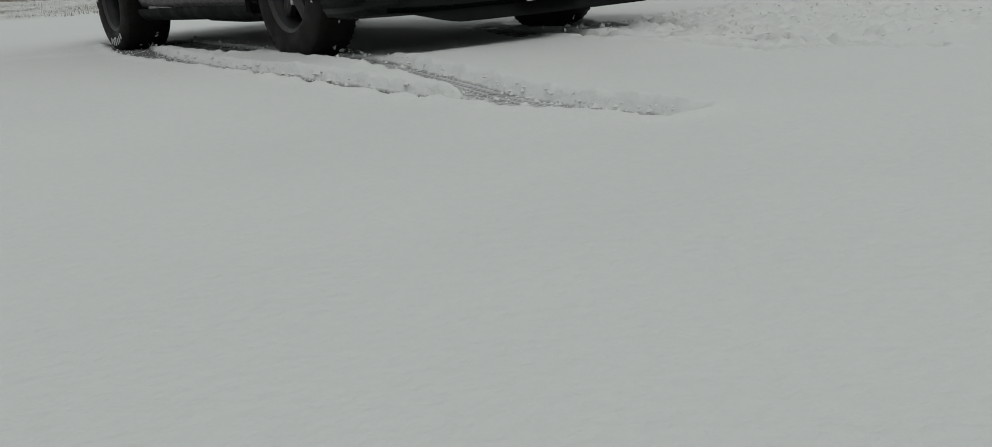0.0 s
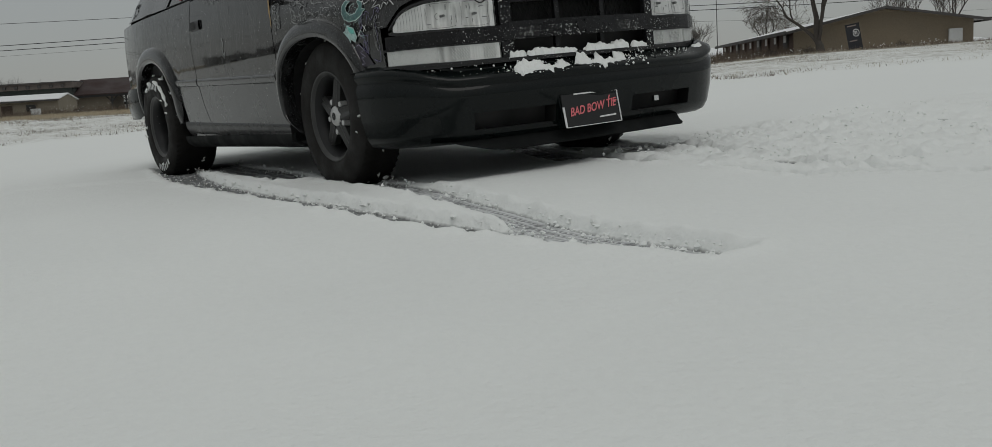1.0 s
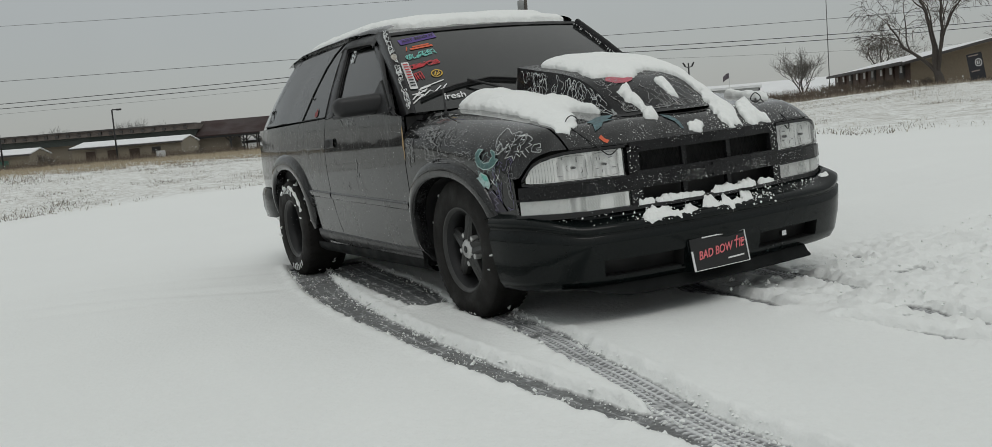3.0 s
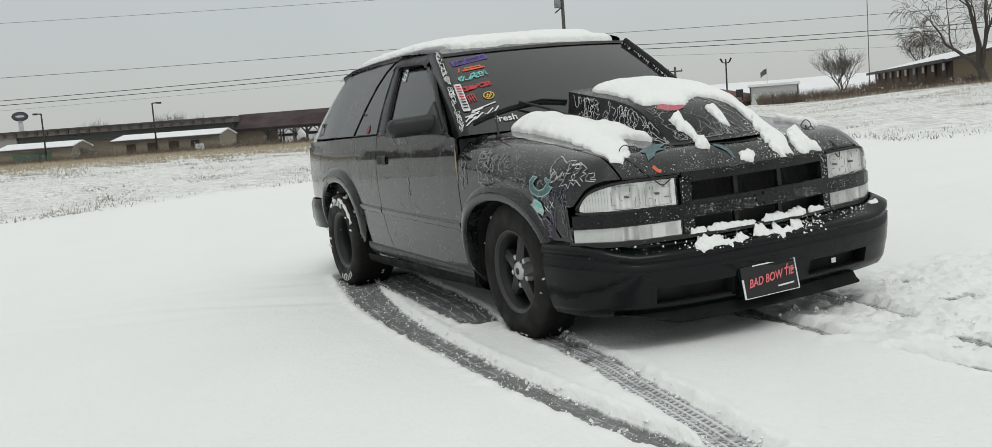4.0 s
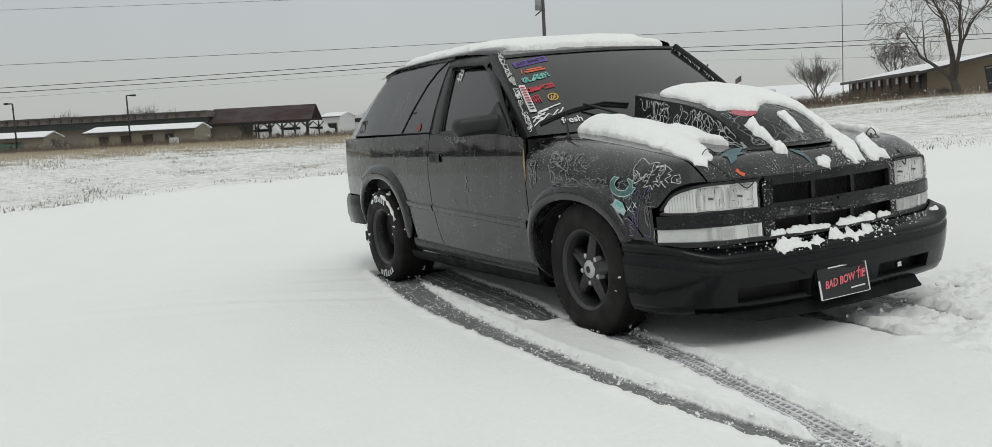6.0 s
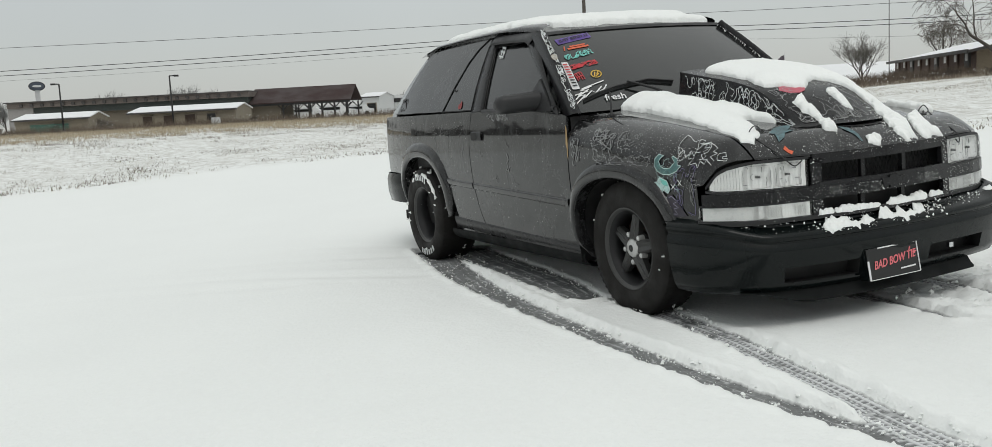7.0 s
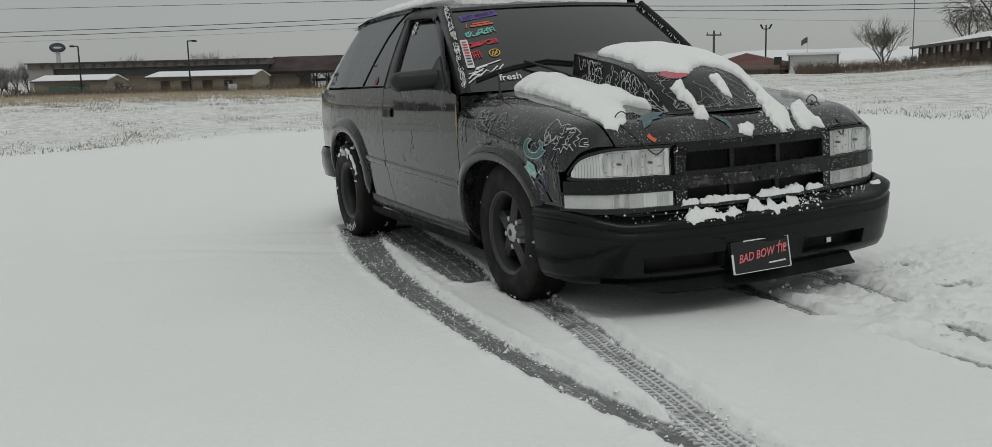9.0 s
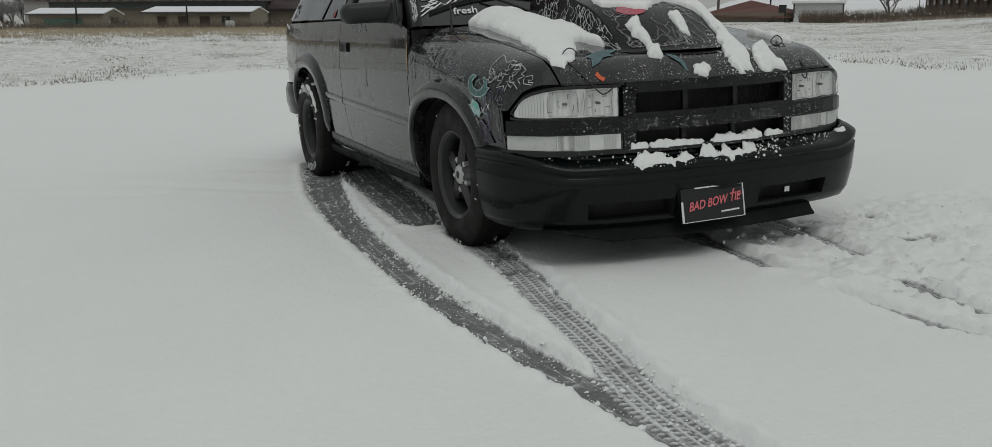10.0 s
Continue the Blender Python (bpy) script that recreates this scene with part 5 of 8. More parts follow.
def cell_walk(rng, steps, u0, v0, step, jag=1.6):
    """A restless pen line in the unit square."""
    u, v, h = u0, v0, rng.uniform(0, 6.28)
    pts = [(u, v)]
    for _ in range(steps):
        h += rng.uniform(-jag, jag)
        for _try in range(8):
            nu, nv = u + step[0] * math.cos(h), v + step[1] * math.sin(h)
            if 0.01 < nu < 0.99 and 0.03 < nv < 0.97:
                break
            h += 0.9
        u, v = min(0.99, max(0.01, nu)), min(0.97, max(0.03, nv))
        pts.append((u, v))
    return pts


def drawing(name, surf, normal, lines, w, material, parent, label=""):
    g = Geo()
    for ln in lines:
        g.grid(chain([surf(u, v) for u, v in ln], normal, w))
    ob = g.obj(name, material, parent, label, smooth=False)
    ob["kind"] = "stuff"
    return ob


def squiggles(seed, count, steps, step, jag=1.6):
    rng = random.Random(seed)
    return [cell_walk(rng, steps, rng.random(), rng.random(), step, jag) for _ in range(count)]


def fine(line, n=3):
    """More points along a stroke, so that it follows the curved skin."""
    out = []
    for (a, b), (c, d) in zip(line[:-1], line[1:]):
        out += [(lerp(a, c, k / n), lerp(b, d, k / n)) for k in range(n)]
    return out + [line[-1]]


def scoop_side(u, v):
    y = lerp(-0.66, 0.180, u)
    zb, zt = top_z(0.29, y) + 0.004, scoop_z(-0.274, y) - 0.004
    return Vector((-(scoop_half(y) + lerp(0.026, 0.002, v)) - 0.003, y, lerp(zb, max(zt, zb), v)))


drawing("marker_drawing", scoop_side, Vector((-1, 0, 0.15)), squiggles(3, 30, 18, (0.013, 0.105), 1.35), 0.0028, INK_W, hood, "white zigzag marker lines on the scoop's side")


def scoop_face(u, v):
    x = lerp(-0.26, 0.26, u)
    y = lerp(scoop_front(x) + 0.02, -0.36, v)
    return Vector((x, y, scoop_z(x, y) + 0.003))


drawing("marker_drawing", scoop_face, Vector((0, -0.5, 1)), squiggles(5, 34, 22, (0.020, 0.036), 1.15), 0.0024, mat("light_grey_marker", (0.34, 0.345, 0.345), 0.5, 0, 0.4, 30, 200), hood, "grey marker squiggles on the scoop's ramp")


def fender_surf(y, w, o=0.003):
    a = math.pi / 2 * min(w, 1)
    x = 0.645 + (side_x(y, 0.8) - 0.645) * math.sin(a)
    z = fender_top(-1, x, y, a)
    if w > 1:
        z -= (w - 1) * 0.3
        x = side_x(y, z)
    n = Vector((math.sin(a), 0, math.cos(a)))
    return Vector((-(x + o * n.x), y, z + o * n.z))


def fender_at(y, z, o=0.004):
    """The passenger fender's skin at length y and height z."""
    lo, hi = 0.0, 2.2
    for _ in range(22):
        m_ = (lo + hi) / 2
        if fender_surf(y, m_, 0).z > z:
            lo = m_
        else:
            hi = m_
    return fender_surf(y, lo, o)


def fyz(y0, y1, z0, z1, o=0.004):
    return lambda u, v: fender_at(lerp(y0, y1, u), lerp(z0, z1, v), o)


def on_fender(y0, y1, w0, w1, o=0.004):
    return lambda u, v: fender_surf(lerp(y0, y1, u), lerp(w1, w0, v), o)


FN = Vector((-0.8, 0, 0.6))
SIDE_N = Vector((-1, 0, 0))
# spiky white tag over the lamp: jagged outlines and a small box figure
TAG = [
    [(-0.443, 0.876), (-0.455, 0.838), (-0.476, 0.804), (-0.501, 0.816), (-0.52, 0.785), (-0.537, 0.815), (-0.557, 0.789), (-0.56, 0.823), (-0.539, 0.857), (-0.524, 0.849), (-0.469, 0.87), (-0.443, 0.876)],
    [(-0.539, 0.857), (-0.569, 0.852), (-0.565, 0.835), (-0.592, 0.838), (-0.586, 0.822), (-0.613, 0.824), (-0.608, 0.804), (-0.586, 0.796), (-0.603, 0.774), (-0.623, 0.777)],
    [(-0.537, 0.815), (-0.531, 0.78), (-0.558, 0.785), (-0.538, 0.754), (-0.571, 0.762), (-0.584, 0.742), (-0.591, 0.77), (-0.613, 0.756), (-0.616, 0.774), (-0.645, 0.751)],
    [(-0.613, 0.824), (-0.598, 0.842), (-0.62, 0.832), (-0.64, 0.819), (-0.629, 0.807), (-0.649, 0.798), (-0.627, 0.786), (-0.65, 0.768)],
    [(-0.657, 0.797), (-0.678, 0.8), (-0.69, 0.783), (-0.675, 0.783), (-0.678, 0.775), (-0.697, 0.774), (-0.697, 0.765), (-0.661, 0.77), (-0.654, 0.785), (-0.657, 0.797)],
]


drawing("marker_drawing", lambda y, z: fender_at(y, z, 0.004), FN, [fine(l) for l in TAG], 0.0032, INK_W, car, "white spiky graffiti strokes on the fender")
drawing("marker_drawing", fyz(-0.46, -0.61, 0.770, 0.852), FN, squiggles(14, 5, 9, (0.10, 0.16), 1.9), 0.0026, INK_W, car, "white graffiti strokes filling the spiky tag")
drawing("marker_drawing", fyz(-0.555, -0.615, 0.56, 0.73), FN, squiggles(13, 5, 10, (0.14, 0.10), 2.2), 0.0022, INK_G, car, "thin grey jagged marker lines beside the lamp")
drawing("marker_drawing", on_fender(0.20, 0.00, 0.50, 1.20), FN, squiggles(17, 12, 13, (0.10, 0.12), 1.8), 0.0036, INK_G, car, "grey maze of marker lines on the fender")
drawing("marker_drawing", on_fender(-0.02, -0.18, 0.45, 0.9), FN, squiggles(18, 7, 9, (0.10, 0.14), 1.8), 0.0026, INK_G, car, "faint marker lines on the fender")
drawing("marker_drawing", on_fender(0.40, 0.31, 0.8, 1.4), FN, squiggles(19, 5, 10, (0.14, 0.12), 1.8), 0.0042, INK_G, car, "grey marker arrow by the door")
drawing("marker_drawing", fyz(-0.46, -0.585, 0.53, 0.76), Vector((-1, 0, 0)), squiggles(21, 10, 10, (0.08, 0.08), 1.4), 0.0022, INK_LILAC, car, "thin lilac marker lines on the fender's nose")
drawing("marker_drawing", fyz(0.30, -0.35, 0.75, 0.80, 0.0265), FN, squiggles(22, 12, 8, (0.03, 0.3), 1.6), 0.0026, INK_G, car, "grey marker lines on the arch flare")


def blob(name, surf, outline, material, parent, label=""):
    bm = bmesh.new()
    vs = [bm.verts.new(surf(u, v)) for u, v in outline]
    for tri in tessellate_polygon([[Vector((u, v, 0)) for u, v in outline]]):
        bm.faces.new([vs[k] for k in tri])
    return part(name, bm, material, parent, label)


def yz(y, z):
    return fender_at(y, z, 0.005)


# horned splash: two horns, a body, a tail, on the fender behind the wheel arch's front
HORN = [(-0.364, 0.803), (-0.344, 0.782), (-0.344, 0.753), (-0.363, 0.73), (-0.397, 0.716), (-0.447, 0.717), (-0.49, 0.732), (-0.511, 0.754), (-0.492, 0.757), (-0.483, 0.782), (-0.459, 0.794), (-0.45, 0.791), (-0.474, 0.769), (-0.451, 0.746), (-0.409, 0.742), (-0.386, 0.754), (-0.373, 0.773), (-0.383, 0.788), (-0.4, 0.797)]
TORSO = [(-0.373, 0.702), (-0.421, 0.689), (-0.439, 0.651), (-0.422, 0.631), (-0.394, 0.645), (-0.37, 0.62), (-0.335, 0.638), (-0.346, 0.662), (-0.325, 0.676), (-0.356, 0.682)]
blob("painted_splash", yz, fine(HORN, 2), mat("dim_teal_paint", (0.06, 0.15, 0.145), 0.45, 0, 0.6, 60, 200), car, "dim teal horn-shaped splash")
blob("painted_splash", yz, fine(TORSO, 2), INK_PALE, car, "pale teal paint splash")
over = lambda y, z: fender_at(y, z, 0.0068)
blob("painted_splash", over, [(-0.378, 0.698), (-0.420, 0.684), (-0.428, 0.662), (-0.398, 0.668), (-0.382, 0.680)], INK_TEAL, car, "bright teal paint splash")
blob("painted_splash", yz, [(-0.363, 0.612), (-0.408, 0.612), (-0.385, 0.592), (-0.390, 0.567), (-0.368, 0.577)], INK_PALE, car, "pale teal paint drip")
drawing("marker_drawing", over, SIDE_N, [fine(HORN + HORN[:1], 2), fine(TORSO + TORSO[:1], 2)], 0.0030, mat("whitish_teal_marker", (0.55, 0.68, 0.66), 0.5), car, "pale outline of the horned splash")
blob("painted_patch", lambda y, z: fender_at(y, z, 0.0045), fine([(-0.412, 0.621), (-0.445, 0.626), (-0.495, 0.573), (-0.526, 0.532), (-0.41, 0.525)], 3), mat("dark_violet_paint", (0.018, 0.013, 0.026), 0.4), car, "dark violet patch above the bumper")
drawing("marker_drawing", over, SIDE_N, [fine([(-0.425, 0.613), (-0.444, 0.619), (-0.478, 0.596), (-0.448, 0.586), (-0.481, 0.568), (-0.449, 0.564), (-0.47, 0.539), (-0.43, 0.539), (-0.427, 0.575)], 2)], 0.0034, mat("pale_lilac_marker", (0.34, 0.32, 0.42), 0.5), car, "pale lilac zigzag above the wheel")
drawing("marker_drawing", over, SIDE_N, [[(-0.446, 0.675), (-0.472, 0.649)], [(-0.476, 0.676), (-0.448, 0.651)], [(-0.491, 0.695), (-0.514, 0.667)], [(-0.514, 0.691), (-0.491, 0.667)]], 0.0032, INK_W, car, "white marker crosses beside the splash")
drawing("marker_drawing", over, SIDE_N, [[(lerp(-0.345, -0.50, u), lerp(0.63, 0.79, v)) for u, v in l] for l in squiggles(24, 6, 8, (0.10, 0.10), 1.7)], 0.0026, mat("grey_teal_marker", (0.22, 0.32, 0.31), 0.5), car, "thin grey-teal strokes over the horned splash")
# paint on the hood's leading edge
def on_hood(x0, x1, y0, y1, o=0.003):
    return lambda u, v: Vector((lerp(x0, x1, u), lerp(y0, y1, v), top_z(lerp(x0, x1, u), lerp(y0, y1, v)) + o))


DULL_TEAL = mat("dull_teal_paint", (0.085, 0.15, 0.165), 0.5, 0, 0.8, 30, 90)


def hood_patch(x, y):
    return Vector((x, y, top_z(x, y) + 0.004))


blob("painted_smear", hood_patch, fine([(-0.445, -0.665), (-0.395, -0.630), (-0.340, -0.618), (-0.298, -0.628), (-0.335, -0.662), (-0.375, -0.690), (-0.360, -0.715), (-0.420, -0.722), (-0.450, -0.750), (-0.492, -0.762), (-0.470, -0.715), (-0.480, -0.690)], 2), DULL_TEAL, hood, "dull teal brushed smear")
blob("painted_smear", hood_patch, fine([(-0.155, -0.765), (-0.122, -0.785), (-0.106, -0.830), (-0.114, -0.868), (-0.124, -0.865), (-0.128, -0.830), (-0.150, -0.795)], 2), DULL_TEAL, hood, "dull teal brushed smear")
blob("painted_splash", on_hood(-0.50, -0.465, -0.825, -0.785), [(0.0, 0.8), (0.5, 1.0), (0.6, 0.5), (1.0, 0.2), (0.5, 0.0), (0.2, 0.3)], INK_ORANGE, hood, "orange paint fleck")
# the red spot peeping out of the snow on the scoop
blob("painted_splash", lambda u, v: Vector((lerp(-0.20, -0.05, u), lerp(-0.52, -0.42, v), scoop_z(lerp(-0.20, -0.05, u), lerp(-0.52, -0.42, v)) + 0.004)), [(0.0, 0.6), (0.2, 0.25), (0.5, 0.1), (0.8, 0.2), (1.0, 0.55), (0.85, 0.95), (0.2, 0.98)], PINK, hood, "pinkish red painted oval")
# scratches to primer by the door's front edge
blob("bare_patch", lambda u, v: Vector((-side_x(lerp(0.415, 0.445, u), lerp(0.77, 0.95, v)) - 0.003, lerp(0.415, 0.445, u), lerp(0.77, 0.95, v))), [(0.2, 0.0), (0.5, 0.1), (0.45, 0.3), (0.8, 0.45), (0.7, 1.0), (0.3, 0.9), (0.1, 0.5)], TANINK, car, "tan scraped strip along the door edge")
# door and quarter scuffs
def on_side(y0, y1, z0, z1, o=0.0025):
    def f(u, v):
        y, z = lerp(y0, y1, u), lerp(z0, z1, v)
        return Vector((-(side_x(y, z) + o), y, z))
    return f


SN = Vector((-1, 0, 0))
drawing("marker_drawing", on_side(1.10, 1.42, 0.985, 1.03), SN, squiggles(31, 10, 7, (0.04, 0.4), 2.0), 0.0035, INK_G, door, "grey scribble under the window")
drawing("marker_drawing", on_side(1.08, 1.20, 0.66, 0.80), SN, [[(0.5, 0.95), (0.35, 0.7), (0.55, 0.55), (0.45, 0.2), (0.7, 0.3)], [(0.45, 0.2), (0.3, 0.4)]], 0.008, INK_G, door, "grey marker arrow on the door")
drawing("marker_drawing", on_side(0.55, 1.55, 0.60, 1.0), SN, squiggles(33, 9, 8, (0.012, 0.03), 1.9), 0.0022, mat("faint_grey_marker", (0.12, 0.12, 0.12), 0.5, 0, 0.5, 20, 100), door, "faint marker lines on the door")
drawing("marker_drawing", on_side(1.75, 2.35, 0.72, 1.03), SN, squiggles(35, 14, 8, (0.02, 0.05), 1.9), 0.0024, mat("faint_grey_marker_b", (0.13, 0.13, 0.13), 0.5, 0, 0.5, 20, 100), car, "faint marker lines on the quarter panel")
# windshield pillar pattern
bp, tp = Vector((-0.800, 0.392, 1.005)), Vector((-0.656, 0.945, 1.482))


def on_pillar(u, v):
    p = bp.lerp(tp, u) + Vector((0, -0.012 * math.sin(math.pi * u), 0.010 * math.sin(math.pi * u)))
    return p + Vector((-0.008, 0.012, 0.004)).lerp(Vector((0.016, -0.013, 0.0075)), v)


drawing("marker_drawing", on_pillar, Vector((-0.6, -0.5, 0.6)), squiggles(41, 24, 10, (0.020, 0.33), 1.9), 0.0036, INK_W, car, "white marker pattern along the windshield pillar")
blob("bare_patch", on_pillar, [(0.60, 0.1), (0.64, 0.0), (0.66, 0.5), (0.64, 1.0), (0.60, 0.95), (0.585, 0.5)], mat("grey_tan_patch", (0.36, 0.32, 0.26), 0.6), car, "tan chip on the pillar")


# stickers on the windshield
RECT = [(0, 0), (1, 0), (1, 1), (0, 1)]
WN = Vector((0, -0.6, 0.75))


def tilted(x0, x1, va, vb, h, o=0.004):
    """A strip from (x0, va) to (x1, vb), h high in v."""
    return lambda u, v: ws_point(lerp(x0, x1, u), lerp(va, vb, u) + h * v, o)


blob("windshield_sticker", tilted(-0.600, -0.375, 0.80, 0.865, 0.075), RECT, INK_PURPLE, windshield, "purple banner sticker with dark writing")


def on_glass(x0, va, x1, vb, h, o):
    """A frame for lettering that runs along a tilted strip of the windshield."""
    a, b = ws_point(x0, va + h / 2, o), ws_point(x1, vb + h / 2, o)
    X = (b - a).normalized()
    up_ = (ws_point((x0 + x1) / 2, (va + vb) / 2 + h, o) - ws_point((x0 + x1) / 2, (va + vb) / 2, o)).normalized()
    Z = X.cross(up_).normalized()
    Y = Z.cross(X)
    c = ws_point((x0 + x1) / 2, (va + vb) / 2 + h / 2, o)
    return Matrix(((X.x, Y.x, Z.x, c.x), (X.y, Y.y, Z.y, c.y), (X.z, Y.z, Z.z, c.z), (0, 0, 0, 1)))


lettering("JUST SEND IT", 0.034, INK_BLACK, windshield, on_glass(-0.600, 0.80, -0.375, 0.865, 0.075, 0.0075), 0.2, name="sticker_writing", label="dark hand-lettered words")
blob("windshield_sticker", tilted(-0.600, -0.575, 0.705, 0.72, 0.05), [(0, 0), (0.35, 0), (1, 1), (0.7, 1)], INK_ORANGE, windshield, "orange slash sticker")
for a, b, c, d, h in ((-0.570, -0.435, 0.715, 0.742, 0.022), (-0.550, -0.450, 0.748, 0.768, 0.018)):
    blob("windshield_sticker", tilted(a, b, c, d, h), RECT, INK_ORANGE, windshield, "orange lettering as plain bars")
drawing("windshield_sticker", tilted(-0.630, -0.445, 0.575, 0.635, 0.075, 0.005), WN, squiggles(53, 13, 9, (0.06, 0.3), 1.7), 0.0042, INK_TEAL, windshield, "teal graffiti sticker")
drawing("windshield_sticker", tilted(-0.650, -0.470, 0.455, 0.50, 0.06, 0.005), WN, squiggles(54, 10, 9, (0.07, 0.3), 1.5), 0.0045, INK_RED, windshield, "red graffiti sticker")
blob("windshield_sticker", tilted(-0.640, -0.540, 0.462, 0.485, 0.045), [(0, 0), (0.7, 0.1), (1, 0.8), (0.5, 1.0), (0.2, 0.6)], INK_RED, windshield, "red sticker")
drawing("windshield_sticker", tilted(-0.650, -0.605, 0.315, 0.33, 0.10, 0.005), WN, [[(0, 0.1), (0.1, 0.9)], [(0.9, 0.1), (1, 0.9)], [(0, 0.45), (1, 0.55)], [(0.3, 0.2), (0.35, 0.95)], [(0.6, 0.1), (0.7, 0.9)], [(0, 0.85), (1, 0.95)]], 0.006, INK_RED, windshield, "red emblem sticker")
ring = [(0.5 + 0.5 * math.cos(t), 0.5 + 0.5 * math.sin(t)) for t in np.linspace(0, 2 * math.pi, 24)]
drawing("windshield_sticker", tilted(-0.560, -0.500, 0.335, 0.36, 0.075, 0.005), WN, [ring, [(0.2, 0.3), (0.5, 0.8), (0.5, 0.4), (0.85, 0.75)], [(0.3, 0.2), (0.8, 0.45)]], 0.006, INK_YELLOW, windshield, "yellow round sticker")
# white sticker with upright red and dark letters, drawn as bars
blob("windshield_sticker", lambda u, v: ws_point(lerp(-0.712, -0.672, v) + lerp(-0.002, 0.038, u), lerp(0.235, 0.555, v), 0.006), [(0.1, 0.0), (0.9, 0.0), (1, 0.03), (1, 0.97), (0.9, 1), (0.1, 1), (0, 0.97), (0, 0.03)], STICKER_W, windshield, "white upright sticker with red and dark bars")
for k in range(9):
    v0 = lerp(0.90, 0.06, k / 8.6)
    sf = lambda u, v, v0=v0: ws_point(lerp(-0.712, -0.672, v0) + lerp(0.005, 0.031, u), lerp(0.235, 0.555, v0 - 0.028 + 0.056 * v), 0.0095)
    blob("sticker_bar", sf, [(0, 0), (1, 0), (1, 0.75), (0.3, 0.8), (0, 0.75)] if k % 2 else [(0, 0), (0.9, 0), (1, 0.75), (0, 0.75)], INK_RED if k < 6 else INK_BLACK, windshield)
# white torn-stroke logo and a word below it
strokes = [[(0.0, 0.0), (0.35, 0.42), (0.16, 0.46), (0.5, 0.72)], [(0.10, 0.62), (0.45, 0.60), (0.30, 0.82), (0.62, 0.86)], [(0.22, 0.16), (0.55, 0.55), (0.62, 0.32), (0.85, 0.62)], [(0.35, 0.90), (0.75, 0.95), (1.0, 0.98)], [(0.55, 0.25), (0.85, 0.36), (1.0, 0.62)], [(0.05, 0.28), (0.3, 0.7)]]
drawing("windshield_sticker", tilted(-0.745, -0.520, 0.085, 0.175, 0.13, 0.005), WN, strokes, 0.008, STICKER_W, windshield, "white torn-stroke decal")
wm = Matrix.Translation(ws_point(-0.525, 0.118, 0.007)) @ Matrix.Rotation(radians(-10), 4, "Z") @ Matrix.Rotation(radians(44), 4, "X") @ Matrix.Rotation(radians(3), 4, "Z")
lettering("fresh", 0.062, STICKER_W, windshield, wm, 0.1, name="sticker_writing", label="white word decal")
# frosty drips along the far edge of the glass
rng = random.Random(61)
drips = []
for k in range(26):
    v = lerp(0.30, 0.97, k / 25) + rng.uniform(-0.01, 0.01)
    drips.append([(0.0, v), (rng.uniform(0.3, 1.0), v - rng.uniform(0.02, 0.06))])
drawing("window_frost", lambda u, v: ws_point(lerp(lerp(0.760, 0.628, v), lerp(0.760, 0.628, v) - 0.05, u), v, 0.006), WN, drips, 0.0045, INK_W, windshield, "white streaks along the glass edge")
# small stickers on the side glass
drawing("window_sticker", on_side(1.42, 1.49, 1.36, 1.43, -0.008), SN, [[(0, 0.1), (1, 0.3)], [(0, 0.5), (1, 0.7)], [(0.1, 0.9), (0.9, 1.0)], [(0.2, 0), (0.2, 1)], [(0.6, 0), (0.7, 1)]], 0.012, INK_W, door, "white plaid sticker")
blob("window_sticker", on_side(1.80, 1.86, 1.075, 1.13, 0.002), [(0.1, 0), (0.9, 0), (1, 0.5), (0.7, 0.6), (0.5, 1), (0.2, 0.7), (0, 0.4)], mat("faded_red_vinyl", (0.22, 0.03, 0.03), 0.5), car, "faded red sticker on the small window")
g = Geo()
g.lathe([(-0.004, 0.011), (-0.008, 0.009), (-0.009, 0.001)], n=14, c=(-side_x(1.99, 1.20), 1.99, 1.20))
g.obj("window_latch", VOIDM, car, "black latch button on the small window")
drawing("window_sticker", on_side(2.86, 3.00, 1.08, 1.20, 0.002), SN, squiggles(63, 3, 7, (0.2, 0.3), 1.6), 0.008, INK_BLACK, car, "dark drawing on the cargo glass")


# ---- snow lying on the car ----
def hood_surface(x, y):
    z = top_z(x, y)
    if abs(x) < scoop_half(y) and scoop_front(x) < y < 0.185:
        z = scoop_z(x, y)
    return z


def seg_d(px, py, a, b):
    ax, ay, ar = a
    bx, by, br = b
    dx, dy = bx - ax, by - ay
    t = max(0, min(1, ((px - ax) * dx + (py - ay) * dy) / (dx * dx + dy * dy + 1e-9)))
    return math.hypot(px - ax - t * dx, py - ay - t * dy) - lerp(ar, br, t)


def outline_d(px, py, pts):
    """Distance to a closed outline, negative inside."""
    d, inside = 9.0, False
    for (ax, ay), (bx, by) in zip(pts, pts[1:] + pts[:1]):
        d = min(d, seg_d(px, py, (ax, ay, 0), (bx, by, 0)))
        if (ay > py) != (by > py) and px < (bx - ax) * (py - ay) / (by - ay) + ax:
            inside = not inside
    return -d if inside else d


CRUMBS = Geo()


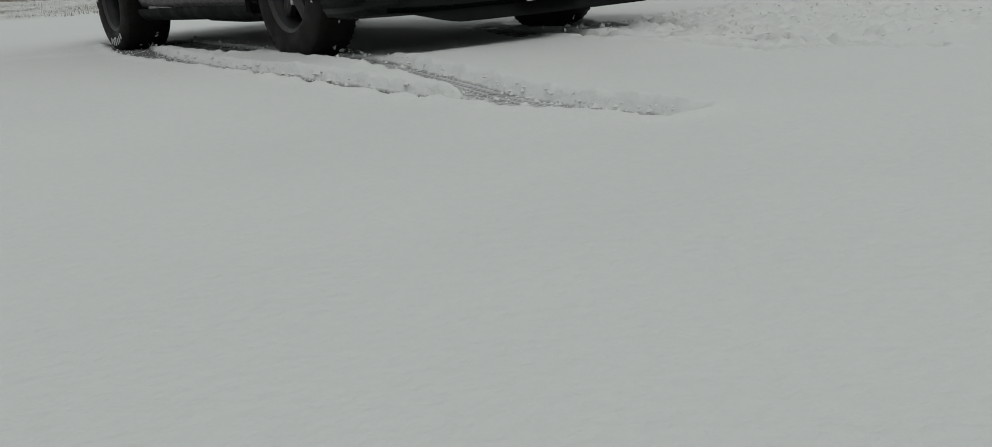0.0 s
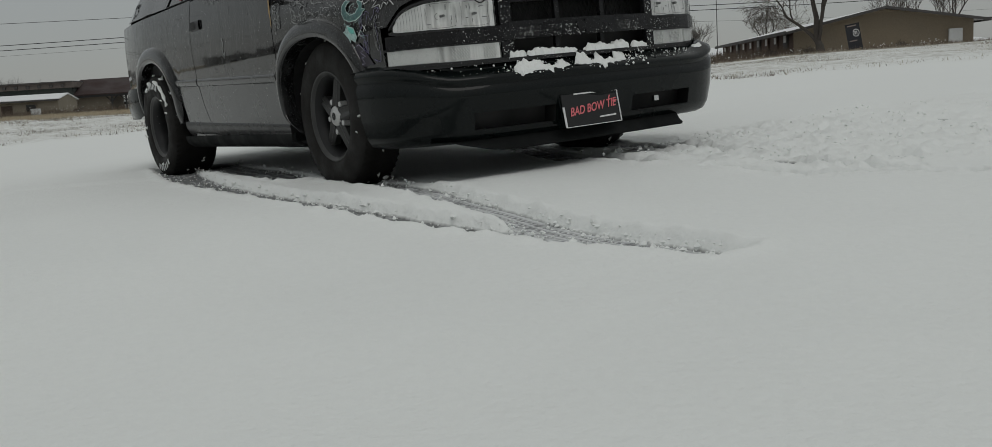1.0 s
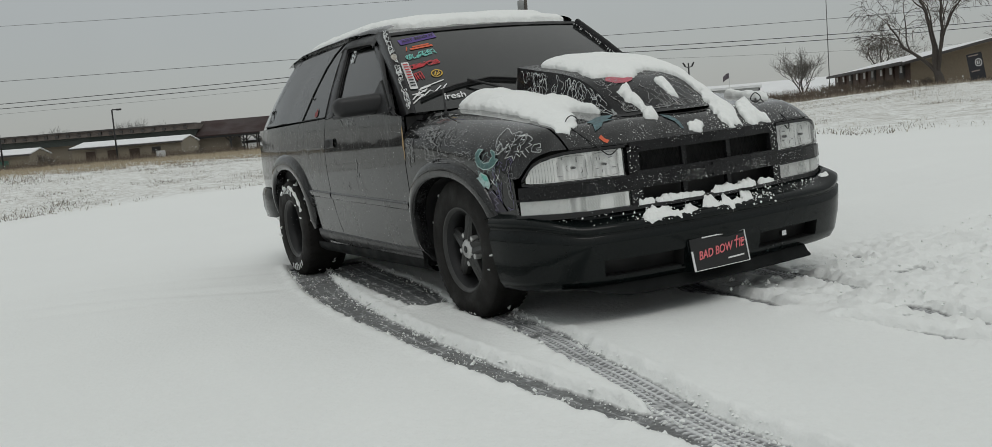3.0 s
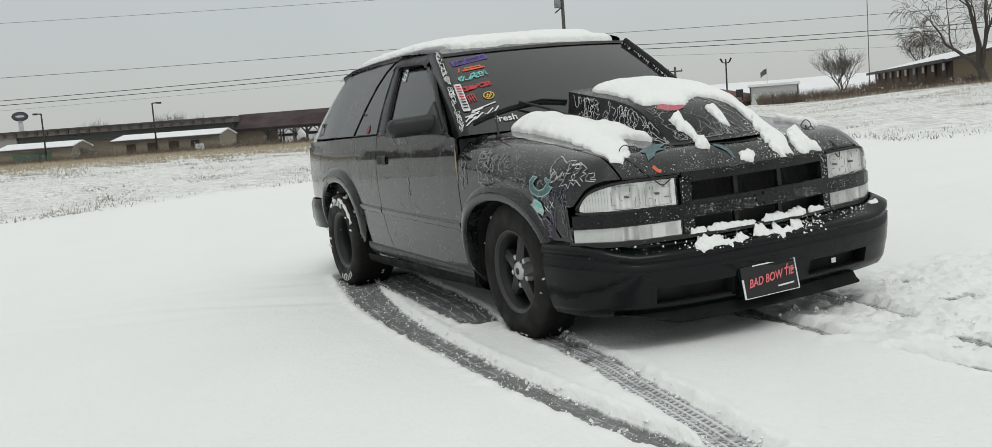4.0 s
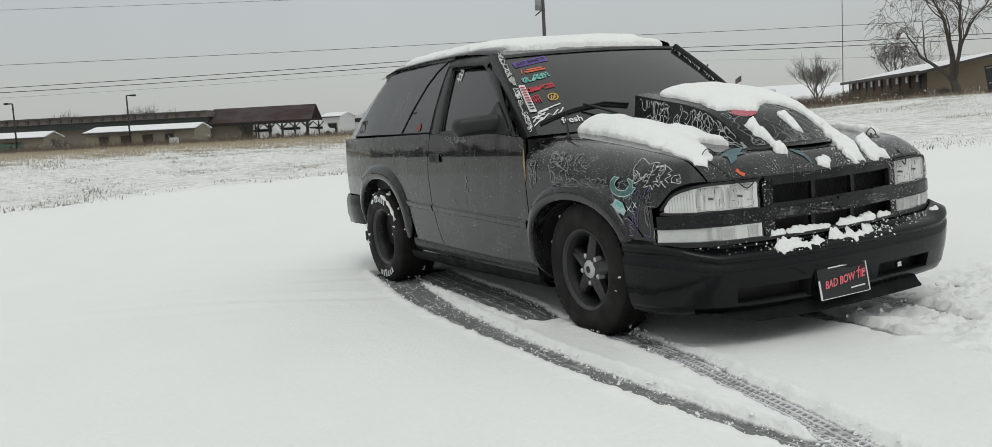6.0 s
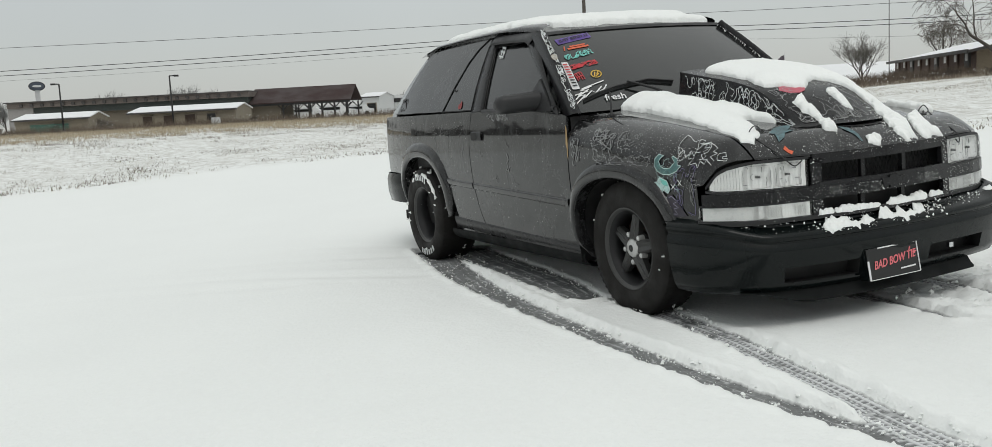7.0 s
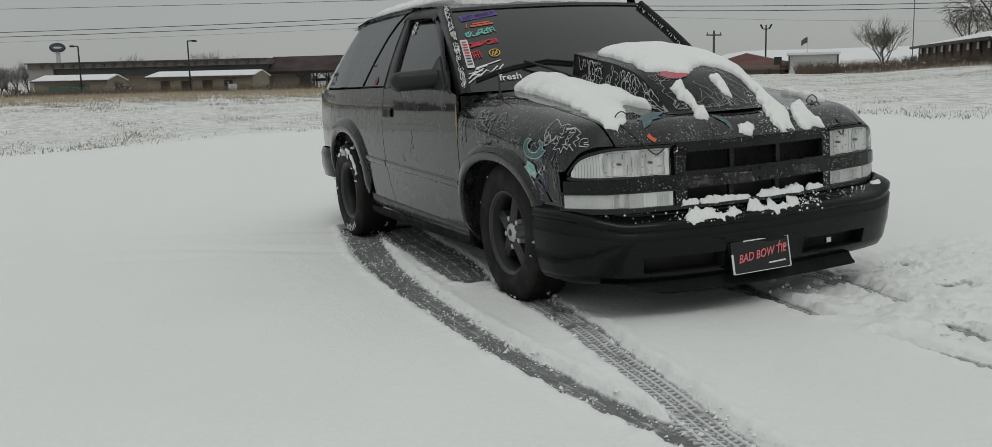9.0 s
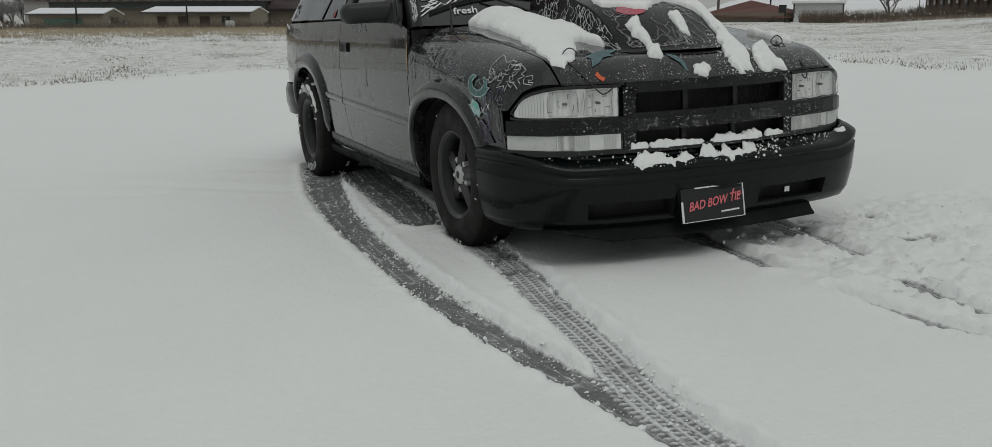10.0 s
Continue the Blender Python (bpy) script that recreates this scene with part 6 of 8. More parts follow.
def snow_patch(name, surf, lines, thick, res=0.010, rough=0.02, label="", soft=0.05, seed=0.0, clip=None, sink=0.006, swell=None, crumble=0.0):
    """Snow lying on a surface: thick along lines of (x, y, half width) or within outlines of (x, y), ragged at its edge."""
    flat = [p for l in lines for p in l]
    xs, ys = [p[0] for p in flat], [p[1] for p in flat]
    closed = len(flat[0]) == 2
    rs = 0.04 if closed else max(p[2] for p in flat) + 0.04
    gx_, gy_ = np.arange(min(xs) - rs, max(xs) + rs, res), np.arange(min(ys) - rs, max(ys) + rs, res)
    g, at = Geo(), {}
    depth = {}
    for i, x in enumerate(gx_):
        for j, y in enumerate(gy_):
            if clip and not clip(x, y):
                continue
            d = min(outline_d(x, y, l) for l in lines) if closed else min(seg_d(x, y, a, b) for l in lines for a, b in zip(l[:-1], l[1:]))
            d += rough * (nz_at(x, y, 14, seed) + (0.5 + crumble * sm(-0.40, -0.62, y)) * nz_at(x, y, 38, seed + 4) + crumble * sm(-0.40, -0.62, y) * nz_at(x, y, 80, seed + 5))
            depth[i, j] = d
    for (i, j), d in depth.items():
        if d < 0:
            x, y = gx_[i], gy_[j]
            h = 1.15 * thick * min(1, -d / soft) ** 0.5 * (1 + 0.14 * nz_at(x, y, 8, seed + 9) + (0.06 if thick > 0.04 else 0.55) * nz_at(x, y, 34, seed + 2) + (0 if thick > 0.04 else 0.55) * nz_at(x, y, 75, seed + 6))
            h *= swell(x, y) if swell else 1
            at[i, j] = len(g.v)
            g.v.append((x, y, surf(x, y) + 0.002 + h))
    rim = {}

    def low(i, j):
        if (i, j) not in rim:
            rim[i, j] = len(g.v)
            x, y, _ = g.v[at[i, j]]
            g.v.append((x, y, surf(x, y) - 0.004))
        return rim[i, j]

    faces = set()
    for (i, j) in at:
        q = [(i, j), (i + 1, j), (i + 1, j + 1), (i, j + 1)]
        if all(c in at for c in q):
            faces.add((i, j))
            g.f.append(tuple(at[c] for c in q))
    for (i, j) in faces:
        for (di, dj), a, b in (((0, -1), (i, j), (i + 1, j)), ((1, 0), (i + 1, j), (i + 1, j + 1)), ((0, 1), (i + 1, j + 1), (i, j + 1)), ((-1, 0), (i, j + 1), (i, j))):
            if (i + di, j + dj) not in faces:
                g.f.append((at[b], at[a], low(*a), low(*b)))
    # round off the steps of the grid
    P_ = np.array(g.v)
    E_ = np.array([(f[a], f[(a + 1) % 4]) for f in g.f for a in range(4)])
    cnt = np.bincount(E_[:, 0], minlength=len(P_)) + np.bincount(E_[:, 1], minlength=len(P_))
    for _ in range(9 if res > 0.005 else 3):
        acc = np.zeros_like(P_)
        np.add.at(acc, E_[:, 0], P_[E_[:, 1]])
        np.add.at(acc, E_[:, 1], P_[E_[:, 0]])
        P_ = 0.45 * P_ + 0.55 * acc / np.maximum(cnt, 1)[:, None]
    # crumbly fine relief
    amp = 0.0045 if thick < 0.04 else 0.0014
    for k in range(len(P_)):
        x, y, z = P_[k]
        P_[k, 2] += amp * (nz_at(x, y, 55, seed + 21) + 0.8 * nz_at(x, y, 110, seed + 23))
        P_[k, 0] += 0.8 * amp * nz_at(x, y, 70, seed + 25)
        P_[k, 1] += 0.8 * amp * nz_at(x, y, 70, seed + 27)
    # the skirt goes straight down from the rounded edge into the surface below
    for key, k in rim.items():
        x, y, _ = P_[at[key]]
        P_[k] = (x, y, surf(x, y) - sink)
    # loose crumbs go with the flecks; every clump is a thing of its own
    root = list(range(len(P_)))

    def find(k):
        while root[k] != k:
            root[k] = root[root[k]]
            k = root[k]
        return k

    for a, b in E_:
        root[find(a)] = find(b)
    clumps = {}
    for f in g.f:
        clumps.setdefault(find(f[0]), []).append(f)
    for fs in clumps.values():
        used = sorted({k for f in fs for k in f})
        num = {k: n for n, k in enumerate(used)}
        vv, ff = [tuple(P_[k]) for k in used], [tuple(num[k] for k in f) for f in fs]
        if len(used) < 60:
            o = len(CRUMBS.v)
            CRUMBS.v.extend(vv)
            CRUMBS.f.extend([tuple(o + k for k in f) for f in ff])
            continue
        ob = put(name, vv, ff, SNOWM, None, "", True)
        ob.matrix_world = LOT
        tagged(ob, label or "clump of fresh white snow lying on the black car", "snow")


SLAB = [(-0.545, 0.36), (-0.552, 0.0), (-0.580, -0.32), (-0.632, -0.61), (-0.645, -0.69), (-0.600, -0.740), (-0.530, -0.690), (-0.466, -0.610), (-0.410, -0.49), (-0.366, -0.40), (-0.352, -0.42), (-0.350, -0.47), (-0.335, -0.565), (-0.292, -0.565), (-0.292, -0.20), (-0.290, 0.25), (-0.27, 0.37), (-0.38, 0.445), (-0.49, 0.43)]
DRIFT = [(-0.225, 0.06), (-0.12, 0.13), (0.10, 0.165), (0.24, 0.11), (0.268, -0.10), (0.268, -0.35), (0.272, -0.50), (0.275, -0.62), (0.262, -0.72), (0.240, -0.80), (0.195, -0.885), (0.125, -0.890), (0.085, -0.835), (0.130, -0.745), (0.178, -0.625), (0.186, -0.53), (0.150, -0.43), (0.100, -0.375), (0.020, -0.435), (-0.060, -0.480), (-0.130, -0.435), (-0.240, -0.400), (-0.222, -0.23), (-0.205, -0.05)]
snow_patch("snow_patch", hood_surface, [SLAB], 0.042, 0.0075, 0.016, "thick white snow slab on the black hood beside the scoop", 0.09, 1, clip=lambda x, y: x < -0.285 or y > 0.20, swell=lambda x, y: lerp(0.85, 1.55, sm(-0.55, 0.15, y)) * lerp(0.85, 1.15, sm(-0.60, -0.32, x)) * (1 + 0.7 * sm(-0.38, -0.33, x) * sm(-0.05, -0.3, y)))
snow_patch("snow_patch", hood_surface, [DRIFT], 0.044, 0.0075, 0.018, "rounded white snow drift on the hood scoop", 0.08, 3, crumble=0.9)
snow_patch("snow_patch", hood_surface, [[(-0.215, -0.545), (-0.142, -0.535), (-0.155, -0.63), (-0.158, -0.71), (-0.168, -0.79), (-0.208, -0.815), (-0.228, -0.76), (-0.202, -0.67), (-0.215, -0.605)]], 0.024, 0.005, 0.022, "slid streak of snow on the scoop's ramp", 0.022, 5)
snow_patch("snow_patch", hood_surface, [[(0.020, -0.525), (0.088, -0.515), (0.058, -0.615), (0.024, -0.690), (0.000, -0.66), (-0.010, -0.597)]], 0.018, 0.005, 0.010, "thin streak of snow on the scoop's ramp", 0.02, 7)
snow_patch("snow_patch", hood_surface, [[(0.300, -0.740), (0.368, -0.722), (0.378, -0.800), (0.385, -0.852), (0.295, -0.885), (0.235, -0.872), (0.258, -0.80)]], 0.026, 0.005, 0.026, "clump of snow on the hood's front edge", 0.03, 9)
snow_patch("snow_patch", hood_surface, [[(-0.085, -0.840), (-0.027, -0.848), (-0.002, -0.872), (-0.045, -0.890), (-0.092, -0.872)]], 0.018, 0.004, 0.02, "small clump of snow on the hood's front edge", 0.02, 11)
snow_patch("snow_patch", hood_surface, [[(0.575, -0.40, 0.03), (0.60, -0.60, 0.035)]], 0.03, 0.0075, 0.02, "snow on the far corner of the hood", 0.03, 13)


def roof_surface(x, y):
    return roof_z(y) - 0.035 * abs(x / 0.62) ** 3


snow_patch("snow_patch", roof_surface, [[(0.0, 1.36, 0.40), (0.0, 2.30, 0.44)], [(-0.25, 1.30, 0.30), (-0.25, 2.40, 0.32)], [(0.25, 1.30, 0.32), (0.25, 2.40, 0.32)], [(-0.36, 1.02, 0.05), (0.54, 1.00, 0.06)], [(-0.42, 1.30, 0.16), (-0.42, 2.50, 0.14)], [(0.42, 1.22, 0.16), (0.42, 2.50, 0.14)]], 0.046, 0.014, 0.034, "thick white snow covering the roof", 0.06, 15, sink=0.03)


def rail_surface(x, y):
    return 0.509


def bumper_ledge(x, y):
    a, b = plan_bumper(max(-0.868, min(0.868, x))) + 0.03, plan_front(max(-0.84, min(0.84, x)))
    return lerp(0.452, 0.498, max(0, min(1, (y - a) / max(0.02, b - a)))) if y > a else 0.452 - (a - y) * 0.6


def along(xs, fy, r):
    return [(x, fy(x), r * (0.7 + 0.6 * abs(nz_at(x, 0, 9, 77)))) for x in xs]


snow_patch("snow_patch", rail_surface, [along(np.linspace(-0.30, 0.22, 14), lambda x: plan_front(x) - 0.002, 0.018)], 0.020, 0.0035, 0.024, "ridge of wet snow on the grille's lower rail", 0.024, 17)
snow_patch("snow_patch", rail_surface, [along(np.linspace(-0.38, -0.32, 3), lambda x: plan_front(x) - 0.004, 0.010), along(np.linspace(0.26, 0.42, 5), lambda x: plan_front(x) - 0.004, 0.008)], 0.018, 0.005, 0.014, "bits of wet snow on the grille's lower rail", 0.012, 19)
snow_patch("snow_patch", bumper_ledge, [along(np.linspace(-0.37, -0.24, 5), lambda x: plan_bumper(x) + 0.020, 0.022), along(np.linspace(-0.22, 0.18, 12), lambda x: plan_bumper(x) + 0.026, 0.0175)], 0.015, 0.0035, 0.030, "lumpy wet snow on the bumper's ledge", 0.022, 21)
snow_patch("snow_patch", bumper_ledge, [along(np.linspace(0.70, 0.79, 4), lambda x: plan_bumper(x) + 0.05, 0.028)], 0.030, 0.006, 0.018, "clump of snow on the bumper's corner", 0.02, 23)

# wet flakes clinging to hood edge, grille and bumper
rng = random.Random(71)
sg = Geo()


def fleck(p, r):
    o = len(sg.v)
    p = Vector(p)
    sg.v.extend([p + Vector(d) * r * rng.uniform(0.35, 1.6) for d in ((1, 0, 0), (-1, 0, 0), (0, 1, 0), (0, -1, 0), (0, 0, 1), (0, 0, -1))])
    sg.f.extend([tuple(o + i for i in f) for f in ((0, 2, 4), (2, 1, 4), (1, 3, 4), (3, 0, 4), (2, 0, 5), (1, 2, 5), (3, 1, 5), (0, 3, 5))])


for _ in range(2000):
    x = rng.uniform(-0.62, 0.62)
    y = plan_front(x) + 0.01 + abs(rng.gauss(0, 0.08))
    if nz_at(x, y, 11, 3) + 0.5 * nz_at(x, y, 31, 4) < rng.uniform(-0.25, 0.35):
        continue
    fleck((x, y, hood_surface(x, y) + 0.001), rng.choice([0.0006, 0.0007, 0.0008, 0.0010, 0.0010, 0.0013, 0.0013, 0.0017, 0.0022]))
for _ in range(1700):
    x = rng.uniform(-0.80, 0.80) if rng.random() < 0.7 else rng.uniform(-0.40, 0.40)
    z = rng.choice([rng.uniform(0.575, 0.622)] * 3 + [rng.uniform(0.745, 0.766), rng.uniform(0.49, 0.508)])
    if nz_at(x, z, 9, 5) + 0.6 * nz_at(x, z, 26, 6) < rng.uniform(-0.4, 0.3) or abs(x) > 0.42 and z > 0.70 or abs(x) > rng.uniform(0.52, 0.70):
        continue
    fleck(face_pt(x, z, 0.012 if 0.57 < z < 0.63 else 0.006), rng.choice([0.0006, 0.0007, 0.0008, 0.0009, 0.0011, 0.0013, 0.0016, 0.0022]))
# crumbled snow round the tail of the drift and along the lower ridges
for _ in range(900):
    t_ = rng.random()
    x, y = lerp(0.25, 0.15, t_) + rng.gauss(0, 0.055), lerp(-0.60, -0.90, t_) + rng.gauss(0, 0.03)
    if y < plan_front(x) + 0.01 or nz_at(x, y, 24, 43) < rng.uniform(-0.3, 0.4):
        continue
    fleck((x, y, hood_surface(x, y) + 0.002), min(0.008, 0.0026 * math.exp(rng.gauss(0, 0.5))))
for _ in range(520):
    x = rng.uniform(-0.42, 0.30)
    y = plan_bumper(x) + 0.024 + rng.gauss(0, 0.014)
    if nz_at(x, y, 20, 45) < rng.uniform(-0.3, 0.3):
        continue
    fleck((x, y, bumper_ledge(x, y) + 0.002), min(0.008, 0.0028 * math.exp(rng.gauss(0, 0.5))))
for _ in range(160):
    s_ = rng.choice((-1, 1))
    fleck(face_pt(s_ * rng.uniform(0.362, 0.41), rng.uniform(0.51, 0.745), 0.006), rng.choice([0.0015, 0.0022, 0.003]))
for _ in range(300):
    x = rng.uniform(-0.8, 0.8)
    y = plan_bumper(x) + 0.02 + rng.random() * 0.05
    fleck((x, y, bumper_ledge(x, y) + 0.002), rng.choice([0.0015, 0.0022, 0.003, 0.005]))
for _ in range(1500):
    y = rng.uniform(-0.55, 0.4)
    fleck(fender_surf(y, rng.random() ** 0.7 * 1.2, 0.0008), rng.choice([0.0005, 0.0006, 0.0008, 0.0010]))
for _ in range(1800):
    x, y = rng.uniform(-0.62, 0.62), rng.uniform(-0.80, 0.25)
    fleck((x, y, hood_surface(x, y) + 0.0008), rng.choice([0.0005, 0.0006, 0.0008, 0.0011]))
for _ in range(900):
    y, z = rng.uniform(0.45, 3.2), rng.uniform(0.35, 1.04)
    fleck((-side_x(y, z) - 0.0008, y, z), rng.choice([0.0005, 0.0007, 0.0010, 0.0014]))
off = len(sg.v)
sg.v.extend(CRUMBS.v)
sg.f.extend([tuple(off + k for k in f) for f in CRUMBS.f])
ob = sg.obj("snow_flecks", SNOWM, None, "", False)
ob.matrix_world = LOT
tagged(ob, "wet snow flecks clinging to the black nose of the car", "snow", kind="stuff")

# ---- pressed tread in the tyre tracks ----
SLUSH = mat("wet_slush_on_asphalt", (0.155, 0.16, 0.16), 0.55, 0, 0.5, 9, 70, 0.4, 120, spec=0.35)


def slush_mat():
    nt = SLUSH.node_tree
    b = nt.nodes["Principled BSDF"]
    at = nt.nodes.new("ShaderNodeAttribute")
    at.attribute_name = "snowy"
    mx = nt.nodes.new("ShaderNodeMix")
    mx.data_type = "RGBA"
    old = b.inputs["Base Color"].links[0].from_socket
    nt.links.new(at.outputs["Fac"], mx.inputs["Factor"])
    nt.links.new(old, mx.inputs["A"])
    mx.inputs["B"].default_value = (0.70, 0.71, 0.72, 1)
    nt.links.new(mx.outputs["Result"], b.inputs["Base Color"])


slush_mat()


def tread_strip(track, label, kind=0, snowiness=0.4, seed=0):
    q = dense(track, 0.006)
    d = np.gradient(q[:, :2], axis=0)
    d /= np.linalg.norm(d, axis=1)[:, None]
    nrm = np.stack([-d[:, 1], d[:, 0]], 1)
    n = len(q)
    cross = np.linspace(-1, 1, 61 if max(w for _, _, w in track) > 0.1 else 37)
    verts, val = [], []
    for i in range(n):
        s = i * 0.006
        for c in cross:
            x, y = q[i, :2] + nrm[i] * c * (q[i, 2] + 0.022)
            # blocks: staggered chevron cross-grooves and long ribs
            if kind == 0:
                ph = (s + 0.028 * abs(c) + (0.012 if c > 0 else 0)) / 0.030
                groove = abs((ph % 1) - 0.5) < 0.15
                rib = min(abs(c - k) for k in (-0.62, -0.2, 0.2, 0.62)) < 0.075
            else:
                # lengthwise ribs, with cross-cuts only where the print stayed crisp
                groove = abs(((s + 0.05 * abs(c) + 0.012 * nz_at(x, y, 9, 11)) / 0.046 % 1) - 0.5) < 0.09 and nz_at(x, y, 4, seed + 15) > 0.15
                rib = min(abs(c - k + 0.05 * nz_at(x, y, 6, 3)) for k in (-0.66, -0.24, 0.22, 0.64)) < 0.045 + 0.03 * nz_at(x, y, 17, seed + 17)
            patchy = nz_at(x, y, 7, seed) * 0.7 + nz_at(x, y, 26, seed + 3) * 0.5 + (lerp(0.10, snowiness + 0.1, min(1, i / n * 1.5)) if kind == 0 else snowiness)
            fade = sm(-0.35, 0.45, patchy)
            up = ((1.0 if groove or rib else 0.0) if kind == 0 else (0.75 if rib else 0.45 if groove else 0.0)) * fade
            up = max(up, sm(0.25, 0.6, nz_at(x, y, 30, seed + 8) + snowiness * 0.3 - 0.05) * 0.6)
            # towards the tip of the track the print is whiter
            z = 0.0065 + 0.0050 * up + 0.0012 * nz_at(x, y, 90, seed) - 0.004 * sm(0.93, 1.0, abs(c))
            verts.append((x, y, z - dip(y)))
            val.append(min(1, up * 0.85 + 0.10 * fade))
    faces = []
    m = len(cross)
    for i in range(n - 1):
        for j in range(m - 1):
            a = i * m + j
            faces.append((a, a + 1, a + m + 1, a + m))
    ob = put("tyre_track", verts, faces, SLUSH, None, "", True)
    at = ob.data.attributes.new("snowy", "FLOAT", "POINT")
    at.data.foreach_set("value", np.array(val, dtype=np.float32))
    ob.matrix_world = LOT
    return tagged(ob, label, "tyre track", kind="structure")


tread_strip(TRACK_REAR, "long curved tyre track of grey slush pressed into snow", 1, -0.10, 1)
tread_strip(TRACK_FRONT, "tyre track with a crisp chevron tread print in snow", 0, 0.42, 2)
tread_strip(TRACK_OLD, "broad ribbed tyre track of slush beside the car", 1, 0.10, 3)
tread_strip(TRACK_FAR_A, "short tyre track in trodden snow", 0, 0.1, 4)
tread_strip(TRACK_FAR_B, "short tyre track in trodden snow", 0, 0.4, 5)
tread_strip(TRACK_FAR_C, "narrow half-buried tyre rut in thrown snow", 1, 0.5, 6)
tread_strip(TRACK_FAR_D, "narrow half-buried tyre rut in thrown snow", 1, 0.5, 7)

# loose crumbs of snow fallen on and beside the tracks
rng = random.Random(143)
cg = Geo()


def crumb(x, y, z, r):
    o = len(cg.v)
    c = Vector((x, y, z + 0.3 * r - dip(y)))
    cg.v.extend([c + Vector(e_) * r * rng.uniform(0.5, 1.5) for e_ in ((1, 0, 0), (-1, 0, 0), (0, 1, 0), (0, -1, 0), (0, 0, 0.8), (0, 0, -0.8))])
    cg.f.extend([tuple(o + k for k in f) for f in ((0, 2, 4), (2, 1, 4), (1, 3, 4), (3, 0, 4), (2, 0, 5), (1, 2, 5), (3, 1, 5), (0, 3, 5))])


for tr, fallen, edge in ((TRACK_REAR, 1400, 1700), (TRACK_FRONT, 400, 1000), (TRACK_OLD, 420, 400)):
    q = dense(tr, 0.02)
    d = np.gradient(q[:, :2], axis=0)
    d /= np.linalg.norm(d, axis=1)[:, None]
    for k in range(fallen + edge):
        i = rng.randrange(len(q))
        side = rng.choice((-1, 1))
        c = rng.uniform(-0.95, 0.95) if k < fallen else side * (1.0 + rng.gauss(-0.02, 0.09))
        x, y = q[i, 0] - d[i, 1] * c * q[i, 2], q[i, 1] + d[i, 0] * c * q[i, 2]
        if nz_at(x, y, 6, 37) + 0.5 * nz_at(x, y, 19, 39) < rng.uniform(-0.5, 0.3):
            continue
        r = min(0.013, 0.0022 * math.exp(rng.gauss(0, 0.55)) * (1 if k < fallen else 1.7))
        crumb(x, y, 0.010 if abs(c) < 0.93 else lerp(0.012, SNOW_H, sm(0.93, 1.15, abs(c))), r)
for _ in range(700):
    x, y = rng.uniform(0.1, 2.6), rng.uniform(-2.1, -0.5)
    if nz_at(x, y, 3, 41) < rng.uniform(-0.2, 0.3):
        continue
    crumb(x, y, SNOW_H + 0.006, min(0.016, 0.005 * math.exp(rng.gauss(0, 0.5))))
ob = cg.obj("snow_crumbs", SNOWM, None, "", False)
ob.matrix_world = LOT
tagged(ob, "loose crumbs of snow along the tyre tracks", "snow", kind="stuff")


# ---- far surroundings; places by direction and distance from the camera's stand ----
def at_az(az, d, z=None):
    x, y = -2.9 + d * math.sin(radians(az)), -4.05 + d * math.cos(radians(az))
    return Vector((x, y, field_z(x, y) if z is None else z))


STUCCO = mat("tan_stucco_wall", (0.25, 0.218, 0.168), 0.85, 0, 0.12, 0.6, 12, 0.1, 30)
STUCCO_D = mat("dark_tan_wall", (0.21, 0.18, 0.14), 0.85, 0, 0.12, 0.6, 12, 0.1, 30)
BRICK = mat("dark_red_brown_brick", (0.085, 0.055, 0.045), 0.9, 0, 0.25, 1.0, 14, 0.2, 20)
ROOF_S = mat("snow_covered_roof", (0.80, 0.81, 0.82), 0.8, 0, 0.05, 0.5, 6)
ROOF_D = mat("dark_fascia", (0.075, 0.07, 0.068), 0.8, 0, 0.2, 1, 10)
ROOF_R = mat("rusty_red_steel", (0.034, 0.018, 0.017), 0.8, 0, 0.3, 0.5, 6)
STEEL_D = mat("dark_steel", (0.03, 0.03, 0.03), 0.6, 0.3, 0.2, 3, 20)
WIN_D = mat("dark_window", (0.02, 0.02, 0.02), 0.2)
WIN_L = mat("pale_window", (0.50, 0.50, 0.48), 0.4)
DOOR_B = mat("brown_boarded_opening", (0.045, 0.03, 0.022), 0.8)
GREEN = mat("green_panel", (0.06, 0.14, 0.11), 0.7)
WHITE_W = mat("white_siding", (0.62, 0.63, 0.63), 0.7, 0, 0.08, 0.5, 8)
BARK = mat("grey_brown_bark", (0.07, 0.06, 0.052), 0.95, 0, 0.3, 2, 20, 0.4, 20)
TWIG = mat("thin_brown_twigs", (0.085, 0.07, 0.058), 0.95, 0, 0.3, 2, 20)
LEAF = mat("dead_brown_leaves", (0.10, 0.075, 0.055), 0.9, 0, 0.3, 2, 20)
GRASS = mat("dry_tan_grass", (0.40, 0.335, 0.235), 0.95, 0, 0.3, 0.4, 9)
WEED = mat("dark_dead_weeds", (0.13, 0.10, 0.075), 0.95, 0, 0.35, 0.5, 9)
FIELD_WEED = mat("grey_brown_field_stubble", (0.20, 0.175, 0.145), 0.95, 0, 0.35, 0.5, 9)
BLUE = mat("faded_blue_sign", (0.06, 0.075, 0.10), 0.5)
WIRE = mat("black_cable", (0.03, 0.03, 0.03), 0.7)
WOOD_P = mat("weathered_pole", (0.09, 0.08, 0.07), 0.9)
RED_H = mat("dull_red_roof", (0.12, 0.05, 0.042), 0.8)
NAVY = mat("navy_sign_face", (0.013, 0.014, 0.019), 0.5)


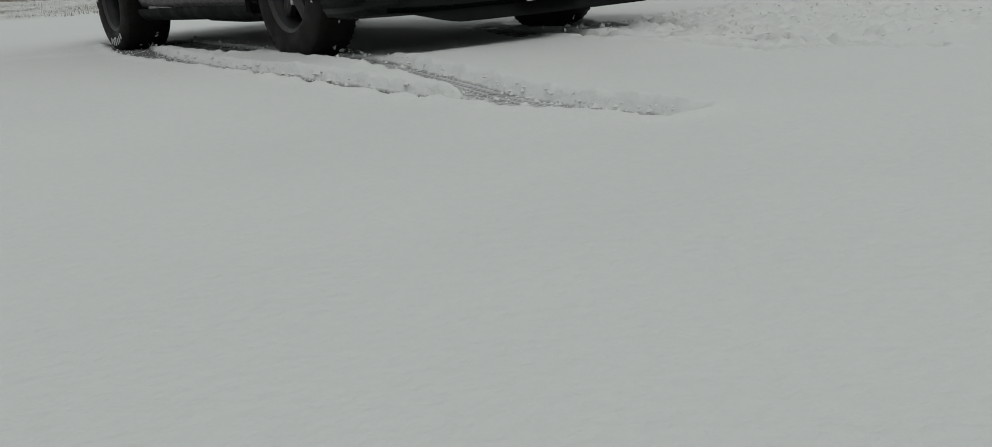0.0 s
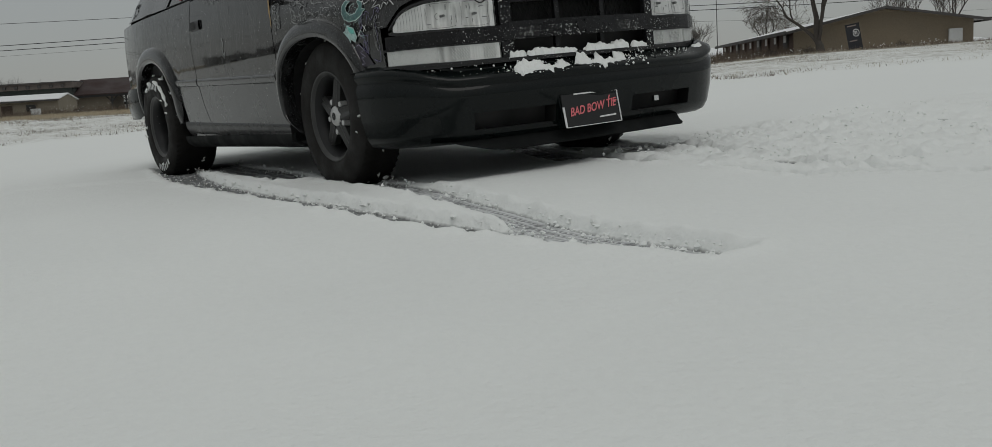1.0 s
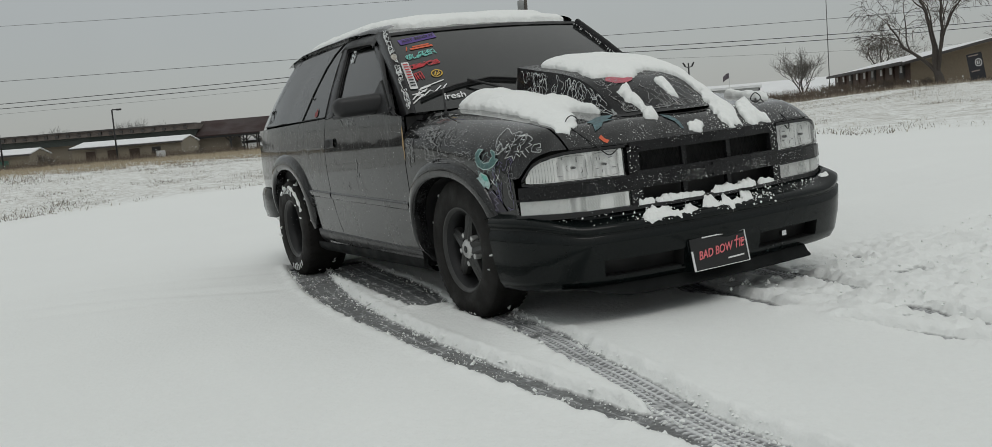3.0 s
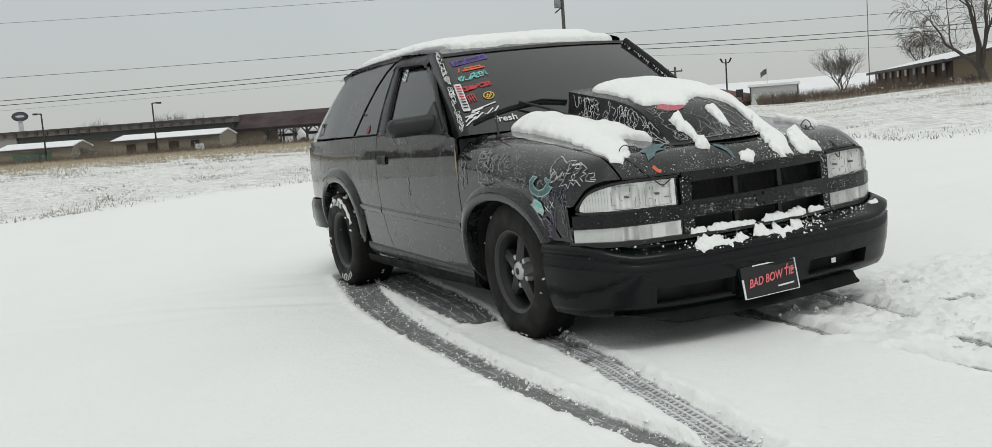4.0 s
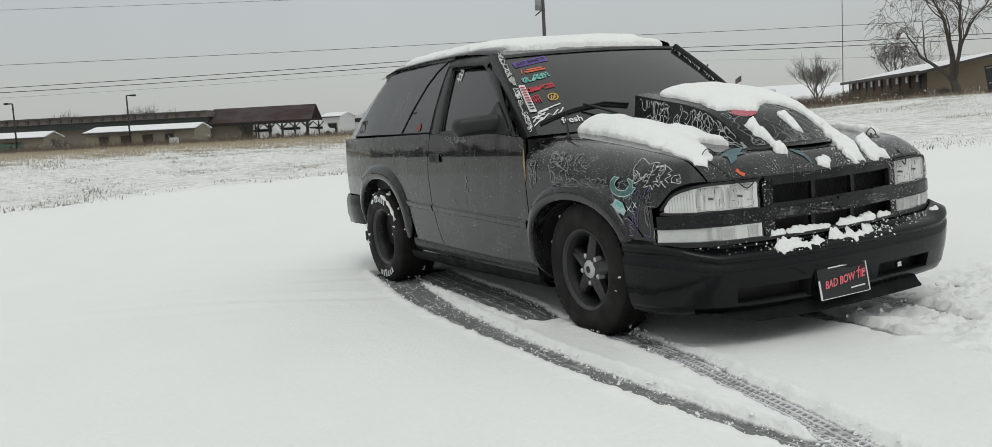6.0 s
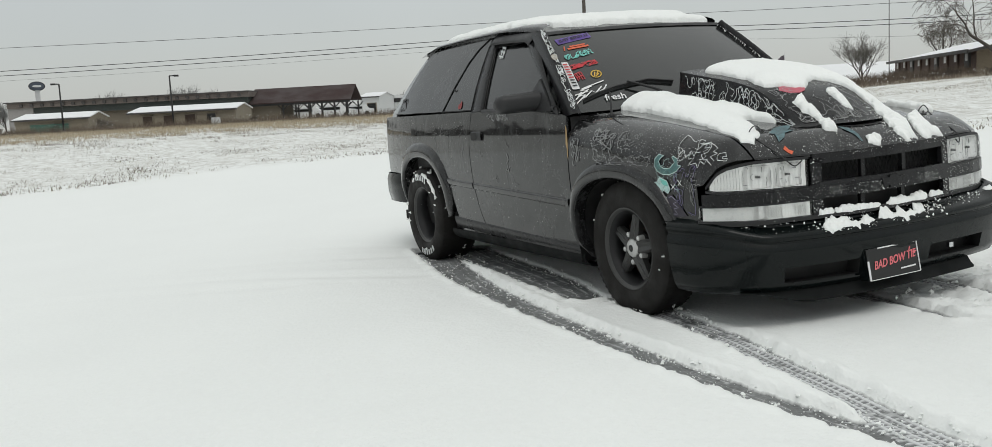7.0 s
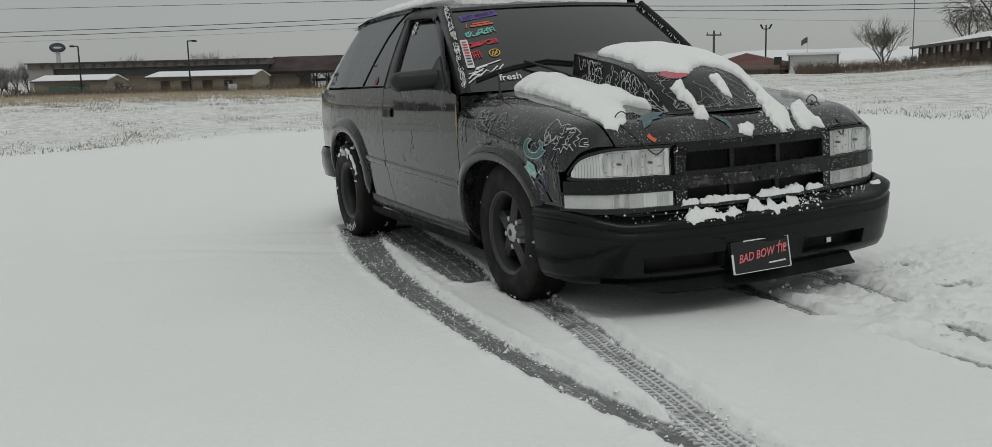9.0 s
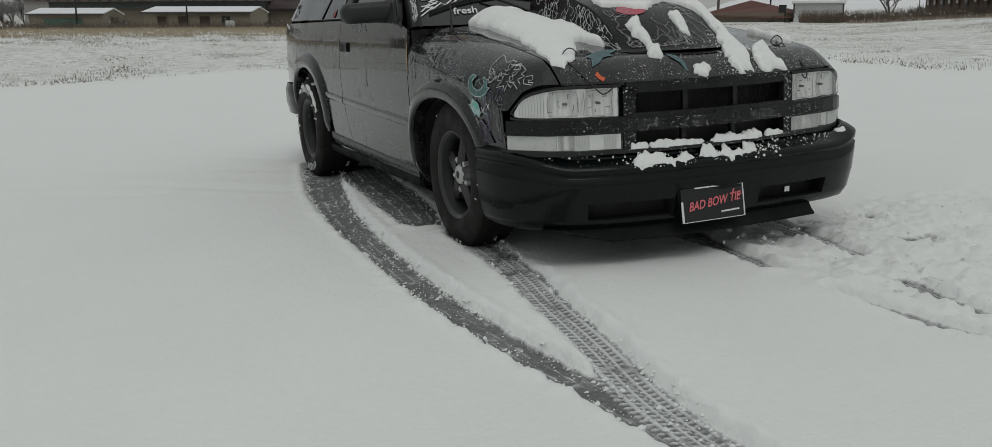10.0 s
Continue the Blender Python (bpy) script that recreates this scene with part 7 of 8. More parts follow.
def frame_from(a, b):
    """Local frame: x from a to b along a wall's foot, y into the building."""
    a, b = Vector(a), Vector(b)
    d = (b - a)
    d.z = 0
    L = d.length
    d.normalize()
    n = Vector((-d.y, d.x, 0))
    m = Matrix(((d.x, n.x, 0, a.x), (d.y, n.y, 0, a.y), (0, 0, 1, a.z), (0, 0, 0, 1)))
    return m, L


def box_part(name, parent, material, x0, x1, y0, y1, z0, z1, label=""):
    g = Geo()
    g.box(x0, x1, y0, y1, z0, z1)
    return g.obj(name, material, parent, label, smooth=False)


def opening(parent, x, w, z0, z1, material, name="window"):
    """A window or doorway with a frame, set into the wall's face."""
    fr = box_part(name, parent, STUCCO_D, x - w / 2 - 0.1, x + w / 2 + 0.1, -0.10, 0.05, z0 - 0.08, z1 + 0.1)
    box_part("pane", fr, material, x - w / 2, x + w / 2, -0.13, -0.09, z0, z1)
    return fr


def low_building(az0, d0, az1, d1, h, depth, label, openings=(), z=None, wall=None, rise=0.55):
    a, b = at_az(az0, d0, z), at_az(az1, d1, z)
    a.z = b.z = min(a.z, b.z)
    m, L = frame_from(a, b)
    bl = tagged(new("building"), label, "building")
    bl.matrix_world = m
    box_part("wall", bl, wall or STUCCO, 0, L, 0, depth, -1.0, h)
    # shallow snowy roof: eave to the front, ridge half way
    g = Geo()
    g.v = [(-0.15, -0.3, h), (L + 0.15, -0.3, h), (L + 0.15, depth / 2, h + rise), (-0.15, depth / 2, h + rise), (-0.15, depth + 0.3, h), (L + 0.15, depth + 0.3, h)]
    g.v += [(x, y, z + 0.10) for x, y, z in g.v]
    g.f = [(6, 7, 8, 9), (9, 8, 11, 10), (0, 1, 7, 6), (4, 5, 11, 10), (0, 3, 2, 1), (3, 4, 5, 2), (0, 6, 9, 3), (3, 9, 10, 4), (1, 2, 8, 7), (2, 5, 11, 8)]
    g.obj("roof", ROOF_S, bl, "snow-covered roof", smooth=False)
    g = Geo()
    g.bar((-0.2, -0.36, h - 0.02), (L + 0.2, -0.36, h - 0.02), 0.06, 0.14)
    g.obj("gutter", ROOF_D, bl, smooth=False)
    for x in (0, L):
        g = Geo()
        g.face([(x, 0, h), (x, depth, h), (x, depth / 2, h + rise)])
        g.obj("gable", wall or STUCCO, bl, smooth=False)
    for f, w, z0, z1, mt, nm in openings:
        opening(bl, f * L, w, z0, z1, mt, nm)
    return bl


# long low dealership hall with a raised flat roof
a, b = at_az(-0.93, 118), at_az(11.5, 109)
a.z = b.z = 0.26
m, L = frame_from(a, b)
hall = tagged(new("hall"), "long low tan hall with dark upper wall and flat roof", "building")
hall.matrix_world = m
box_part("wall", hall, STUCCO_D, 0, L, 0, 20, -1, 2.2)
box_part("upper_wall", hall, mat("dark_grey_green_wall", (0.055, 0.065, 0.06), 0.8, 0, 0.2, 0.4, 5), 2.6, L - 0.2, -0.6, 19, 2.0, 2.75)
box_part("fascia", hall, mat("grey_brown_fascia", (0.17, 0.145, 0.13), 0.8, 0, 0.15, 0.5, 6), -0.1, L, -1.0, 20, 2.74, 3.32)
box_part("end_wall", hall, mat("grey_wall", (0.30, 0.29, 0.28), 0.8), -0.12, 2.6, -0.8, 0.2, -1, 3.30)
opening(hall, 1.3, 1.6, 1.1, 2.0, WIN_D)
for k in range(22):
    f = lerp(1.5, L - 1.0, k / 21)
    box_part("bracket", hall, ROOF_D, f - 0.16, f + 0.16, -1.2, -0.98, 2.85, 3.15)
box_part("roof_edge", hall, ROOF_D, -0.3, L, -1.3, 20, 3.30, 3.42)

# open red-roofed canopy at its end
a2 = at_az(11.5, 109)
b2 = at_az(16.9, 106.9)
a2.z = b2.z = 0.05
m, L2 = frame_from(a2, b2)
canopy = tagged(new("canopy"), "open-sided canopy with a rusty red metal roof on posts", "canopy")
canopy.matrix_world = m
g = Geo()
g.v = [(-0.5, -0.6, 2.05), (L2 + 0.6, -0.6, 2.05), (L2 + 0.6, 4, 3.75), (-0.5, 4, 3.70), (-0.5, 8.6, 2.05), (L2 + 0.6, 8.6, 2.05)]
g.v += [(x, y, z + 0.12) for x, y, z in g.v]
g.f = [(6, 7, 8, 9), (9, 8, 11, 10), (0, 1, 7, 6), (4, 5, 11, 10), (0, 3, 2, 1), (3, 4, 5, 2), (0, 6, 9, 3), (3, 9, 10, 4), (1, 2, 8, 7), (2, 5, 11, 8)]
g.obj("roof", ROOF_R, canopy, "rusty red sheet-metal roof", smooth=False)
g = Geo()
g.bar((-0.5, -0.4, 1.95), (L2 + 0.5, -0.4, 1.95), 0.2, 0.22)
g.obj("beam", STEEL_D, canopy, smooth=False)
box_part("end_wall", canopy, STUCCO_D, -0.6, 3.1, 0.4, 7, -1, 2.4)
for k in range(6):
    for y in (-0.3, 8):
        x = lerp(3.5, L2 + 0.2, k / 5)
        g = Geo()
        g.bar((x, y, -1), (x, y, 2.0), 0.16, 0.16, up=(0, 1, 0))
        for e in (-1, 1):
            g.bar((x, y, 1.3), (x + e * 0.6, y, 1.9), 0.1, 0.12, up=(0, 1, 0))
        g.obj("post", STEEL_D, canopy, smooth=False)
# parked white vans and stock behind the canopy
for az, d, w, h in ((13.5, 128, 5.0, 1.5), (15.0, 131, 5.5, 1.6), (16.6, 133, 4.5, 1.5), (19.4, 140, 5.0, 2.6)):
    p = at_az(az, d)
    m, L = frame_from(p, p + Vector((w * 0.92, -w * 0.38, 0)))
    van = tagged(new("van"), "white parked van far behind the canopy", "van", group="parked vans")
    van.matrix_world = m
    g = Geo()
    g.v = [(0, 0, 0.3), (w, 0, 0.3), (w, 0, h * 0.62), (w * 0.86, 0.1, h * 0.66), (w * 0.74, 0.15, h), (0, 0.1, h)]
    g.v += [(x, 2.0 - y, z) for x, y, z in g.v]
    g.f = [(0, 1, 2, 3, 4, 5)[::-1], (6, 7, 8, 9, 10, 11)] + [(i, (i + 1) % 6, 6 + (i + 1) % 6, 6 + i) for i in range(6)]
    g.obj("body", WHITE_W, van, smooth=False)
    box_part("side_window", van, WIN_D, w * 0.1, w * 0.66, -0.03, 0.0, h * 0.62, h * 0.85)
    for fx in (0.18, 0.8):
        g = Geo()
        g.tube([(w * fx, -0.05, 0.33), (w * fx, 0.2, 0.33)], 0.33, 14)
        g.obj("wheel", STEEL_D, van)

low_building(-0.96, 100.6, 2.70, 99.0, 1.45, 9, "small tan outbuilding with a snowy roof and green panel", ((0.45, 3.2, 0.0, 1.0, GREEN, "panel"), (0.62, 1.4, 0.0, 1.0, GREEN, "panel")))
low_building(4.81, 99.4, 10.54, 97.0, 1.60, 9, "tan outbuilding with a snowy roof and boarded doorways", ((0.17, 0.85, 0.35, 1.25, DOOR_B, "window"), (0.37, 0.95, -0.2, 1.25, DOOR_B, "door"), (0.57, 0.95, 0.25, 1.25, DOOR_B, "window"), (0.77, 0.8, 0.6, 1.25, WIN_D, "window")))
low_building(17.8, 134.5, 18.9, 133.5, 2.5, 6, "small white house with a snowy roof behind the canopy", ((0.6, 1.2, 0.4, 1.6, WIN_D, "window"),), wall=WHITE_W)
# white crate by its wall
p = at_az(9.4, 93.5)
g = Geo()
g.box(-0.35, 0.35, -0.4, 0.4, -0.2, 0.85)
ob = g.obj("crate", WHITE_W, None, smooth=False)
ob.location = p
tagged(ob, "pale box standing by the outbuilding's wall", "crate")


# roadside pole sign: a plain blue oval
def pole_sign(az, d):
    p = at_az(az, d)
    s_ = tagged(new("pole_sign"), "tall blue oval sign on a white post", "sign")
    s_.matrix_world = Matrix.Translation(p) @ Matrix.Rotation(radians(-az), 4, "Z")
    g = Geo()
    g.box(-0.25, 0.25, -0.25, 0.25, -1, 4.8)
    g.obj("post", WHITE_W, s_, smooth=False)
    for nm, rx, rz, y, mt in (("rim", 0.84, 0.52, 0.0, STEEL_D), ("face", 0.76, 0.44, -0.24, BLUE), ("emblem_bar", 0.46, 0.12, -0.30, WHITE_W)):
        g = Geo()
        ringf = [(rx * math.cos(t), rz * math.sin(t)) for t in np.linspace(0, 2 * math.pi, 33)[:-1]]
        g.v = [(x, y - 0.2, 5.25 + z) for x, z in ringf] + [(x, y + 0.2, 5.25 + z) for x, z in ringf]
        g.f = [tuple(range(32)), tuple(range(63, 31, -1))] + [(i, (i + 1) % 32, 32 + (i + 1) % 32, 32 + i) for i in range(32)]
        g.obj(nm, mt, s_, smooth=False)


pole_sign(0.36, 118)


def lamp_post(az, d, h, arm, heads=1):
    p = at_az(az, d)
    l_ = tagged(new("street_lamp"), "dark steel parking-lot lamp post", "street lamp", group="lot lamps")
    l_.matrix_world = Matrix.Translation(p) @ Matrix.Rotation(radians(-az), 4, "Z")
    g = Geo()
    g.tube([(0, 0, -0.5), (0, 0, h)], [0.085, 0.065], 8)
    g.obj("pole", STEEL_D, l_)
    if heads == 1:
        g = Geo()
        g.bar((0, 0, h), (arm, 0, h + 0.02), 0.16, 0.10)
        g.box(min(arm * 0.5, arm * 1.1), max(arm * 0.5, arm * 1.1), -0.2, 0.2, h - 0.08, h + 0.08)
        g.obj("head", STEEL_D, l_, smooth=False)
    else:
        for e in (-1, 1):
            g = Geo()
            g.bar((0, 0, h - 0.4), (e * 0.38, 0, h - 0.3), 0.08, 0.08)
            g.bar((e * 0.30, -0.1, h - 0.30), (e * 0.50, -0.12, h + 0.05), 0.16, 0.14)
            g.obj("floodlight", STEEL_D, l_, smooth=False)
    return l_


lamp_post(1.4, 97, 4.6, -0.65)
lamp_post(7.1, 95, 4.9, 0.75)
lamp_post(40.3, 92, 4.5, 0.4, 2)


# ---- brick house with a long low roof, and the gable wall facing the lot ----
pc, pl_, pr = at_az(52.2, 68), at_az(48.3, 94), at_az(61.3, 70)
zb = 0.9
for v in (pc, pl_, pr):
    v.z = zb
house = tagged(new("house"), "long dark brick house with a tan gable end and snowy roof", "house")
house.matrix_world = Matrix.Identity(4)
mid = (pc + pr) / 2
back = pl_ - pc
eave, peak = 1.95, 2.95
g = Geo()
P = [pc, pr, pr + back, pl_]
g.v = [v + Vector((0, 0, -1)) for v in P] + [v + Vector((0, 0, eave)) for v in P]
g.f = [(0, 3, 7, 4), (2, 1, 5, 6), (3, 2, 6, 7)]
g.obj("brick_wall", BRICK, house, "dark brick side wall", smooth=False)
g = Geo()
g.v = [pc + Vector((0, 0, -1)), pr + Vector((0, 0, -1)), pr + Vector((0, 0, eave)), mid + Vector((0, 0, peak)), pc + Vector((0, 0, eave))]
g.f = [(0, 1, 2, 3, 4)]
g.obj("gable_wall", mat("brown_tan_wall", (0.22, 0.18, 0.13), 0.85, 0, 0.15, 0.6, 12, 0.1, 30), house, "plain tan gable wall", smooth=False)
up = Vector((0, 0, 1))
side = (pr - pc).normalized()
bk_ = back.normalized()
for e, foot in ((-1, pc), (1, pr)):
    g = Geo()
    o = side * e * 0.7
    f0, f1 = foot + o - bk_ * 0.8 + up * (eave - 0.18), foot + o + back + up * (eave - 0.18)
    r0, r1 = mid - bk_ * 0.8 + up * (peak + 0.05), mid + back + up * (peak + 0.05)
    g.v = [f0, f1, r1, r0] + [v + up * 0.06 for v in (f0, f1, r1, r0)]
    g.f = [(0, 1, 2, 3), (4, 5, 6, 7), (0, 4, 7, 3), (1, 2, 6, 5)]
    g.obj("roof", ROOF_S, house, "snow-dusted roof slope", smooth=False)
    g = Geo()
    g.bar(f0 + up * 0.02, f1 + up * 0.02, 0.10, 0.22)
    g.obj("gutter", ROOF_D, house, smooth=False)
    g = Geo()
    g.bar(f0 - up * 0.02 - bk_ * 0.06, r0 - up * 0.02 - bk_ * 0.06, 0.17, 0.10, up=bk_)
    g.obj("barge_board", ROOF_D, house, smooth=False)
for k in range(9):
    t = lerp(0.07, 0.93, k / 8)
    w = new("window")
    w.parent = house
    p = pc + back * t - side * 0.06
    g = Geo()
    g.bar(p - bk_ * 0.55 + up * 1.35, p + bk_ * 0.55 + up * 1.35, 0.14, 1.15)
    g.obj("frame", BRICK if k % 3 else ROOF_D, w, smooth=False)
    g = Geo()
    g.bar(p - bk_ * 0.30 + up * 1.45 - side * 0.06, p + bk_ * 0.30 + up * 1.45 - side * 0.06, 0.06, 0.46)
    g.obj("pane", WIN_L if k not in (3, 6) else mat("dim_window", (0.2, 0.2, 0.19), 0.4), w, smooth=False)
# pale meter box on the gable
p = pc.lerp(pr, 0.90)
g = Geo()
g.bar(p - side * 0.4 + up * 0.9 - bk_ * 0.1, p + side * 0.4 + up * 0.9 - bk_ * 0.1, 0.25, 0.9)
g.obj("meter_box", WHITE_W, house, smooth=False)

# navy site sign on two legs
sp = at_az(55.55, 60)
sign = tagged(new("site_sign"), "navy realty-style signboard on two dark legs", "sign")
sign.matrix_world = Matrix.Translation(sp) @ Matrix.Rotation(radians(-55.35 + 8), 4, "Z") @ Matrix.Translation((0, 0, -0.10)) @ Matrix.Rotation(radians(-9), 4, "Y") @ Matrix.Diagonal((0.92, 1.0, 1.10, 1))
for x in (-0.36, 0.36):
    g = Geo()
    g.bar((x, 0.05, -0.5), (x, 0.05, 1.62), 0.09, 0.09, up=(0, 1, 0))
    g.obj("leg", STEEL_D, sign, smooth=False)
g = Geo()
g.box(-0.42, 0.42, -0.04, 0.04, 0.30, 1.62)
g.obj("board", NAVY, sign, smooth=False)
for x0, x1, z0, z1 in ((-0.32, 0.22, 1.48, 1.54), (-0.30, 0.15, 0.70, 0.76)):
    g = Geo()
    g.box(x0, x1, -0.06, -0.045, z0, z1)
    g.obj("lettering_bar", mat("muted_sign_lettering", (0.25, 0.2, 0.18), 0.6), sign, smooth=False)
g = Geo()
t_ = [radians(15 * k) for k in range(25)]
g.grid([[(0.16 + r * math.cos(t), -0.055, 1.12 + r * math.sin(t)) for r in (0.16, 0.20)] for t in t_])
g.obj("ring", STICKER_W, sign, smooth=False)
for bx, bw in ((0.105, 0.075), (0.205, 0.035)):
    eg = Geo()
    eg.bar((bx, -0.055, 1.04), (bx, -0.055, 1.20), 0.004, bw, up=(1, 0, 0))
    eg.obj("emblem_bar", STICKER_W, sign, smooth=False)

# white trailer-like building, snowy slope behind, flag, mast, red roof
a, b = at_az(41.6, 84), at_az(44.2, 84)
m, L = frame_from(a, b)
tr = tagged(new("site_office"), "low white flat-roofed cabin with snow on its roof", "cabin")
tr.matrix_world = m
box_part("wall", tr, WHITE_W, 0, L, 0, 5, -1, 1.60)
box_part("roof", tr, ROOF_S, -0.2, L + 0.2, -0.3, 5.2, 1.60, 1.80)
box_part("front_band", tr, mat("grey_band", (0.48, 0.49, 0.49), 0.7), -0.05, L + 0.05, -0.08, 0.0, 1.0, 1.55)
for x in (0.0, L):
    box_part("end_post", tr, ROOF_D, x - 0.06, x + 0.06, -0.12, 0.0, 0.4, 1.55)
box_part("door", tr, WIN_D, -1.2, -0.6, 0.0, 0.3, -0.5, 1.5)
a, b = at_az(36.6, 86), at_az(40.1, 82)
m, L = frame_from(a, b)
rh = tagged(new("barn"), "small barn with a dull red pitched roof", "barn")
rh.matrix_world = m
box_part("wall", rh, STUCCO_D, 0, L, 0, 8, -1, 0.9)
g = Geo()
g.v = [(-0.4, -0.4, 0.7), (L + 0.4, -0.4, 0.5), (L * 0.62, 4, 1.5), (L * 0.30, 4, 2.0), (-0.4, 8.4, 0.7), (L + 0.4, 8.4, 0.5)]
g.f = [(0, 1, 2, 3), (3, 2, 5, 4), (0, 3, 4), (1, 5, 2)]
g.obj("roof", RED_H, rh, "dull red pitched roof", smooth=False)
# snow-covered rise behind them
g = Geo()
rows = []
for k in range(31):
    az = lerp(35, 66, k / 30)
    top = 2.2 * sm(0, 4, k) * sm(30, 22, k) * (1 + 0.04 * nz_at(k * 0.3, 0, 1, 5))
    rows.append([at_az(az, 116, 0.3), at_az(az, 122, 0.9 + top * 0.6), at_az(az, 128, 1.35 + top), at_az(az, 170, 0.5 + top)])
g.grid(rows)
tagged(g.obj("snow_bank", ROOF_S, None), "broad snow-covered rise behind the field", "snow bank", kind="structure")
g = Geo()
pm = at_az(48.0, 96)
g.tube([pm + Vector((0, 0, -1)), pm + Vector((0, 0, 16))], [0.05, 0.035], 6)
tagged(g.obj("radio_mast", mat("grey_mast_steel", (0.16, 0.16, 0.16), 0.6), None), "thin tall grey radio mast", "mast")
pf = at_az(42.55, 120)
fl = tagged(new("flagpole"), "flag drooping from a thin pole", "flagpole")
fl.location = pf
g = Geo()
g.tube([(0, 0, -1), (0, 0, 4.5)], 0.05, 6)
g.obj("pole", WHITE_W, fl)
g = Geo()
g.grid([[(-1.15 * u, 0.15 * math.sin(5 * u), 4.2 - 0.45 * u - 0.65 * v) for v in (0, 0.5, 1)] for u in np.linspace(0, 1, 8)])
g.obj("flag", mat("dark_striped_cloth", (0.10, 0.085, 0.10), 0.8, 0, 0.6, 3, 9), fl, "faded striped flag")


# ---- utility poles and overhead lines ----
def utility_pole(p, h, label, transformer=False):
    u_ = tagged(new("utility_pole"), label, "utility pole", group="line poles")
    u_.location = p
    g = Geo()
    g.tube([(0, 0, -1), (0, 0, h)], [0.17, 0.12], 8)
    g.obj("pole", WOOD_P, u_)
    g = Geo()
    g.bar((-1.0, 0, h - 0.5), (1.0, 0, h - 0.5), 0.12, 0.14)
    g.obj("crossarm", WOOD_P, u_, smooth=False)
    for x in (-0.9, 0.0, 0.9):
        g = Geo()
        g.tube([(x, 0, h - 0.43), (x, 0, h - 0.18)], [0.05, 0.03], 6)
        g.obj("insulator", STEEL_D, u_)
    if transformer:
        g = Geo()
        g.lathe([(0, 0.02), (0, 0.26), (0.85, 0.26), (0.92, 0.15), (0.95, 0.01)], axis="z", n=14, c=(-0.5, -0.1, 9.0))
        g.obj("transformer", mat("grey_transformer", (0.25, 0.26, 0.26), 0.5), u_)
        g = Geo()
        g.bar((-0.75, -0.05, 8.6), (0.1, -0.05, 9.2), 0.08, 0.08)
        g.obj("brace", STEEL_D, u_, smooth=False)


P_MID = at_az(31.1, 76)
POLES = [P_MID + Vector((-99, 55, 0)), P_MID, P_MID + Vector((60, -33.4, 0))]
for k, p in enumerate(POLES):
    utility_pole(p, 13.2, "weathered wooden utility pole with crossarm and transformer" if k == 1 else "weathered wooden utility pole with crossarm", k == 1)
utility_pole(at_az(37.4, 112), 5.0, "short wooden utility pole far off")


def overhead(z0, z1, z2, sag, r, label):
    for (p, za), (q, zb_) in zip(((POLES[0], z0), (POLES[1], z1)), ((POLES[1], z1), (POLES[2], z2))):
        g = Geo()
        pts = []
        for k in range(29):
            t = k / 28
            v = p.lerp(q, t)
            v.z = lerp(za, zb_, t) - sag * 4 * t * (1 - t)
            pts.append(v)
        g.tube(pts, r, 4, cap=False)
        tagged(g.obj("power_line", WIRE, None), label, "power line", group="overhead lines")


overhead(13.4, 10.9, 11.2, 0.2, 0.014, "thin overhead power line")
overhead(8.6, 7.2, 7.55, 0.38, 0.020, "overhead cable between poles")
overhead(6.45, 6.28, 6.85, 0.80, 0.030, "thick overhead cable between poles")
overhead(6.05, 5.93, 6.45, 0.80, 0.030, "thick overhead cable between poles")
overhead(5.7, 5.55, 4.6, 0.85, 0.009, "thin overhead cable between poles")

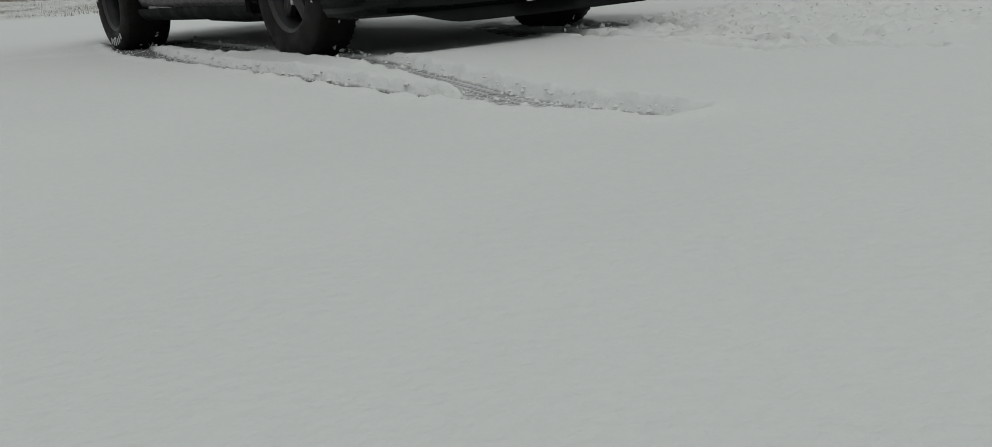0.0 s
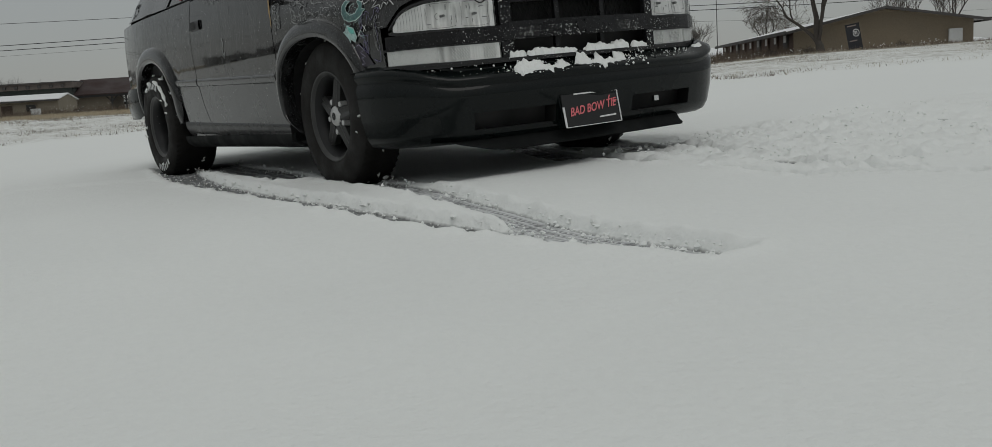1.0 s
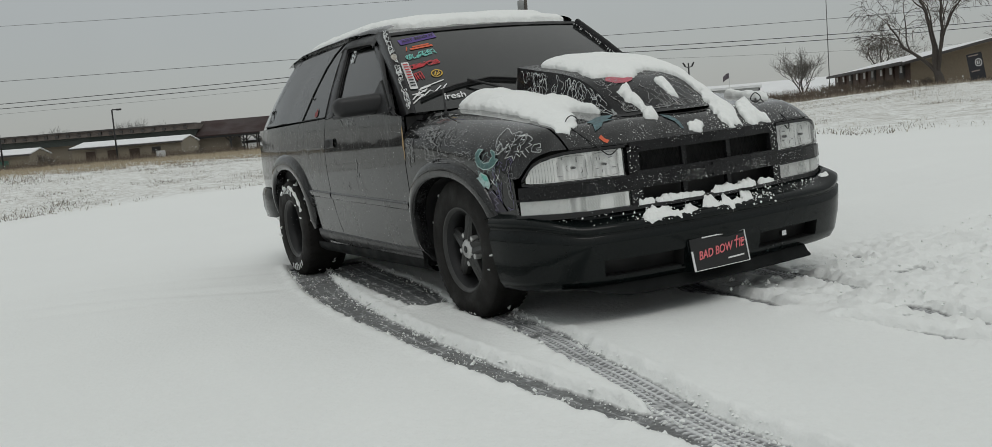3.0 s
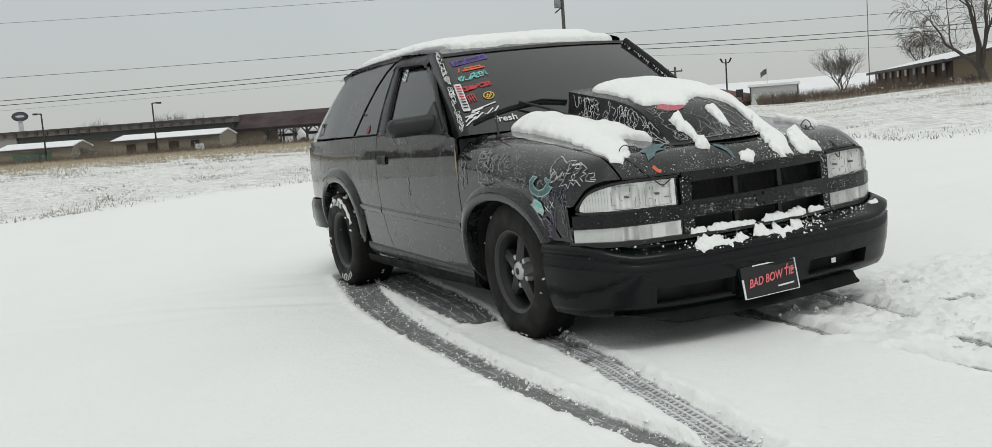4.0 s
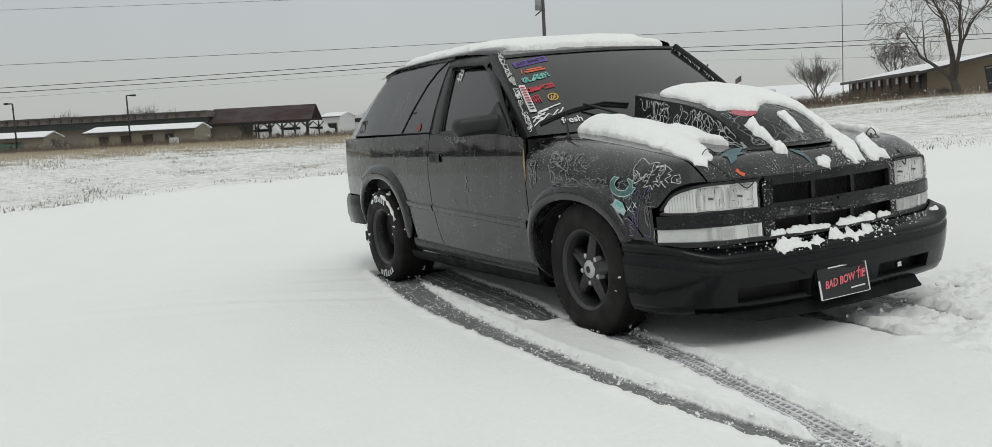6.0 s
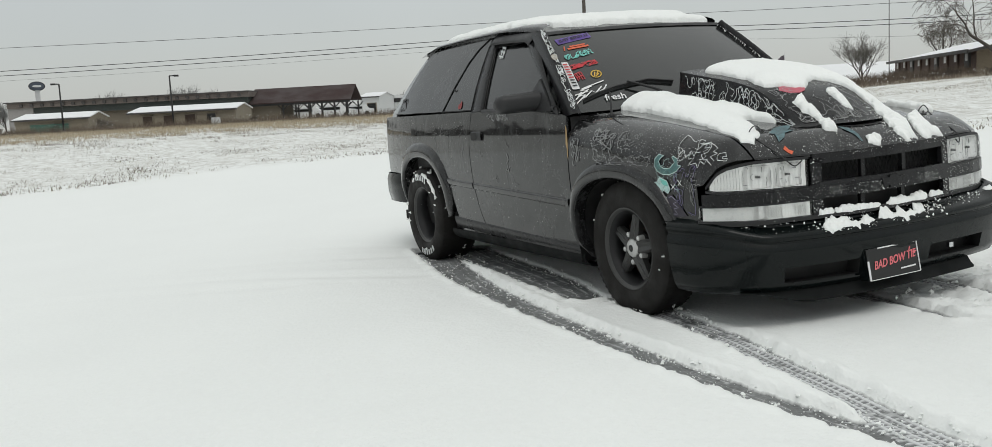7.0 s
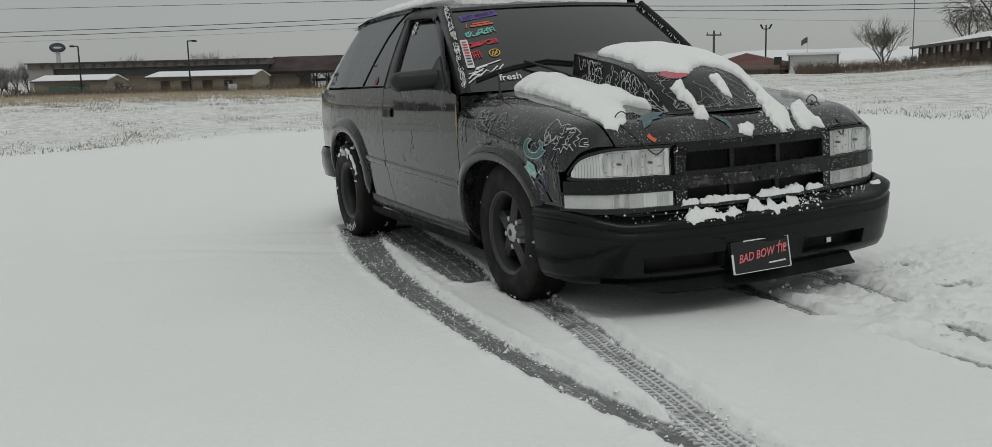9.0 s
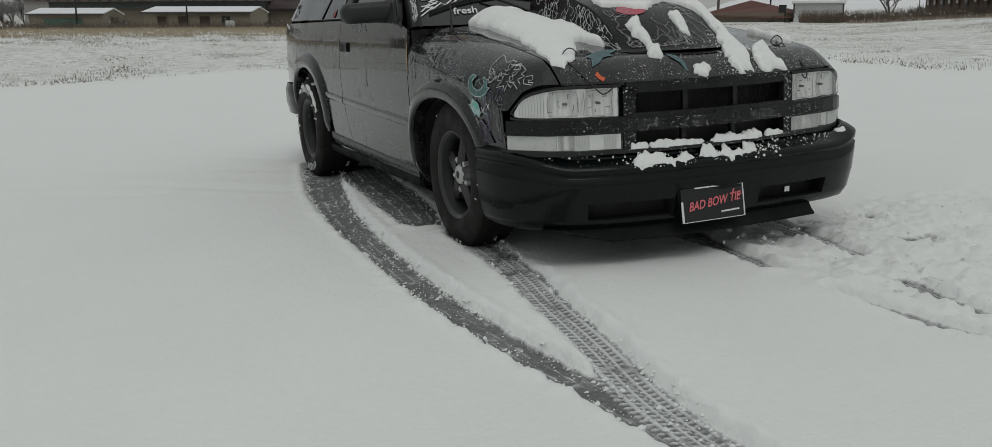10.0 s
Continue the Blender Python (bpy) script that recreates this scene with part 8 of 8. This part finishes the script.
# ---- trees, shrubs, weeds and grass ----
def tree(name, p, h, spread, label, seed, depth=5, trunk=0.28, droop=0.0, up=0.6, kids=(3, 4), fork=0.25, twig_mat=None, leaves=0, twig_r=0.012, first=0.38, bend=0.22, slim=(0.5, 0.72)):
    rng = random.Random(seed)
    t_ = tagged(new(name), label, "tree" if "tree" in name else "shrub")
    t_.location = p
    trunk_g, limb_g, twig_g, leaf_g = Geo(), Geo(), Geo(), Geo()

    def grow(pos, d, length, r, level):
        pts, rad = [pos], [r]
        cur, dr = pos.copy(), d.copy()
        n = 4 if level < 3 else 3
        for k in range(n):
            dr = (dr + Vector((rng.uniform(-1, 1), rng.uniform(-1, 1), rng.uniform(-1, 1))) * bend + Vector((0, 0, -droop * (level / depth) ** 2))).normalized()
            cur = cur + dr * (length / n)
            pts.append(cur.copy())
            rad.append(max(twig_r * 0.6, r * (1 - 0.42 * (k + 1) / n)))
        gg = trunk_g if level == 0 else (limb_g if level < 3 else twig_g)
        gg.tube(pts, rad, 7 if level < 2 else (5 if level < 3 else 3), cap=False)
        if level >= depth:
            for _ in range(leaves):
                c = pts[rng.randint(1, len(pts) - 1)] + Vector((rng.gauss(0, 0.12), rng.gauss(0, 0.12), rng.gauss(0, 0.12)))
                s1, s2 = Vector((rng.uniform(-1, 1), rng.uniform(-1, 1), rng.uniform(-1, 1))) * 0.07, Vector((rng.uniform(-1, 1), rng.uniform(-1, 1), rng.uniform(-1, 1))) * 0.05
                leaf_g.face([c - s1, c + s2, c + s1, c - s2])
            return
        for k in range(rng.randint(*kids) + (1 if level == 0 else 0)):
            f = 1.0 if k == 0 else (rng.uniform(0.35, 1.0) if level else rng.uniform(0.75, 1.0))
            i = min(len(pts) - 2, int(f * (len(pts) - 1)))
            base = pts[i].lerp(pts[i + 1], f * (len(pts) - 1) - i)
            a = rng.uniform(0, 2 * math.pi) if level else 2.4 * k + rng.uniform(-0.4, 0.4)
            out = Vector((math.cos(a), math.sin(a), 0)) * spread
            nd = (dr * 0.75 + out * (0.45 if k == 0 else 1) + Vector((0, 0, up * (1 - level / depth)))).normalized()
            r1 = rad[-1] * 0.97 if k == 0 else rad[i] * rng.uniform(*slim)
            grow(base, nd, (length if level else h * first) * rng.uniform(0.62, 0.86), max(twig_r, r1), level + 1)

    grow(Vector((0, 0, -0.3)), Vector((0, 0, 1)), h * fork, trunk, 0)
    trunk_g.obj("trunk", BARK, t_)
    limb_g.obj("limb_mass", BARK, t_)["kind"] = "stuff"
    if twig_g.v:
        twig_g.obj("twig_mass", twig_mat or TWIG, t_)["kind"] = "stuff"
    if leaf_g.v:
        leaf_g.obj("leaf_mass", LEAF, t_, smooth=False)["kind"] = "stuff"
    return t_


PALE_TWIG = mat("pale_grey_twigs", (0.15, 0.14, 0.125), 0.95, 0, 0.3, 2, 20)
tree("maple_tree", at_az(53.65, 64), 10.5, 0.62, "large bare tree with drooping twigs beside the house", 5, depth=6, trunk=0.36, droop=0.35, up=0.85, kids=(3, 3), fork=0.12, twig_r=0.013, first=0.40, bend=0.30, slim=(0.42, 0.62))
tree("oak_tree", at_az(50.9, 102), 8.4, 0.80, "rounded tree with brown leaves behind the house", 8, depth=5, trunk=0.22, up=0.7, kids=(3, 5), fork=0.15, leaves=1, twig_r=0.013, first=0.34, twig_mat=PALE_TWIG, bend=0.28)
tree("small_tree", at_az(46.6, 76), 4.8, 0.62, "small round bare tree at the field's edge", 12, depth=5, trunk=0.10, up=0.75, kids=(4, 4), fork=0.14, twig_r=0.008, first=0.36, twig_mat=PALE_TWIG)
for az, h, sd in ((60.2, 9.5, 21), (63.2, 10.0, 22), (57.6, 8.5, 23), (66.0, 9.0, 24)):
    tree("bare_tree", at_az(az, 110), h, 0.50, "bare tree behind the house", sd, depth=5, trunk=0.2, up=0.9, kids=(3, 4), fork=0.2, twig_r=0.014, first=0.42)
# the haze of distance is put into the far twigs' pale colour
HAZE = mat("haze_paled_twigs", (0.26, 0.26, 0.255), 0.95, 0, 0.2, 2, 20)
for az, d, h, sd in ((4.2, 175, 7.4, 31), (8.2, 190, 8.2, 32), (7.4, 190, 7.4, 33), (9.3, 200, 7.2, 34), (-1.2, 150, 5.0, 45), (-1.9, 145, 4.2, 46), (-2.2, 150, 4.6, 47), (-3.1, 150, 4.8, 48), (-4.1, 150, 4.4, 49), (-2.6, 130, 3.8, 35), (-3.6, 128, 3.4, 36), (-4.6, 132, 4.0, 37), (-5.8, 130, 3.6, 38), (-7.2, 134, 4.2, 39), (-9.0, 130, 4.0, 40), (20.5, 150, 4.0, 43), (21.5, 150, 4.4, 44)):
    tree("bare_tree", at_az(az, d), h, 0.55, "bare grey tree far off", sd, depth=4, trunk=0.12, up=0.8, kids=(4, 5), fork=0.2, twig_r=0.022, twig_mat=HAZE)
for az, d, h, sd in ((3.2, 96, 1.9, 51), (3.6, 97, 1.6, 52), (-1.9, 96, 1.7, 53), (0.9, 95, 1.4, 54), (48.6, 74, 1.9, 55), (47.9, 75, 1.6, 56), (11.6, 97, 1.3, 57), (49.4, 70, 1.2, 58), (51.0, 66, 1.3, 59), (50.3, 68, 1.2, 60), (45.2, 74, 1.1, 61), (44.4, 74, 1.0, 62), (41.3, 76, 0.7, 64), (57.8, 66, 1.1, 65), (53.0, 64, 1.1, 66), (40.6, 78, 1.0, 67)):
    tree("bush", at_az(az, d), h, 0.9, "scrubby leafless bush dusted with snow", sd, depth=3, trunk=0.04, up=0.5, kids=(4, 6), fork=0.35, twig_r=0.010)


# snow caught on the brush
rng = random.Random(77)
sg2 = Geo()
for _ in range(900):
    if rng.random() < 0.65:
        az, d, top = rng.uniform(44.5, 60), rng.uniform(63, 72), 0.5
    else:
        az, d, top = rng.choice([rng.gauss(3.3, 0.5), rng.gauss(11.5, 0.8), rng.gauss(0.5, 1.2), rng.uniform(8, 20)]), rng.uniform(92, 96), 1.0
    p_ = at_az(az, d) + Vector((0, 0, 0.1 + top * rng.random() ** 1.5))
    r_ = rng.uniform(0.015, 0.04)
    o = len(sg2.v)
    sg2.v.extend([p_ + Vector(e_) * r_ * rng.uniform(0.6, 1.5) for e_ in ((1, 0, 0), (-1, 0, 0), (0, 1, 0), (0, -1, 0), (0, 0, 1), (0, 0, -1))])
    sg2.f.extend([tuple(o + k for k in f) for f in ((0, 2, 4), (2, 1, 4), (1, 3, 4), (3, 0, 4), (2, 0, 5), (1, 2, 5), (3, 1, 5), (0, 3, 5))])
tagged(sg2.obj("snow_tufts", SNOWM, None, smooth=False), "small tufts of snow caught on the brush", "snow", kind="stuff")


def blades(name, label, count, pick, material, seed, hmin, hmax, w):
    rng = random.Random(seed)
    v, f = [], []
    done = 0
    while done < count:
        x, y, sc = pick(rng)
        if x is None:
            continue
        done += 1
        z = field_z(x, y)
        o = outside(x, y)
        z = lerp(lot_z(x, y), z, sm(0, 22, o)) + 0.04
        hh = rng.uniform(hmin, hmax) * sc
        a = rng.uniform(0, math.pi)
        ww = w * sc * rng.uniform(0.6, 1.4)
        dx, dy = math.cos(a) * ww, math.sin(a) * ww
        lx, ly = rng.gauss(0, 0.35) * hh, rng.gauss(0, 0.35) * hh
        i = len(v)
        v.extend([(x - dx, y - dy, z), (x + dx, y + dy, z), (x + lx, y + ly, z + hh)])
        f.append((i, i + 1, i + 2))
    ob = put(name, v, f, material, None, "", False)
    return tagged(ob, label, "grass", kind="stuff")


def in_field(az0, az1, d0, d1, patch, bias):
    def pick(rng):
        az = rng.uniform(az0, az1)
        d = d0 + (d1 - d0) * rng.random() ** bias
        p = at_az(az, d, 0)
        o = outside(p.x, p.y)
        if o < 0.15:
            return None, None, None
        n = nz_at(p.x, p.y, 0.35, 61) * 0.6 + nz_at(p.x, p.y, 1.3, 63) * 0.5
        if n < patch + rng.uniform(-0.25, 0.25):
            return None, None, None
        return p.x, p.y, 0.7 + d / 70
    return pick


PALE_G = mat("pale_frosted_grass", (0.42, 0.38, 0.30), 0.95, 0, 0.3, 0.4, 9)
blades("field_grass", "dead grass poking through the snow of the field", 30000, in_field(-16, 26, 20, 62, 0.05, 1.1), FIELD_WEED, 81, 0.03, 0.12, 0.012)
blades("field_grass", "pale frosted grass in the field", 22000, in_field(-16, 26, 20, 75, -0.10, 0.9), PALE_G, 86, 0.03, 0.11, 0.011)
blades("field_grass", "dry tan grass along the far side of the field", 30000, in_field(-16, 24, 50, 97, -0.25, 0.7), GRASS, 82, 0.07, 0.20, 0.016)
blades("field_grass", "dead grass poking through the snow of the field", 30000, in_field(33, 70, 11, 58, -0.02, 0.8), FIELD_WEED, 83, 0.025, 0.085, 0.011)
blades("field_grass", "pale frosted grass in the field", 26000, in_field(33, 70, 11, 58, -0.1, 0.8), PALE_G, 87, 0.03, 0.10, 0.008)
blades("weed_belt", "belt of brown dead weeds before the houses", 12000, in_field(44.6, 72, 58, 72, -0.3, 1.0), WEED, 84, 0.06, 0.26, 0.012)
blades("weed_belt", "frosted weeds before the houses", 6000, in_field(44.6, 72, 58, 72, -0.3, 1.0), PALE_G, 88, 0.06, 0.20, 0.012)
blades("weed_belt", "belt of brown dead weeds before the hall", 6000, in_field(-14, 24, 88, 98, -0.4, 1.0), WEED, 85, 0.08, 0.35, 0.014)

blades("hedge_brush", "tangled brown brush along the far edge of the field", 9000, in_field(42.0, 52.0, 66, 73, -0.35, 1.0), WEED, 91, 0.15, 0.62, 0.010)
blades("hedge_brush", "tangled brown brush before the hall", 5000, in_field(-4, 22, 92, 97, -0.1, 1.0), WEED, 92, 0.15, 0.50, 0.011)

# woods and houses on the other sides of the lot, far off
rng = random.Random(90)
g = Geo()
for k in range(1100):
    az = rng.uniform(95, 345)
    d = rng.uniform(50, 70)
    p = at_az(az, d)
    p.z = -0.5
    h = rng.uniform(1.2, 2.3) * (1.0 + 0.5 * nz_at(az * 0.11, 0, 1, 3)) * (2.0 if rng.random() < 0.06 else 1.0)
    for q in range(4):
        a = rng.uniform(0, 6.28)
        w = rng.uniform(0.6, 1.8)
        g.face([p + Vector((math.cos(a) * w, math.sin(a) * w, 0)), p + Vector((-math.cos(a) * w, -math.sin(a) * w, 0)), p + Vector((rng.uniform(-2, 2), rng.uniform(-2, 2), h * rng.uniform(0.6, 1)))])
tagged(g.obj("far_woods", mat("grey_winter_woods", (0.07, 0.066, 0.062), 0.95, 0, 0.3, 0.3, 4), None, smooth=False), "grey leafless woods round the far sides of the lot", "woods", kind="stuff")
